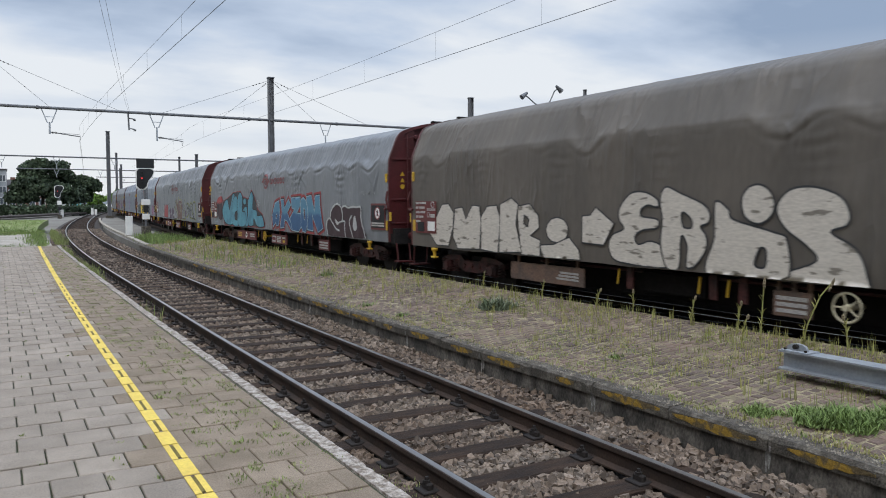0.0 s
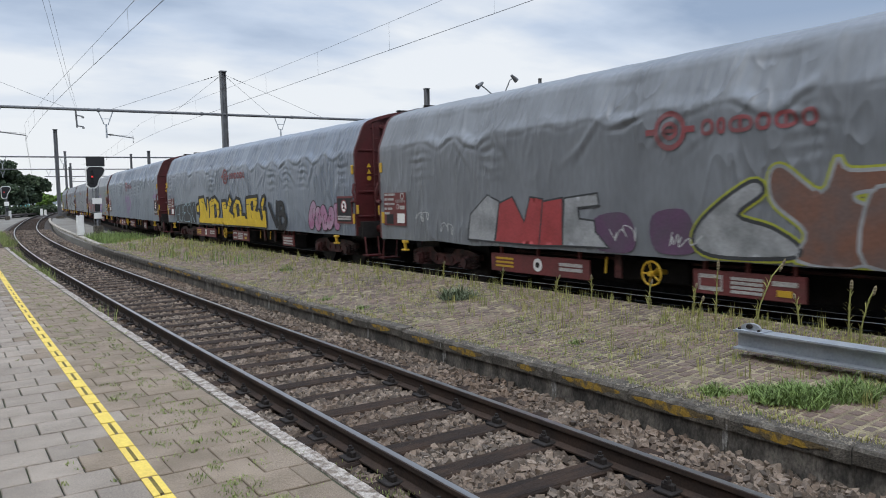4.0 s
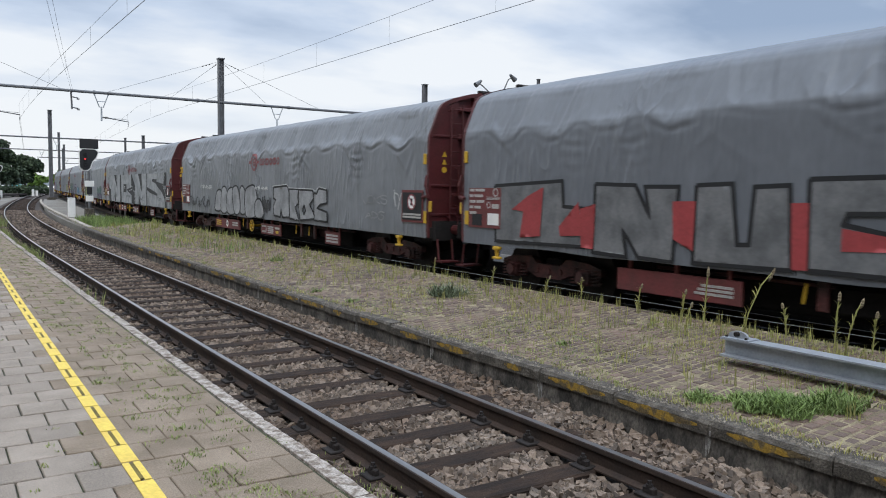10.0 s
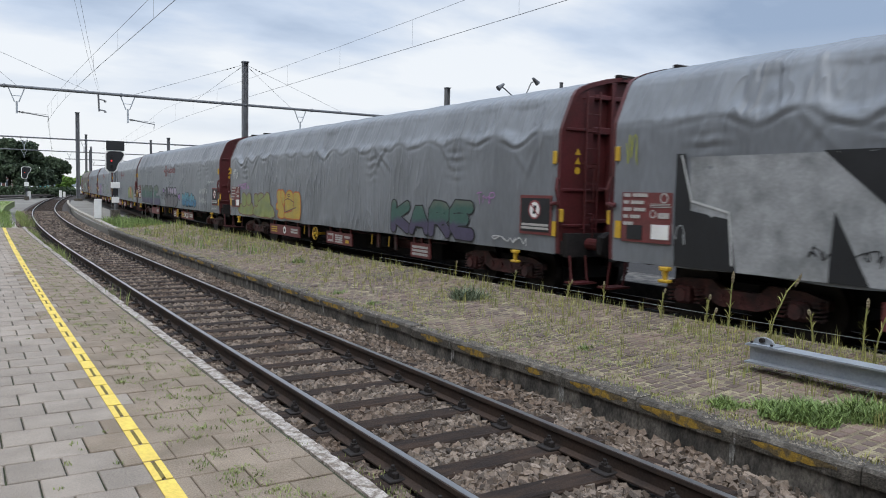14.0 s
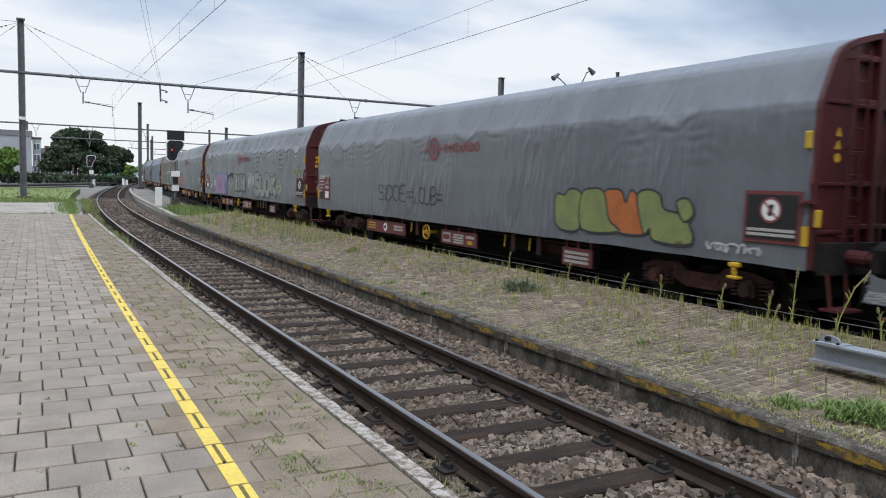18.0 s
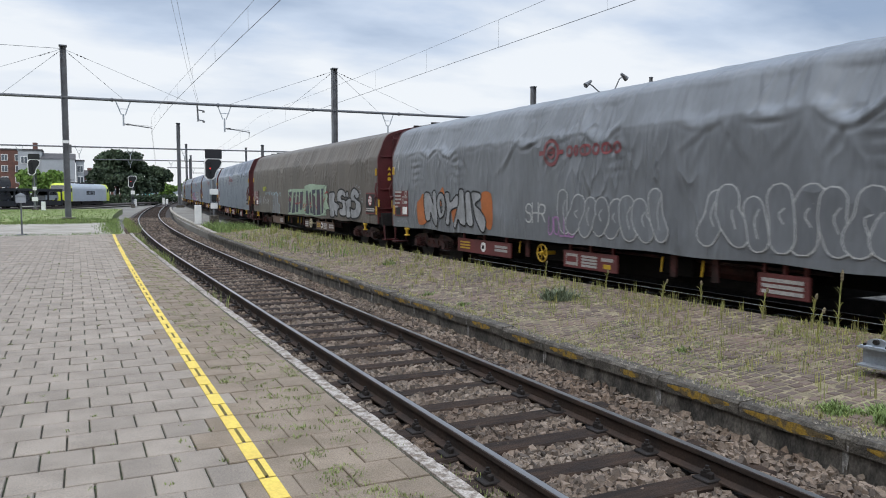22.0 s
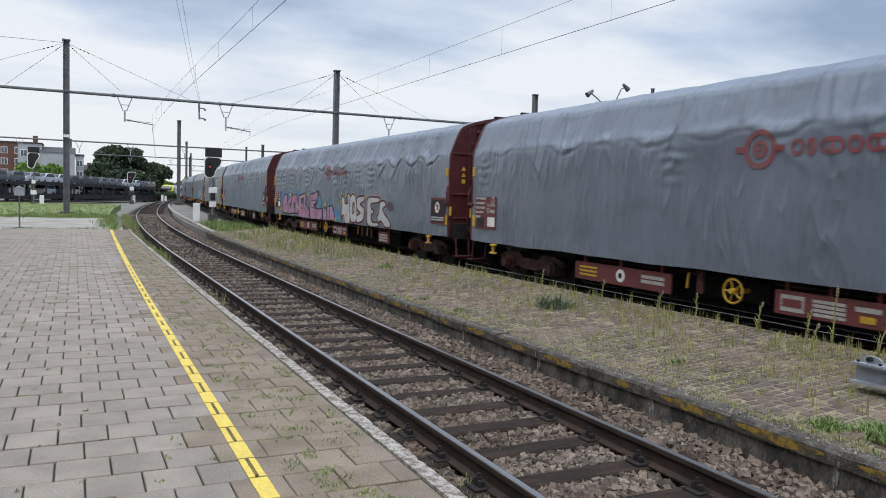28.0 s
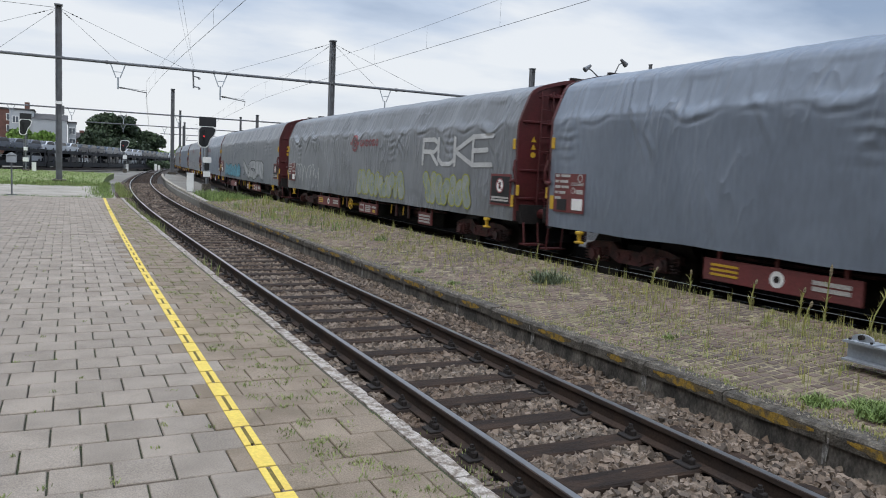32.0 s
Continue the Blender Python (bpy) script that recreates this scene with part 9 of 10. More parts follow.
    for a, b, z in ((7.6, 7.0, 1.2), (6.7, 6.0, 0.95), (1.9, 1.3, 1.0), (0.9, 0.2, 0.95), (-4.35, -4.75, 0.95)):
        scribble(1, a, b, z, z + 0.35, "white", 3, 0.016)
    scribble(2, 6.2, 5.2, 1.55, 1.72, "sky", 4, 0.018)
    blobs(2, -6.7, -8.6, 0.92, 1.8, 4, "rose", "plum", 0.03)
    p = Paint(3)
    for pts in ([(1.02, 2.08), (1.0, 1.80), (1.04, 1.74), (0.72, 1.86), (0.32, 1.92), (0.2, 2.14)], [(0.62, 2.12), (0.60, 1.62), (0.74, 1.54), (0.56, 1.44), (0.50, 1.02)], [(0.36, 1.7), (0.30, 1.55), (0.40, 1.45), (0.30, 1.3), (0.28, 1.02)], [(0.16, 1.95), (0.12, 1.3), (0.28, 1.35), (0.16, 1.2)], [(-0.25, 2.15), (-0.2, 1.65), (-0.08, 1.6), (-0.35, 1.45), (-0.02, 1.2), (0.02, 0.98)], [(0.77, 1.22), (0.75, 1.20)], [(-0.55, 2.0), (-0.75, 1.4), (-0.9, 1.9)]):
        p.stroke(smooth_line(pts, 1), 0.07, 0.010 + 0.0003 * len(p.f) / 50)
    p.done("graffiti", S["pink"], WAGONS[3], "thick pink-violet sprayed strokes under the sign")
    tag_line(3, "KHOTA", 9.0, 7.95, 1.92, 2.12, "pink", 0.034)
    tag_line(3, "KHOTA.", -8.2, -9.3, 1.94, 2.14, "pink", 0.036)
    tag_line(4, "KHOTA", -0.05, -1.45, 1.7, 2.02, "pink", 0.03)
    tag_line(4, "TONSED", -0.85, -1.55, 1.4, 1.58, "yellow", 0.026)
    scribble(4, -0.8, -1.55, 0.97, 1.3, "cyan", 6, 0.026)
    tag_line(4, "TMF", 0.2, -0.5, 1.1, 1.3, "mauve", 0.022)
    scribble(4, -5.85, -6.6, 0.98, 1.38, "cyan", 9, 0.035)
    tag_line(4, "TUNSEB", -6.7, -7.8, 0.92, 1.10, "orange", 0.05)
    tag_line(4, "TUNSY", -7.95, -8.95, 1.88, 2.16, "orange", 0.06)
    scribble(4, -7.8, -8.86, 2.14, 2.6, "lime", 9, 0.022)
    scribble(4, -7.4, -7.95, 1.3, 1.66, "lime", 8, 0.022)
    tag_line(5, "ANR!", 5.9, 5.1, 1.72, 1.94, "white", 0.034)
    scribble(5, 6.5, 5.95, 1.74, 1.92, "white", 4, 0.034)
    tag_line(5, "ANR", 0.1, -0.5, 1.74, 1.92, "white", 0.03)
    scribble(5, 0.65, 0.12, 1.74, 1.9, "white", 4, 0.03)
    scribble(5, 8.2, 5.2, 0.95, 1.5, "haze", 9, 0.04, "faded dark strokes")
    scribble(5, 0.0, -0.7, 0.95, 1.6, "haze", 9, 0.05, "faded dark strokes")
    tag_line(5, "JOKS", -6.7, -7.8, 1.5, 1.75, "silver", 0.03)
    tag_line(5, "ADG", -6.8, -7.7, 1.15, 1.4, "silver", 0.03)
    scribble(5, -8.0, -8.7, 1.2, 1.9, "white", 3, 0.03)


def paint_middle():
    """Wagons that pass in the second third."""
    shape(7, ([(8.06, 1.26), (7.21, 1.36), (6.57, 1.36), (6.47, 0.97), (8, 0.97)],), "pale_lime", 'rust', 0.018, "yellow-green rounded letter with a reddish outline", 1, 0)
    shape(7, ([(7.71, 1.61), (7.44, 1.72), (7.17, 1.58), (7.21, 1.27), (7.66, 1.25)],), "pale_lime", 'rust', 0.018, "yellow-green rounded letter with a reddish outline", 1, 1)
    shape(7, ([(7.13, 1.59), (6.86, 1.71), (6.66, 1.58), (6.71, 1.32), (7.08, 1.3)],), "pale_lime", 'rust', 0.018, "yellow-green rounded letter with a reddish outline", 1, 2)
    shape(7, ([(6.31, 1.63), (6.08, 1.69), (5.92, 1.58), (5.96, 1.29), (6.3, 1.31)],), "pale_lime", 'rust', 0.018, "yellow-green rounded letter with a reddish outline", 1, 3)
    shape(7, ([(5.94, 1.64), (5.58, 1.72), (5.33, 1.61), (5.36, 1.32), (5.93, 1.3)],), "pale_lime", 'rust', 0.018, "yellow-green rounded letter with a reddish outline", 1, 4)
    shape(7, ([(6.33, 1.25), (5.34, 1.61), (5.07, 1.74), (4.79, 1.67), (4.7, 1.36), (4.45, 1.26), (4.41, 0.94), (6.3, 0.95)],), "pale_lime", 'rust', 0.018, "yellow-green rounded letter with a reddish outline", 1, 5)
    shape(7, ([(4.1, 1.73), (3.9, 1.84), (3.7, 1.79), (3.69, 1.55), (3.49, 1.31), (3.47, 0.97), (3.99, 0.99), (3.96, 1.19), (4.13, 1.23), (4.17, 1.38), (4.03, 1.44)],), "gold", 'orange', 0.022, "yellow rounded letter with an orange outline", 1, 0)
    shape(7, ([(3.7, 1.79), (3.55, 1.84), (3.38, 1.7), (3.35, 1.51), (3.5, 1.36), (3.69, 1.55)],), "gold", 'orange', 0.022, "yellow rounded letter with an orange outline", 1, 1)
    shape(7, ([(3.34, 1.64), (3.17, 1.79), (2.89, 1.82), (2.67, 1.67), (2.63, 1.45), (2.68, 1.26), (3.29, 1.18), (3.38, 1.46)],), "gold", 'orange', 0.022, "yellow rounded letter with an orange outline", 1, 2)
    shape(7, ([(2.68, 1.7), (2.42, 1.78), (2.11, 1.68), (2.08, 1.05), (2.37, 0.97), (3.28, 0.97), (3.4, 1.12), (2.68, 1.26)],), "gold", 'orange', 0.022, "yellow rounded letter with an orange outline", 1, 3)
    drawn(7, ([(3.38, 1.52), (3.06, 1.59), (2.58, 1.46)], [(3.11, 1.56), (2.97, 1.57)], [(3.26, 1.16), (2.95, 1.23), (2.42, 1.32)], [(2.68, 1.4), (2.59, 1.36)], [(3.12, 1.71), (2.92, 1.71), (2.91, 1.64), (3.11, 1.64), (3.12, 1.71)],), "rust", 0.03, "brown lines of a sprayed face", 1)
    shape(8, ([(7.55, 1.91), (7.14, 1.89), (7.03, 1.66), (6.56, 1.93), (6.21, 1.91), (6.47, 1.54), (6.25, 0.94), (7.43, 0.97), (7.65, 1.43)],), "green", 'haze', 0.015, "green letter over violet with a thin dark outline", 0, 0)
    shape(8, ([(6.21, 1.89), (5.57, 1.92), (5.16, 0.96), (6.2, 0.95)],), "green", 'haze', 0.015, "green letter over violet with a thin dark outline", 0, 1)
    shape(8, ([(5.33, 1.87), (4.64, 1.92), (4.15, 1.74), (4.41, 1.47), (4.18, 0.9), (4.97, 0.93), (5.27, 1.32)], [(4.92, 1.73), (4.61, 1.75), (4.66, 1.6), (4.88, 1.58)],), "green", 'haze', 0.015, "green letter over violet with a thin dark outline", 0, 2)
    shape(8, ([(3.92, 1.82), (3.01, 1.94), (2.66, 1.79), (2.76, 1.55), (3.23, 1.5), (3.46, 1.34), (2.34, 1.39), (2.17, 0.92), (3.76, 0.88)],), "green", 'haze', 0.015, "green letter over violet with a thin dark outline", 0, 3)
    shape(8, ([(0.97, 1.58), (0.8, 1.69), (0.66, 1.69), (0.53, 1.48), (0.92, 1.43)],), "lilac", 'black', 0.025, "grey and lilac rounded letter", 1, 0)
    shape(8, ([(0.2, 1.77), (-0.06, 1.85), (-0.23, 1.68), (-0.16, 1.47), (0.15, 1.46)],), "lilac", 'black', 0.025, "grey and lilac rounded letter", 1, 1)
    shape(8, ([(-0.21, 1.75), (-0.49, 1.81), (-0.64, 1.66), (-0.62, 1.49), (-0.26, 1.47)],), "lilac", 'black', 0.025, "grey and lilac rounded letter", 1, 2)
    shape(8, ([(-0.67, 1.74), (-0.86, 1.83), (-1.1, 1.72), (-1.12, 1.53), (-0.64, 1.49)],), "lilac", 'black', 0.025, "grey and lilac rounded letter", 1, 3)
    shape(8, ([(-1.13, 1.56), (-1.21, 1.75), (-1.48, 1.83), (-1.71, 1.75), (-1.88, 1.56), (-1.84, 1.42), (-1.37, 1.44)],), "lilac", 'black', 0.025, "grey and lilac rounded letter", 1, 4)
    shape(8, ([(0.91, 1.38), (0.26, 1.47), (0.15, 0.94), (0.56, 0.87), (0.87, 1.04)],), "lilac", 'black', 0.025, "grey and lilac rounded letter", 1, 5)
    shape(8, ([(0.23, 1.38), (-0.12, 1.48), (-0.49, 1.32), (-0.58, 0.91), (0.16, 0.91)],), "lilac", 'black', 0.025, "grey and lilac rounded letter", 1, 6)
    shape(8, ([(-0.48, 1.4), (-0.94, 1.46), (-1.09, 1.27), (-1.04, 0.89), (-0.56, 0.91)],), "lilac", 'black', 0.025, "grey and lilac rounded letter", 1, 7)
    shape(8, ([(-1.01, 1.34), (-1.37, 1.44), (-2.01, 1.4), (-1.91, 1.07), (-1.57, 0.92), (-1.06, 0.9)],), "lilac", 'black', 0.025, "grey and lilac rounded letter", 1, 8)
    shape(8, ([(0.63, 1.78), (0.44, 1.85), (0.26, 1.78), (0.26, 1.37), (0.54, 1.33)],), "haze", None, 0.02, "dark scribbled letter", 1, 0, lift=0.0205)
    shape(8, ([(-2.11, 1.4), (-2.28, 1.53), (-2.48, 1.52), (-2.5, 1.35), (-2.36, 1.24)],), "pinkish", 'black', 0.018, "pale pink drop", 1, 0)
    shape(8, ([(1.44, 1.71), (1.23, 1.76), (1.12, 1.65), (1.18, 1.56), (1.4, 1.58)],), "pinkish", 'black', 0.018, "pale pink drop", 1, 1)
    shape(9, ([(-4.2, 1.54), (-4.29, 1.7), (-4.48, 1.68), (-4.63, 1.79), (-4.9, 1.76), (-5.01, 1.57), (-4.91, 1.08), (-4.31, 1.1)],), "pale_lime", 'haze', 0.018, "faded yellow-green rounded letter", 1, 0)
    shape(9, ([(-4.97, 1.7), (-5.26, 1.81), (-5.57, 1.75), (-5.72, 1.31), (-5.98, 1.12), (-5.02, 1.1)],), "pale_lime", 'haze', 0.018, "faded yellow-green rounded letter", 1, 1)
    shape(9, ([(-6.38, 1.69), (-6.59, 1.82), (-6.87, 1.75), (-6.99, 1.53), (-7.4, 1.44), (-7.57, 1.05), (-6.81, 1.03), (-6.69, 1.21), (-6.57, 1.13)],), "pale_lime", 'haze', 0.018, "faded yellow-green rounded letter", 1, 2)
    shape(9, ([(-7.23, 1.64), (-7.46, 1.7), (-7.58, 1.49), (-7.39, 1.36)],), "pale_lime", 'haze', 0.018, "faded yellow-green rounded letter", 1, 3)
    shape(9, ([(-5.57, 1.75), (-5.98, 1.8), (-6.11, 1.6), (-6.23, 1.8), (-6.4, 1.69), (-6.53, 1.36), (-6.6, 1.12), (-5.98, 1.1), (-5.72, 1.31)],), "orange", 'haze', 0.018, "faded orange rounded letter", 1, 0)
    shape(10, ([(6.03, 1.89), (4.91, 1.97), (4.89, 1.58), (5.22, 1.5), (5.08, 0.98), (5.98, 0.97)],), "mallow", 'blue', 0.034, "pink and grey letter with a blue outline", 1, 0)
    shape(10, ([(4.91, 1.89), (4.57, 1.97), (4.44, 1.67), (4.52, 0.98), (5.02, 0.99)],), "mallow", 'blue', 0.034, "pink and grey letter with a blue outline", 1, 1)
    shape(10, ([(4.52, 1.89), (4.15, 1.97), (3.9, 1.93), (3.82, 1.53), (3.86, 0.97), (4.5, 0.98)],), "mallow", 'blue', 0.034, "pink and grey letter with a blue outline", 1, 2)
    shape(10, ([(3.84, 1.82), (3.62, 1.97), (3.32, 1.89), (3.26, 1.48), (3.51, 0.96), (3.87, 1.02)], [(3.69, 1.61), (3.56, 1.62), (3.55, 1.38), (3.69, 1.39)],), "mallow", 'blue', 0.034, "pink and grey letter with a blue outline", 1, 3)
    shape(10, ([(1.57, 1.9), (1.28, 1.96), (1.07, 1.9), (0.94, 1.72), (1.09, 1.3), (0.96, 1.22), (1.45, 1.12), (1.64, 1.28), (1.47, 1.59)],), "ice", 'haze', 0.025, "pale grey-green rounded letter", 1, 0)
    shape(10, ([(0.87, 1.84), (0.69, 1.93), (0.6, 1.73), (0.65, 1.38), (0.68, 1.2), (1.05, 1.18), (0.81, 1.49)],), "ice", 'haze', 0.025, "pale grey-green rounded letter", 1, 1)
    shape(10, ([(0.57, 1.87), (0.35, 1.93), (0.35, 1.22), (0.62, 1.21)],), "ice", 'haze', 0.025, "pale grey-green rounded letter", 1, 2)
    shape(10, ([(0.32, 1.9), (0.08, 1.93), (-0.02, 1.58), (0.04, 1.24), (0.32, 1.22)],), "ice", 'haze', 0.025, "pale grey-green rounded letter", 1, 3)
    shape(10, ([(-0.05, 1.85), (-0.25, 1.93), (-0.52, 1.88), (-0.52, 1.16), (-0.32, 1.23), (-0.19, 1.14), (0.06, 1.21)],), "ice", 'haze', 0.025, "pale grey-green rounded letter", 1, 4)
    p = Paint(6)
    for a, b in ((7.65, 3.62), (3.28, 0.05), (-1.02, -4.08), (-4.24, -8.15)):
        p.fill([(a, 0.86), (b, 0.86), (b, 2.40), (a, 2.40)], 0.007)
    ob = p.done("graffiti", S["silver"], WAGONS[6], "huge silver block letters with black gaps")
    q = Paint(6)
    for i, pts in enumerate(([(7.75, 2.45), (7.62, 1.75), (7.72, 0.86), (7.9, 0.86), (7.9, 2.45)], [(7.7, 1.68), (7.0, 1.62), (6.86, 0.86), (7.72, 0.86)], [(5.75, 2.42), (4.88, 2.42), (4.88, 1.70)], [(5.58, 1.72), (5.62, 0.86), (5.12, 0.86)],
                             [(3.66, 2.42), (3.30, 2.42), (3.26, 0.86), (3.72, 0.86)], [(2.53, 1.89), (1.55, 1.89), (1.55, 1.45), (2.53, 1.45)], [(1.56, 1.70), (0.0, 1.72), (-0.15, 1.25), (0.3, 1.38), (1.56, 1.58)], [(0.08, 2.42), (-0.10, 2.42), (-1.06, 1.78), (-1.06, 0.86), (0.02, 0.86), (0.02, 1.7)],
                             [(-1.9, 2.42), (-2.85, 2.42), (-2.85, 1.5)], [(-2.0, 1.5), (-1.95, 0.86), (-2.7, 0.86)], [(-4.06, 2.42), (-4.26, 2.42), (-4.28, 0.86), (-4.02, 0.86)], [(-5.43, 2.14), (-6.5, 2.14), (-6.5, 1.93), (-5.43, 1.95)],
                             [(-6.45, 2.02), (-7.9, 1.98), (-8.3, 1.2), (-7.6, 1.55), (-6.45, 1.85)], [(-4.1, 1.78), (-5.6, 1.62), (-6.6, 1.5), (-6.6, 1.38), (-5.5, 1.42), (-4.1, 1.62)], [(-8.2, 2.42), (-7.75, 1.85), (-8.5, 1.85), (-8.5, 2.42)], [(-8.0, 1.7), (-8.5, 1.7), (-8.5, 0.86), (-8.3, 0.86)])):
        q.fill(pts, 0.0105 + 0.0004 * i)
    q.done("graffiti_outline", S["black"], ob)
    for a, b, z in ((5.9, 5.0, 1.1), (1.6, 0.6, 1.12), (-2.4, -3.2, 1.05), (-6.6, -7.4, 1.1)):
        scribble(6, a, b, z, z + 0.22, "black", 6, 0.016)
    p = Paint(6)
    for i, pts in enumerate(([(7.8, 2.42), (7.6, 1.8), (7.0, 1.66), (6.92, 0.98)], [(0.55, 1.55), (-0.15, 1.62), (-0.2, 1.82), (-0.5, 1.56), (-0.92, 1.53), (-0.9, 0.95)], [(-8.25, 2.35), (-7.85, 1.83), (-8.3, 1.55), (-8.5, 1.1)], [(2.2, 1.76), (2.2, 1.66), (1.95, 1.66), (1.95, 1.76), (2.2, 1.76)])):
        p.stroke(pts, 0.03, 0.0205)
    p.done("graffiti", S["white"], WAGONS[6], "thin white lines along the silver letters")
    scribble(6, 8.2, 7.7, 1.1, 1.5, "silver", 3, 0.016)
    scribble(6, 8.9, 8.6, 2.2, 2.8, "lime", 3, 0.016)
    tag_line(7, "KHOTA", 8.1, 6.9, 1.8, 2.05, "pink", 0.036)
    piece(7, "KARE", -3.6, -7.0, 0.9, 1.75, "green", "black", 0.24, 0.03, "green letters with a dark outline")
    tag_line(7, "TMP", -7.1, -7.7, 1.65, 1.9, "pink", 0.02)
    scribble(7, -7.6, -8.7, 0.95, 1.12, "white", 4, 0.025)
    scribble(8, 2.2, 1.0, 1.05, 1.75, "haze", 5, 0.025, "faded dark strokes")
    blobs(8, -2.98, -5.25, 0.98, 1.66, 5, "azure", "black", 0.03, "blue rounded letters with a dark outline")
    blobs(8, -5.3, -5.65, 1.02, 1.4, 1, "azure", "black", 0.02)
    scribble(8, -6.2, -7.6, 1.5, 1.85, "white", 6, 0.03)
    scribble(8, -6.2, -7.5, 1.1, 1.45, "white", 6, 0.03)
    scribble(8, -7.6, -8.7, 1.98, 2.14, "white", 6, 0.022)
    scribble(8, -8.3, -9.2, 0.95, 1.1, "white", 5, 0.025)
    scribble(7, 8.8, 8.2, 2.05, 2.6, "white", 5, 0.035)
    tag_line(9, "FORNO", 8.95, 8.0, 1.84, 2.0, "white", 0.026)
    tag_line(9, "SIDOE", 4.0, 2.2, 1.3, 1.78, "haze", 0.024, "thin black handwriting")
    tag_line(9, "=LOUB=", 2.1, 0.2, 1.28, 1.74, "haze", 0.024, "thin black handwriting")
    scribble(9, -7.8, -8.8, 0.95, 1.12, "white", 6, 0.026)
    tag_line(10, "OOS2".replace("2", "Z"), 8.7, 8.1, 2.05, 2.35, "white", 0.022)
    tag_line(10, "FORCAR", 8.0, 6.7, 1.82, 1.96, "white", 0.014)
    tag_line(10, "POG", 7.7, 6.75, 1.35, 1.8, "white", 0.028)
    scribble(10, 7.6, 6.75, 1.08, 1.4, "white", 2, 0.024)
    scribble(10, 6.55, 6.0, 1.08, 1.78, "white", 6, 0.026)
    tag_line(10, "LHTE", 3.25, 1.9, 1.74, 2.02, "black", 0.05, "thick black handwriting")
    tag_line(10, "FLIRT", 3.1, 2.2, 1.08, 1.42, "white", 0.03)
    scribble(10, 3.35, 2.0, 1.4, 1.56, "white", 3, 0.026)
    scribble(10, -1.1, -2.1, 1.15, 2.05, "white", 6, 0.04)
    piece(10, "SUDK", -2.25, -5.8, 0.98, 2.1, "ice", "haze", 0.30, 0.025, "big pale grey-green letters", 0.06, 0)
    blobs(10, -5.75, -6.4, 1.2, 1.75, 1, "ice", "lime", 0.02)
    tag_line(10, "NOOU", -8.0, -8.95, 1.98, 2.22, "lime", 0.03)


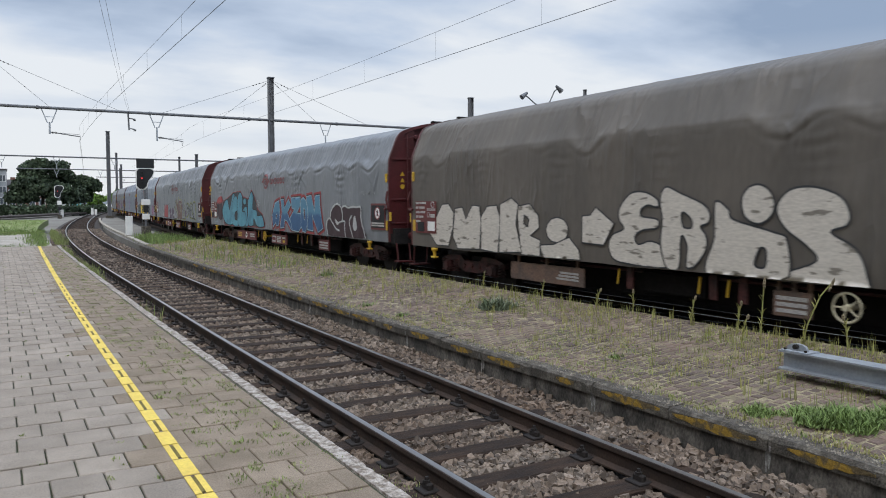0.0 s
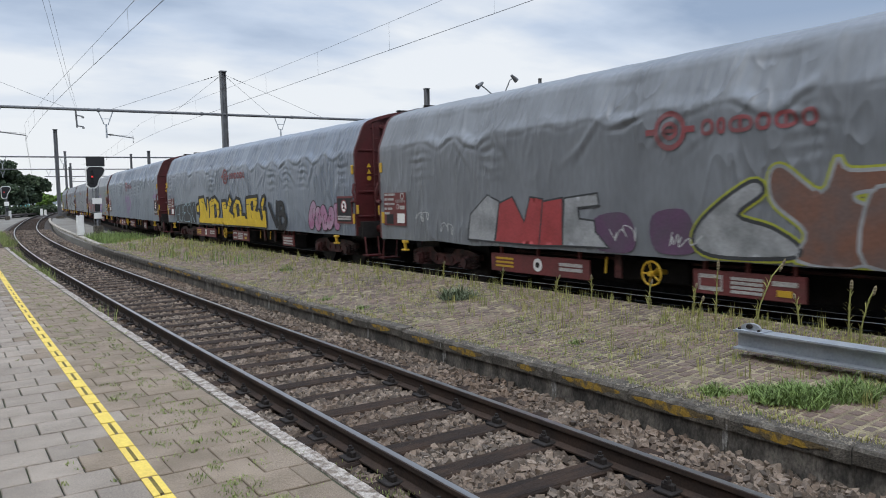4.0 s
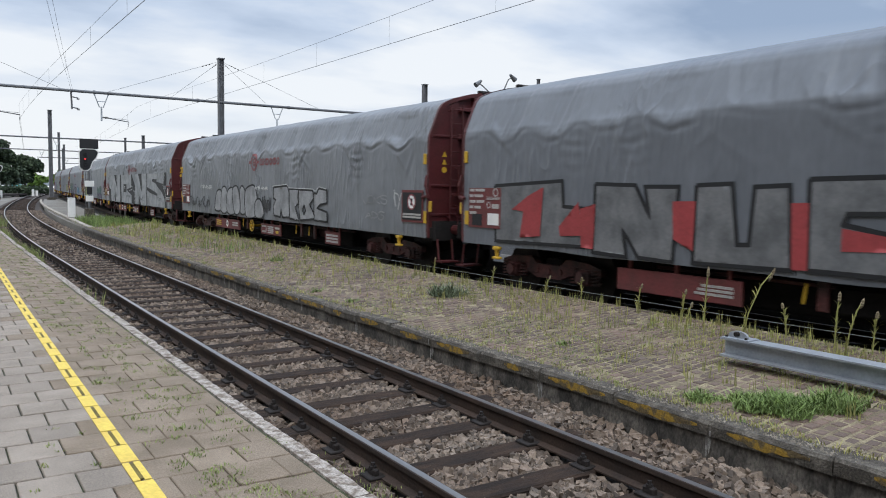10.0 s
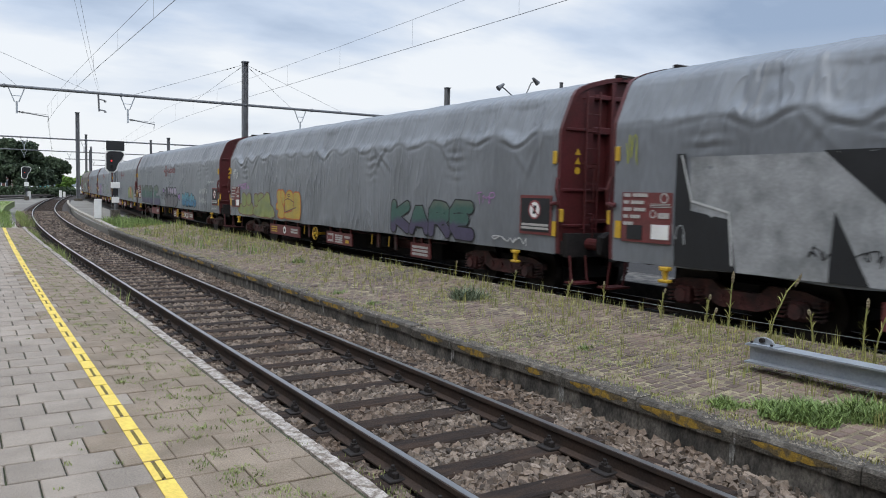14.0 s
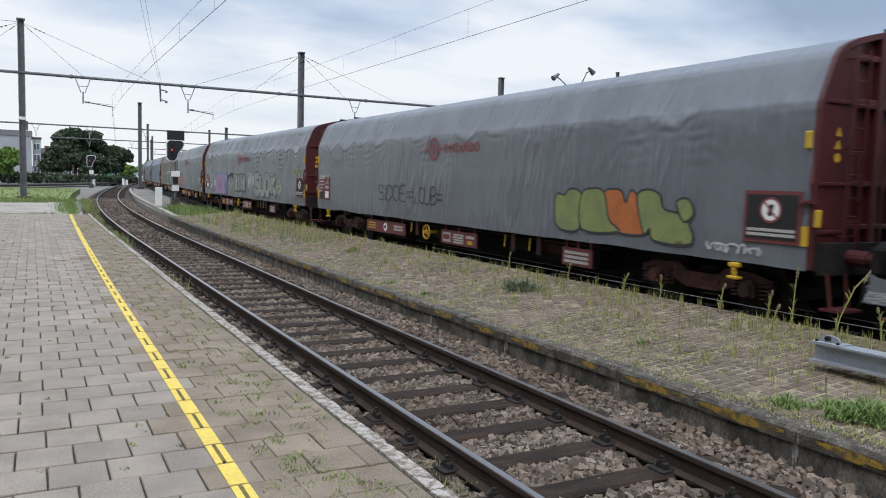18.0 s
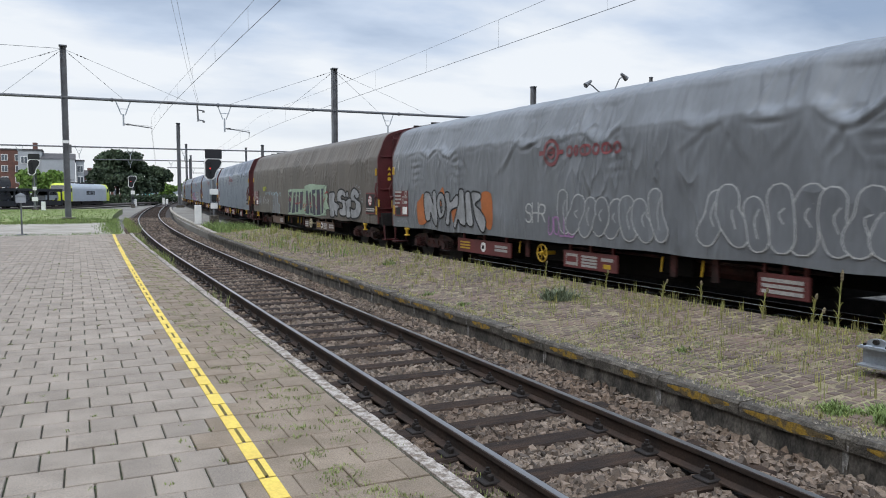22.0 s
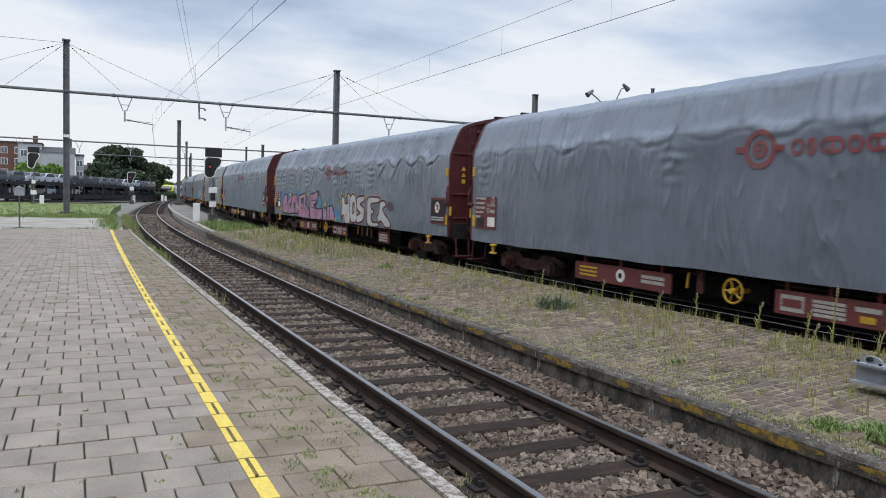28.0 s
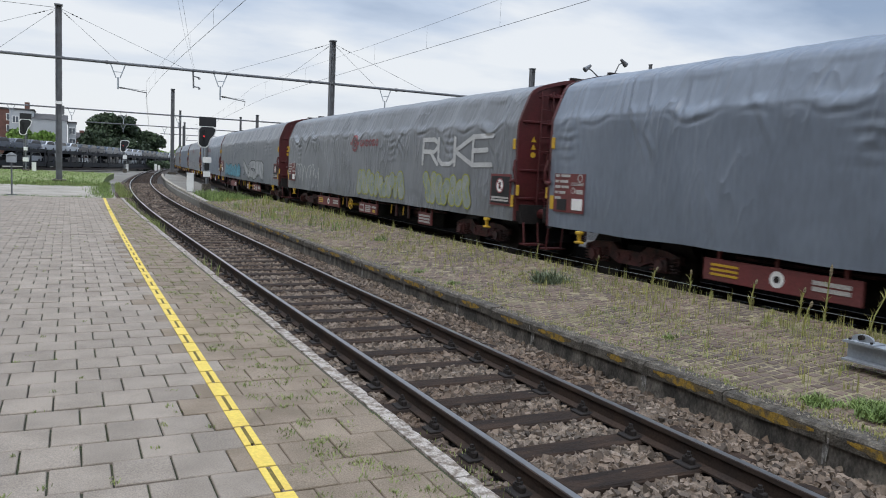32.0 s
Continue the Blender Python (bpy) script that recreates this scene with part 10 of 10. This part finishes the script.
def paint_rear():
    """Wagons that pass in the last third."""
    shape(11, ([(7.31, 1.53), (7.08, 1.69), (6.9, 1.83), (6.75, 1.58), (6.67, 1.09), (7.19, 1.01)],), "orange", None, 0.02, "soft orange flame behind the letters", 1, 0, lift=0.005)
    shape(11, ([(5.98, 1.78), (5.83, 1.89), (5.66, 1.99), (5.55, 1.61), (5.81, 1.51)],), "orange", None, 0.02, "soft orange flame behind the letters", 1, 1, lift=0.005)
    shape(11, ([(3.62, 1.81), (3.29, 1.87), (3.11, 1.73), (3.08, 1.16), (3.27, 1), (3.54, 1.32)],), "orange", None, 0.02, "soft orange flame behind the letters", 1, 2, lift=0.005)
    shape(11, ([(5.17, 1.5), (4.95, 1.54), (4.88, 1.29), (5.01, 1.06), (5.12, 1.22)],), "orange", None, 0.02, "soft orange flame behind the letters", 1, 3, lift=0.005)
    shape(11, ([(6.85, 1.79), (6.49, 1.84), (6.25, 1.55), (6.32, 1.84), (6.09, 1.85), (5.98, 1.04), (6.23, 1.05), (6.42, 1.33), (6.45, 1.13), (6.74, 1.15)],), "silver", 'black', 0.022, "grey letter over orange flames", 1, 0)
    shape(11, ([(6, 1.72), (5.83, 1.85), (5.62, 1.79), (5.52, 1.49), (5.63, 1.25), (5.87, 1.2), (6.02, 1.47)], [(5.83, 1.64), (5.75, 1.63), (5.71, 1.36), (5.8, 1.39)],), "silver", 'black', 0.022, "grey letter over orange flames", 1, 1)
    shape(11, ([(5.56, 1.82), (5.3, 1.85), (5.22, 1.62), (4.88, 1.8), (4.7, 1.69), (4.76, 1.52), (5.2, 1.39), (5.28, 1.06), (5.49, 1.08), (5.42, 1.44)],), "silver", 'black', 0.022, "grey letter over orange flames", 1, 2)
    shape(11, ([(4.75, 1.91), (4.52, 1.91), (4.47, 1.64), (4.37, 1.1), (4.64, 1.08), (4.78, 1.19), (4.93, 0.97), (5.02, 1.09), (4.77, 1.58)],), "silver", 'black', 0.022, "grey letter over orange flames", 1, 3)
    shape(11, ([(4.43, 1.83), (4.19, 1.86), (4.11, 1.55), (3.99, 1.08), (4.33, 1.11), (4.41, 1.48)],), "silver", 'black', 0.022, "grey letter over orange flames", 1, 4)
    shape(11, ([(4.1, 1.86), (3.68, 1.84), (3.63, 1.71), (3.91, 1.58), (3.59, 1.42), (3.37, 1.19), (3.51, 0.92), (3.86, 1.2), (4.02, 1.55)],), "silver", 'black', 0.022, "grey letter over orange flames", 1, 5)
    shape(12, ([(-4.46, 1.84), (-5.02, 1.87), (-5.15, 1.76), (-5.09, 1.54), (-5.29, 1.49), (-5.6, 1.42), (-5.66, 1.29), (-5.45, 1.22), (-5.38, 1.01), (-5.17, 1.04), (-5.06, 1.19), (-5.01, 0.97), (-4.56, 0.96), (-4.46, 1.17), (-4.39, 1.63)],), "silver", 'black', 0.03, "silver rounded letter with a black outline", 1, 0)
    shape(12, ([(-5.38, 1.71), (-5.49, 1.89), (-5.83, 1.97), (-6.2, 1.92), (-6.37, 1.79), (-6.32, 1.67), (-6.1, 1.73), (-5.91, 1.73), (-5.86, 1.64), (-6.18, 1.61), (-6.42, 1.54), (-6.49, 1.28), (-6.39, 1.05), (-5.85, 1.03), (-5.64, 1.13), (-5.68, 1.28), (-5.98, 1.3), (-6, 1.44), (-5.71, 1.51), (-5.43, 1.52)],), "silver", 'black', 0.03, "silver rounded letter with a black outline", 1, 1)
    shape(12, ([(-6.68, 1.78), (-6.66, 1.72), (-6.59, 1.67), (-6.51, 1.67), (-6.44, 1.71), (-6.41, 1.78), (-6.43, 1.84), (-6.5, 1.89), (-6.58, 1.89), (-6.65, 1.85)],), "silver", 'black', 0.03, "silver rounded letter with a black outline", 1, 2)
    shape(12, ([(-6.35, 1.55), (-6.92, 1.66), (-6.97, 1.36), (-6.81, 1.32), (-6.93, 1.02), (-6.48, 0.99), (-6.44, 1.33)],), "silver", 'black', 0.03, "silver rounded letter with a black outline", 1, 3)
    shape(12, ([(-6.87, 1.74), (-7.03, 1.92), (-7.26, 2), (-7.59, 1.93), (-7.77, 1.81), (-7.69, 1.66), (-7.43, 1.66), (-7.34, 1.75), (-7.28, 1.7), (-7.55, 1.62), (-7.86, 1.54), (-7.98, 1.36), (-7.91, 1.17), (-7.61, 1.01), (-7.02, 0.97), (-6.87, 1.1), (-6.94, 1.31), (-7.3, 1.28), (-7.43, 1.41), (-7.35, 1.53), (-7.08, 1.56), (-6.91, 1.57)],), "silver", 'black', 0.03, "silver rounded letter with a black outline", 1, 4)
    shape(12, ([(-0.99, 2.11), (-1.78, 2.19), (-3.9, 2.13), (-4.1, 2.11), (-4.03, 1.88), (-3.96, 0.99), (-1.04, 0.92)],), "mint", None, 0.02, "pale green ground behind the letters", 0, 0, lift=0.005)
    shape(12, ([(-2.09, 1.98), (-2.66, 1.99), (-2.6, 1.82), (-2.32, 1.77), (-2.6, 1.7), (-2.62, 0.93), (-2.16, 0.95)],), "dusk", 'mint', 0.02, "navy letter in a pale green outline", 0, 0)
    shape(12, ([(-2.77, 1.98), (-3.22, 2), (-3.32, 0.98), (-2.73, 0.94)],), "dusk", 'mint', 0.02, "navy letter in a pale green outline", 0, 1)
    shape(12, ([(-3.4, 2.02), (-3.79, 2.02), (-3.64, 1.78), (-3.74, 1.47), (-3.65, 1.06), (-3.41, 1)],), "dusk", 'mint', 0.02, "navy letter in a pale green outline", 0, 2)
    shape(12, ([(-3.81, 2.06), (-4.12, 2.13), (-4.07, 1.88), (-4.28, 1.7), (-4.12, 1.55), (-4.45, 1.23), (-4.1, 1.22), (-3.97, 0.96), (-3.7, 1), (-4.13, 1.14), (-3.63, 1.28), (-3.89, 1.63), (-3.78, 1.82)],), "mint", 'haze', 0.012, "pale green angular letter", 0, 0)
    drawn(12, ([(-3.92, 1.81), (-4.2, 1.88)], [(-3.73, 1.54), (-3.95, 1.65)], [(-2.61, 1.37), (-2.84, 1.21)], [(-4.09, 1.89), (-4.34, 1.85)],), "red", 0.05, "short red dashes over the letters", 0)
    drawn(12, ([(-7.37, 2.18), (-7.39, 2.05)], [(-7.47, 2.04), (-7.58, 2.11), (-7.62, 2.03)], [(-7.72, 2), (-7.83, 2.05), (-7.88, 2)], [(-7.84, 1.9), (-7.95, 1.95), (-8, 1.84), (-7.89, 1.81)], [(-8.04, 1.66), (-8.16, 1.69), (-8.2, 1.55), (-8.07, 1.54), (-8.02, 1.61)],), "silver", 0.03, "thin silver writing above the letters", 1)
    shape(12, ([(1.74, 1.96), (0.82, 2), (-0.96, 2), (-1.16, 2.04), (-1.57, 2.04), (-1.7, 1.92), (-1.84, 2.02), (-2.04, 2.03), (-2.26, 2.04), (-2.34, 0.96), (-0.83, 0.96), (1.76, 0.87), (1.66, 1.43)],), "mint", None, 0.02, "pale green ground behind the letters", 0, 0, lift=0.005)
    shape(12, ([(1.63, 1.88), (1.01, 1.92), (1.33, 0.98), (1.72, 0.94)],), "dusk", 'mint', 0.02, "maroon and navy letter in a pale green outline", 0, 0)
    shape(12, ([(0.76, 1.87), (0.38, 1.89), (0.56, 0.97), (1.12, 0.94)],), "dusk", 'mint', 0.02, "maroon and navy letter in a pale green outline", 0, 1)
    shape(12, ([(0.19, 1.89), (-0.15, 1.9), (-0.12, 1.54), (0, 1), (0.41, 1)],), "dusk", 'mint', 0.02, "maroon and navy letter in a pale green outline", 0, 2)
    shape(12, ([(-0.3, 1.88), (-0.86, 1.93), (-0.67, 1.13), (-0.25, 1.09)],), "dusk", 'mint', 0.02, "maroon and navy letter in a pale green outline", 0, 3)
    shape(12, ([(-1.22, 1.95), (-1.49, 1.95), (-1.58, 1.71), (-1.72, 1.08), (-1.62, 0.97), (-1.07, 0.98)],), "dusk", 'mint', 0.02, "maroon and navy letter in a pale green outline", 0, 4)
    shape(12, ([(-1.72, 1.84), (-1.85, 1.92), (-2, 1.85), (-2.05, 1.36), (-2.28, 0.99), (-1.82, 1), (-1.7, 1.44)],), "dusk", 'mint', 0.02, "maroon and navy letter in a pale green outline", 0, 5)
    drawn(12, ([(1.43, 1.54), (1.13, 1.6)], [(1.35, 1.48), (1.18, 1.52)], [(0.44, 1.36), (0.1, 1.41)], [(-0.02, 1.37), (-0.37, 1.46)], [(-0.75, 1.3), (-1.02, 1.38)], [(-0.82, 1.21), (-0.96, 1.25)], [(-1.06, 1.26), (-1.32, 1.37)], [(-1.03, 1.1), (-1.17, 1.14)], [(-1.87, 1.38), (-2.04, 1.44)], [(-1.88, 1.26), (-2.02, 1.31)],), "red", 0.055, "short red dashes over the letters", 0)
    drawn(12, ([(1.59, 1.77), (1.09, 1.62)], [(1.32, 1.44), (0.89, 1.41), (1.07, 1.12), (1.31, 1.24)], [(0.77, 1.76), (0.54, 1.66)], [(0.2, 1.76), (-0.14, 1.67)], [(-0.79, 1.89), (-1, 1.86), (-0.91, 1.47)], [(-1.13, 1.92), (-1.36, 1.21)], [(-1.77, 1.61), (-1.91, 1.35), (-2.01, 1.05)],), "mint", 0.035, "pale green lines in the letters", 0)
    shape(12, ([(4.56, 1.73), (3.92, 1.87), (3.7, 1.68), (3.74, 1.34), (3.42, 1.29), (3.41, 0.9), (4.68, 0.89), (4.69, 1.16)],), "steel", 'sky', 0.012, "grey letter edged in pale blue", 1, 0)
    shape(15, ([(7.59, 1.91), (7.08, 1.85), (6.98, 1.57), (7.52, 1.45), (7.92, 1.23), (7.96, 1.44)],), "sky2", None, 0.02, "bright blue splash behind the letters", 1, 0, lift=0.005)
    shape(15, ([(6.58, 1.92), (6.21, 1.86), (6.29, 1.68), (6.67, 1.71)],), "sky2", None, 0.02, "bright blue splash behind the letters", 1, 1, lift=0.005)
    shape(15, ([(5.27, 1.98), (4.9, 2.01), (4.71, 1.8), (5.17, 1.81)],), "sky2", None, 0.02, "bright blue splash behind the letters", 1, 2, lift=0.005)
    shape(15, ([(3.52, 1.81), (3.26, 2.01), (3.01, 1.91), (3.09, 1.73)],), "sky2", None, 0.02, "bright blue splash behind the letters", 1, 3, lift=0.005)
    shape(15, ([(2.05, 1.67), (1.74, 1.75), (1.53, 1.46), (1.9, 1.37)],), "sky2", None, 0.02, "bright blue splash behind the letters", 1, 4, lift=0.005)
    shape(15, ([(-0.06, 1.31), (-0.62, 1.26), (-0.9, 1.04), (-0.89, 0.9), (-0.28, 0.91)],), "sky2", None, 0.02, "bright blue splash behind the letters", 1, 5, lift=0.005)
    shape(15, ([(0.74, 1.63), (0.6, 1.69), (0.5, 1.46), (0.72, 1.45)],), "sky2", None, 0.02, "bright blue splash behind the letters", 1, 6, lift=0.005)
    shape(15, ([(7.4, 1.77), (6.79, 1.8), (6.71, 1.51), (5.95, 1.87), (5.7, 1.69), (6.23, 1.33), (5.94, 0.95), (7.57, 0.97), (7.59, 1.35)],), "rose", 'black', 0.028, "pink letter with a dark outline over blue splashes", 0, 0)
    shape(15, ([(5.94, 1.72), (5.17, 1.82), (4.84, 1.43), (4.63, 1.02), (6.13, 0.98)], [(5.59, 1.41), (5.36, 1.43), (5.35, 1.24), (5.54, 1.24)],), "rose", 'black', 0.028, "pink letter with a dark outline over blue splashes", 0, 1)
    shape(15, ([(4.8, 1.74), (3.87, 1.88), (3.59, 1.68), (3.85, 1.45), (3.18, 1.19), (3.16, 0.85), (4.86, 0.87)], [(4.39, 1.62), (4.05, 1.65), (4.11, 1.5), (4.35, 1.46)],), "rose", 'black', 0.028, "pink letter with a dark outline over blue splashes", 0, 2)
    shape(15, ([(3.1, 1.81), (1.93, 1.95), (2.03, 1.55), (2.57, 1.41), (2.09, 1.27), (1.39, 1.31), (1.33, 0.89), (2.97, 0.84), (3.16, 1.31)],), "rose", 'black', 0.028, "pink letter with a dark outline over blue splashes", 0, 3)
    shape(15, ([(1.34, 1.23), (1, 1.37), (0.79, 1.12), (0.84, 0.85), (1.26, 0.87)],), "rose", 'black', 0.028, "pink letter with a dark outline over blue splashes", 0, 4)
    shape(15, ([(0.83, 1.3), (0.51, 1.43), (0.37, 1.15), (0.36, 0.87), (0.86, 0.88)],), "rose", 'black', 0.028, "pink letter with a dark outline over blue splashes", 0, 5)
    shape(15, ([(0.48, 1.42), (0.2, 1.45), (-0.03, 1.24), (-0.21, 1.01), (-0.08, 0.89), (0.36, 0.9)],), "rose", 'black', 0.028, "pink letter with a dark outline over blue splashes", 0, 6)
    drawn(15, ([(7.21, 1.71), (7.15, 1.46)], [(5.74, 1.71), (5.45, 1.75)], [(4.62, 1.69), (4.19, 1.77)], [(3.01, 1.77), (2.67, 1.82)], [(2.26, 1.89), (2.05, 1.89)], [(2.25, 1.78), (2.18, 1.67)], [(1.22, 1.25), (1.06, 1.3)], [(0.75, 1.3), (0.58, 1.36)], [(0.33, 1.39), (0.19, 1.39)],), "white", 0.025, "white highlights on the pink letters", 0)
    drawn(15, ([(2.85, 1.57), (2.09, 1.62)], [(2.89, 1.31), (2.17, 1.29)], [(4.18, 1.43), (3.59, 1.11)], [(6.68, 1.75), (6.73, 1.11)], [(6.54, 1.3), (5.95, 1.49)], [(5.47, 1.5), (5.41, 1.08)], [(4.68, 1.25), (4.16, 1.24)],), "black", 0.03, "dark inner lines of the pink letters", 0)
    shape(15, ([(-0.89, 1.79), (-1.19, 1.74), (-1.32, 1.56), (-1.63, 1.59), (-1.54, 1.83), (-1.82, 1.81), (-1.88, 0.93), (-1.37, 0.88), (-1.19, 1.14), (-0.88, 1.09), (-1.01, 1.39)],), "white", 'wine', 0.03, "silver-white letter in a dark red outline", 1, 0, halo='silver')
    shape(15, ([(-1.83, 1.74), (-2.16, 1.89), (-2.42, 1.76), (-2.58, 1.27), (-2.5, 0.98), (-2.01, 0.94), (-1.86, 1.28)], [(-2.15, 1.56), (-2.3, 1.54), (-2.28, 1.28), (-2.09, 1.23)],), "white", 'wine', 0.03, "silver-white letter in a dark red outline", 1, 1, halo='silver')
    shape(15, ([(-2.6, 1.76), (-3.06, 1.83), (-3.3, 1.81), (-3.25, 1.67), (-2.9, 1.55), (-3.27, 1.42), (-3.18, 1.04), (-2.63, 0.94), (-2.64, 1.17), (-2.89, 1.27), (-2.58, 1.44)],), "white", 'wine', 0.03, "silver-white letter in a dark red outline", 1, 2, halo='silver')
    shape(15, ([(-3.6, 1.76), (-4.2, 1.81), (-4.68, 1.78), (-4.59, 1.65), (-3.92, 1.58), (-3.98, 1.43), (-4.14, 1.4), (-4.1, 1.28), (-3.97, 1.24), (-4.05, 1.03), (-4.58, 1.02), (-4.54, 0.89), (-3.65, 0.9), (-3.51, 1.28)],), "white", 'wine', 0.03, "silver-white letter in a dark red outline", 1, 0, halo='silver')
    shape(15, ([(-4.72, 1.65), (-5.07, 1.7), (-5.22, 1.56), (-4.96, 1.46), (-5.14, 1.3), (-5.66, 1.01), (-5.28, 0.89), (-4.8, 1.07), (-4.58, 1.02), (-4.51, 1.21), (-4.65, 1.33)],), "white", 'wine', 0.03, "silver-white letter in a dark red outline", 1, 1, halo='silver')
    shape(15, ([(-5.29, 1.63), (-5.61, 1.68), (-5.81, 1.49), (-5.66, 1.4), (-5.38, 1.43)],), "mauve", None, 0.02, "dark red smudge beside the letters", 1, 0)
    shape(15, ([(6.05, 1.8), (6.07, 1.75), (6.15, 1.73), (6.22, 1.75), (6.25, 1.8), (6.22, 1.85), (6.15, 1.87), (6.08, 1.85)],), "yellow", None, 0.02, "yellow dab on the letters", 1, 0, lift=0.022)
    shape(15, ([(4.56, 1.26), (4.59, 1.2), (4.68, 1.17), (4.77, 1.19), (4.81, 1.25), (4.77, 1.31), (4.69, 1.33), (4.6, 1.31)],), "yellow", None, 0.02, "yellow dab on the letters", 1, 1, lift=0.022)
    shape(15, ([(3.23, 1.81), (3.25, 1.76), (3.32, 1.74), (3.38, 1.76), (3.41, 1.81), (3.39, 1.86), (3.32, 1.88), (3.26, 1.86)],), "yellow", None, 0.02, "yellow dab on the letters", 1, 2, lift=0.022)
    shape(15, ([(0.85, 1.48), (0.88, 1.43), (0.95, 1.4), (1.02, 1.42), (1.05, 1.47), (1.03, 1.52), (0.95, 1.55), (0.88, 1.53)],), "yellow", None, 0.02, "yellow dab on the letters", 1, 3, lift=0.022)
    shape(15, ([(7.65, 1.15), (7.69, 1.1), (7.79, 1.07), (7.9, 1.09), (7.94, 1.14), (7.9, 1.2), (7.8, 1.22), (7.7, 1.2)],), "yellow", None, 0.02, "yellow dab on the letters", 1, 4, lift=0.022)
    shape(15, ([(-0.41, 0.98), (-0.39, 0.93), (-0.32, 0.91), (-0.25, 0.92), (-0.22, 0.96), (-0.25, 1.01), (-0.31, 1.03), (-0.38, 1.02)],), "yellow", None, 0.02, "yellow dab on the letters", 1, 5, lift=0.022)
    shape(15, ([(-0.95, 1.64), (-0.93, 1.6), (-0.88, 1.59), (-0.83, 1.6), (-0.81, 1.63), (-0.83, 1.67), (-0.88, 1.69), (-0.92, 1.67)],), "yellow", None, 0.02, "yellow dab on the letters", 1, 6, lift=0.022)
    shape(15, ([(-1.53, 1.83), (-1.5, 1.79), (-1.44, 1.77), (-1.38, 1.79), (-1.35, 1.83), (-1.38, 1.86), (-1.44, 1.88), (-1.5, 1.87)],), "yellow", None, 0.02, "yellow dab on the letters", 1, 7, lift=0.022)
    shape(15, ([(-2.32, 1.41), (-2.31, 1.37), (-2.26, 1.35), (-2.22, 1.37), (-2.2, 1.4), (-2.21, 1.44), (-2.26, 1.45), (-2.3, 1.44)],), "yellow", None, 0.02, "yellow dab on the letters", 1, 8, lift=0.022)
    shape(15, ([(-2.47, 1.82), (-2.46, 1.79), (-2.42, 1.77), (-2.39, 1.79), (-2.37, 1.82), (-2.38, 1.85), (-2.42, 1.86), (-2.46, 1.85)],), "yellow", None, 0.02, "yellow dab on the letters", 1, 9, lift=0.022)
    shape(15, ([(-3.08, 1.28), (-3.06, 1.24), (-3.02, 1.23), (-2.97, 1.24), (-2.95, 1.27), (-2.96, 1.3), (-3.01, 1.32), (-3.06, 1.31)],), "yellow", None, 0.02, "yellow dab on the letters", 1, 10, lift=0.022)
    shape(15, ([(-3.52, 1.81), (-3.5, 1.78), (-3.46, 1.76), (-3.41, 1.78), (-3.39, 1.81), (-3.41, 1.84), (-3.45, 1.85), (-3.5, 1.84)],), "yellow", None, 0.02, "yellow dab on the letters", 1, 11, lift=0.022)
    shape(15, ([(-1.52, 1.17), (-1.51, 1.13), (-1.47, 1.12), (-1.43, 1.13), (-1.41, 1.16), (-1.43, 1.19), (-1.47, 1.21), (-1.51, 1.2)],), "yellow", None, 0.02, "yellow dab on the letters", 1, 12, lift=0.022)
    shape(15, ([(-0.91, 1.04), (-0.9, 1), (-0.86, 0.99), (-0.82, 1), (-0.81, 1.03), (-0.82, 1.06), (-0.86, 1.08), (-0.89, 1.07)],), "yellow", None, 0.02, "yellow dab on the letters", 1, 13, lift=0.022)
    scribble(11, 9.0, 8.5, 2.35, 2.95, "white", 4, 0.022)
    tag_line(11, "SHR", 1.65, 0.9, 1.22, 1.66, "white", 0.034)
    tag_line(11, "UCLUB", 0.8, -0.1, 0.98, 1.4, "pink", 0.026)
    blobs(11, 0.45, -2.6, 1.02, 1.95, 5, "tarp_like", "white", 0.02, "letters in thin white outline")
    blobs(11, -3.35, -6.65, 1.02, 2.0, 5, "tarp_like", "white", 0.02, "letters in thin white outline", seed=4)
    scribble(11, -7.25, -8.2, 1.1, 1.7, "white", 4, 0.03)
    scribble(11, 8.8, 8.0, 0.95, 1.1, "silver", 4, 0.018)
    scribble(12, 6.9, 6.1, 1.85, 2.15, "lime", 9, 0.05)
    scribble(12, 6.9, 5.4, 1.2, 1.7, "white", 4, 0.02)
    scribble(12, 8.1, 7.2, 1.05, 1.7, "silver", 9, 0.03)
    scribble(12, 6.3, 3.0, 1.65, 1.9, "sky", 6, 0.022)
    scribble(17, 8.6, 4.5, 1.0, 2.0, "white", 8, 0.035)
    blobs(17, 0.3, -3.5, 0.98, 1.85, 6, "ice", "lime", 0.03, "grey-green rounded letters with a lime edge")
    blobs(17, -4.9, -7.5, 0.98, 1.85, 4, "ice", "lime", 0.03, "grey-green rounded letters with a lime edge", seed=5)
    tag_line(17, "RUKE", -4.75, -8.45, 2.0, 2.72, "white", 0.11, "thick white sprayed letter", 0.05, 0, 0)
    blobs(18, 7.0, 1.0, 0.95, 1.8, 8, "teal", "black", 0.03)
    piece(18, "NOR", 0.0, -6.0, 0.95, 2.0, "silver", "black", 0.4, 0.03, "silver block letters", 0.05, 0)
    blobs(20, 7.0, -2.0, 0.95, 1.8, 10, "silver", "plum", 0.03)


S["tarp_like"] = M["tarp"]
paint_front()
paint_middle()
paint_rear()


# ---------------------------------------------------------------- what moves
def motions():
    for k, w in WAGONS.items():
        walk(w, wagon_rows(k))
    for ob, back, half, dz in MOVERS:
        walk(ob, car_rows(back, half, dz))


motions()
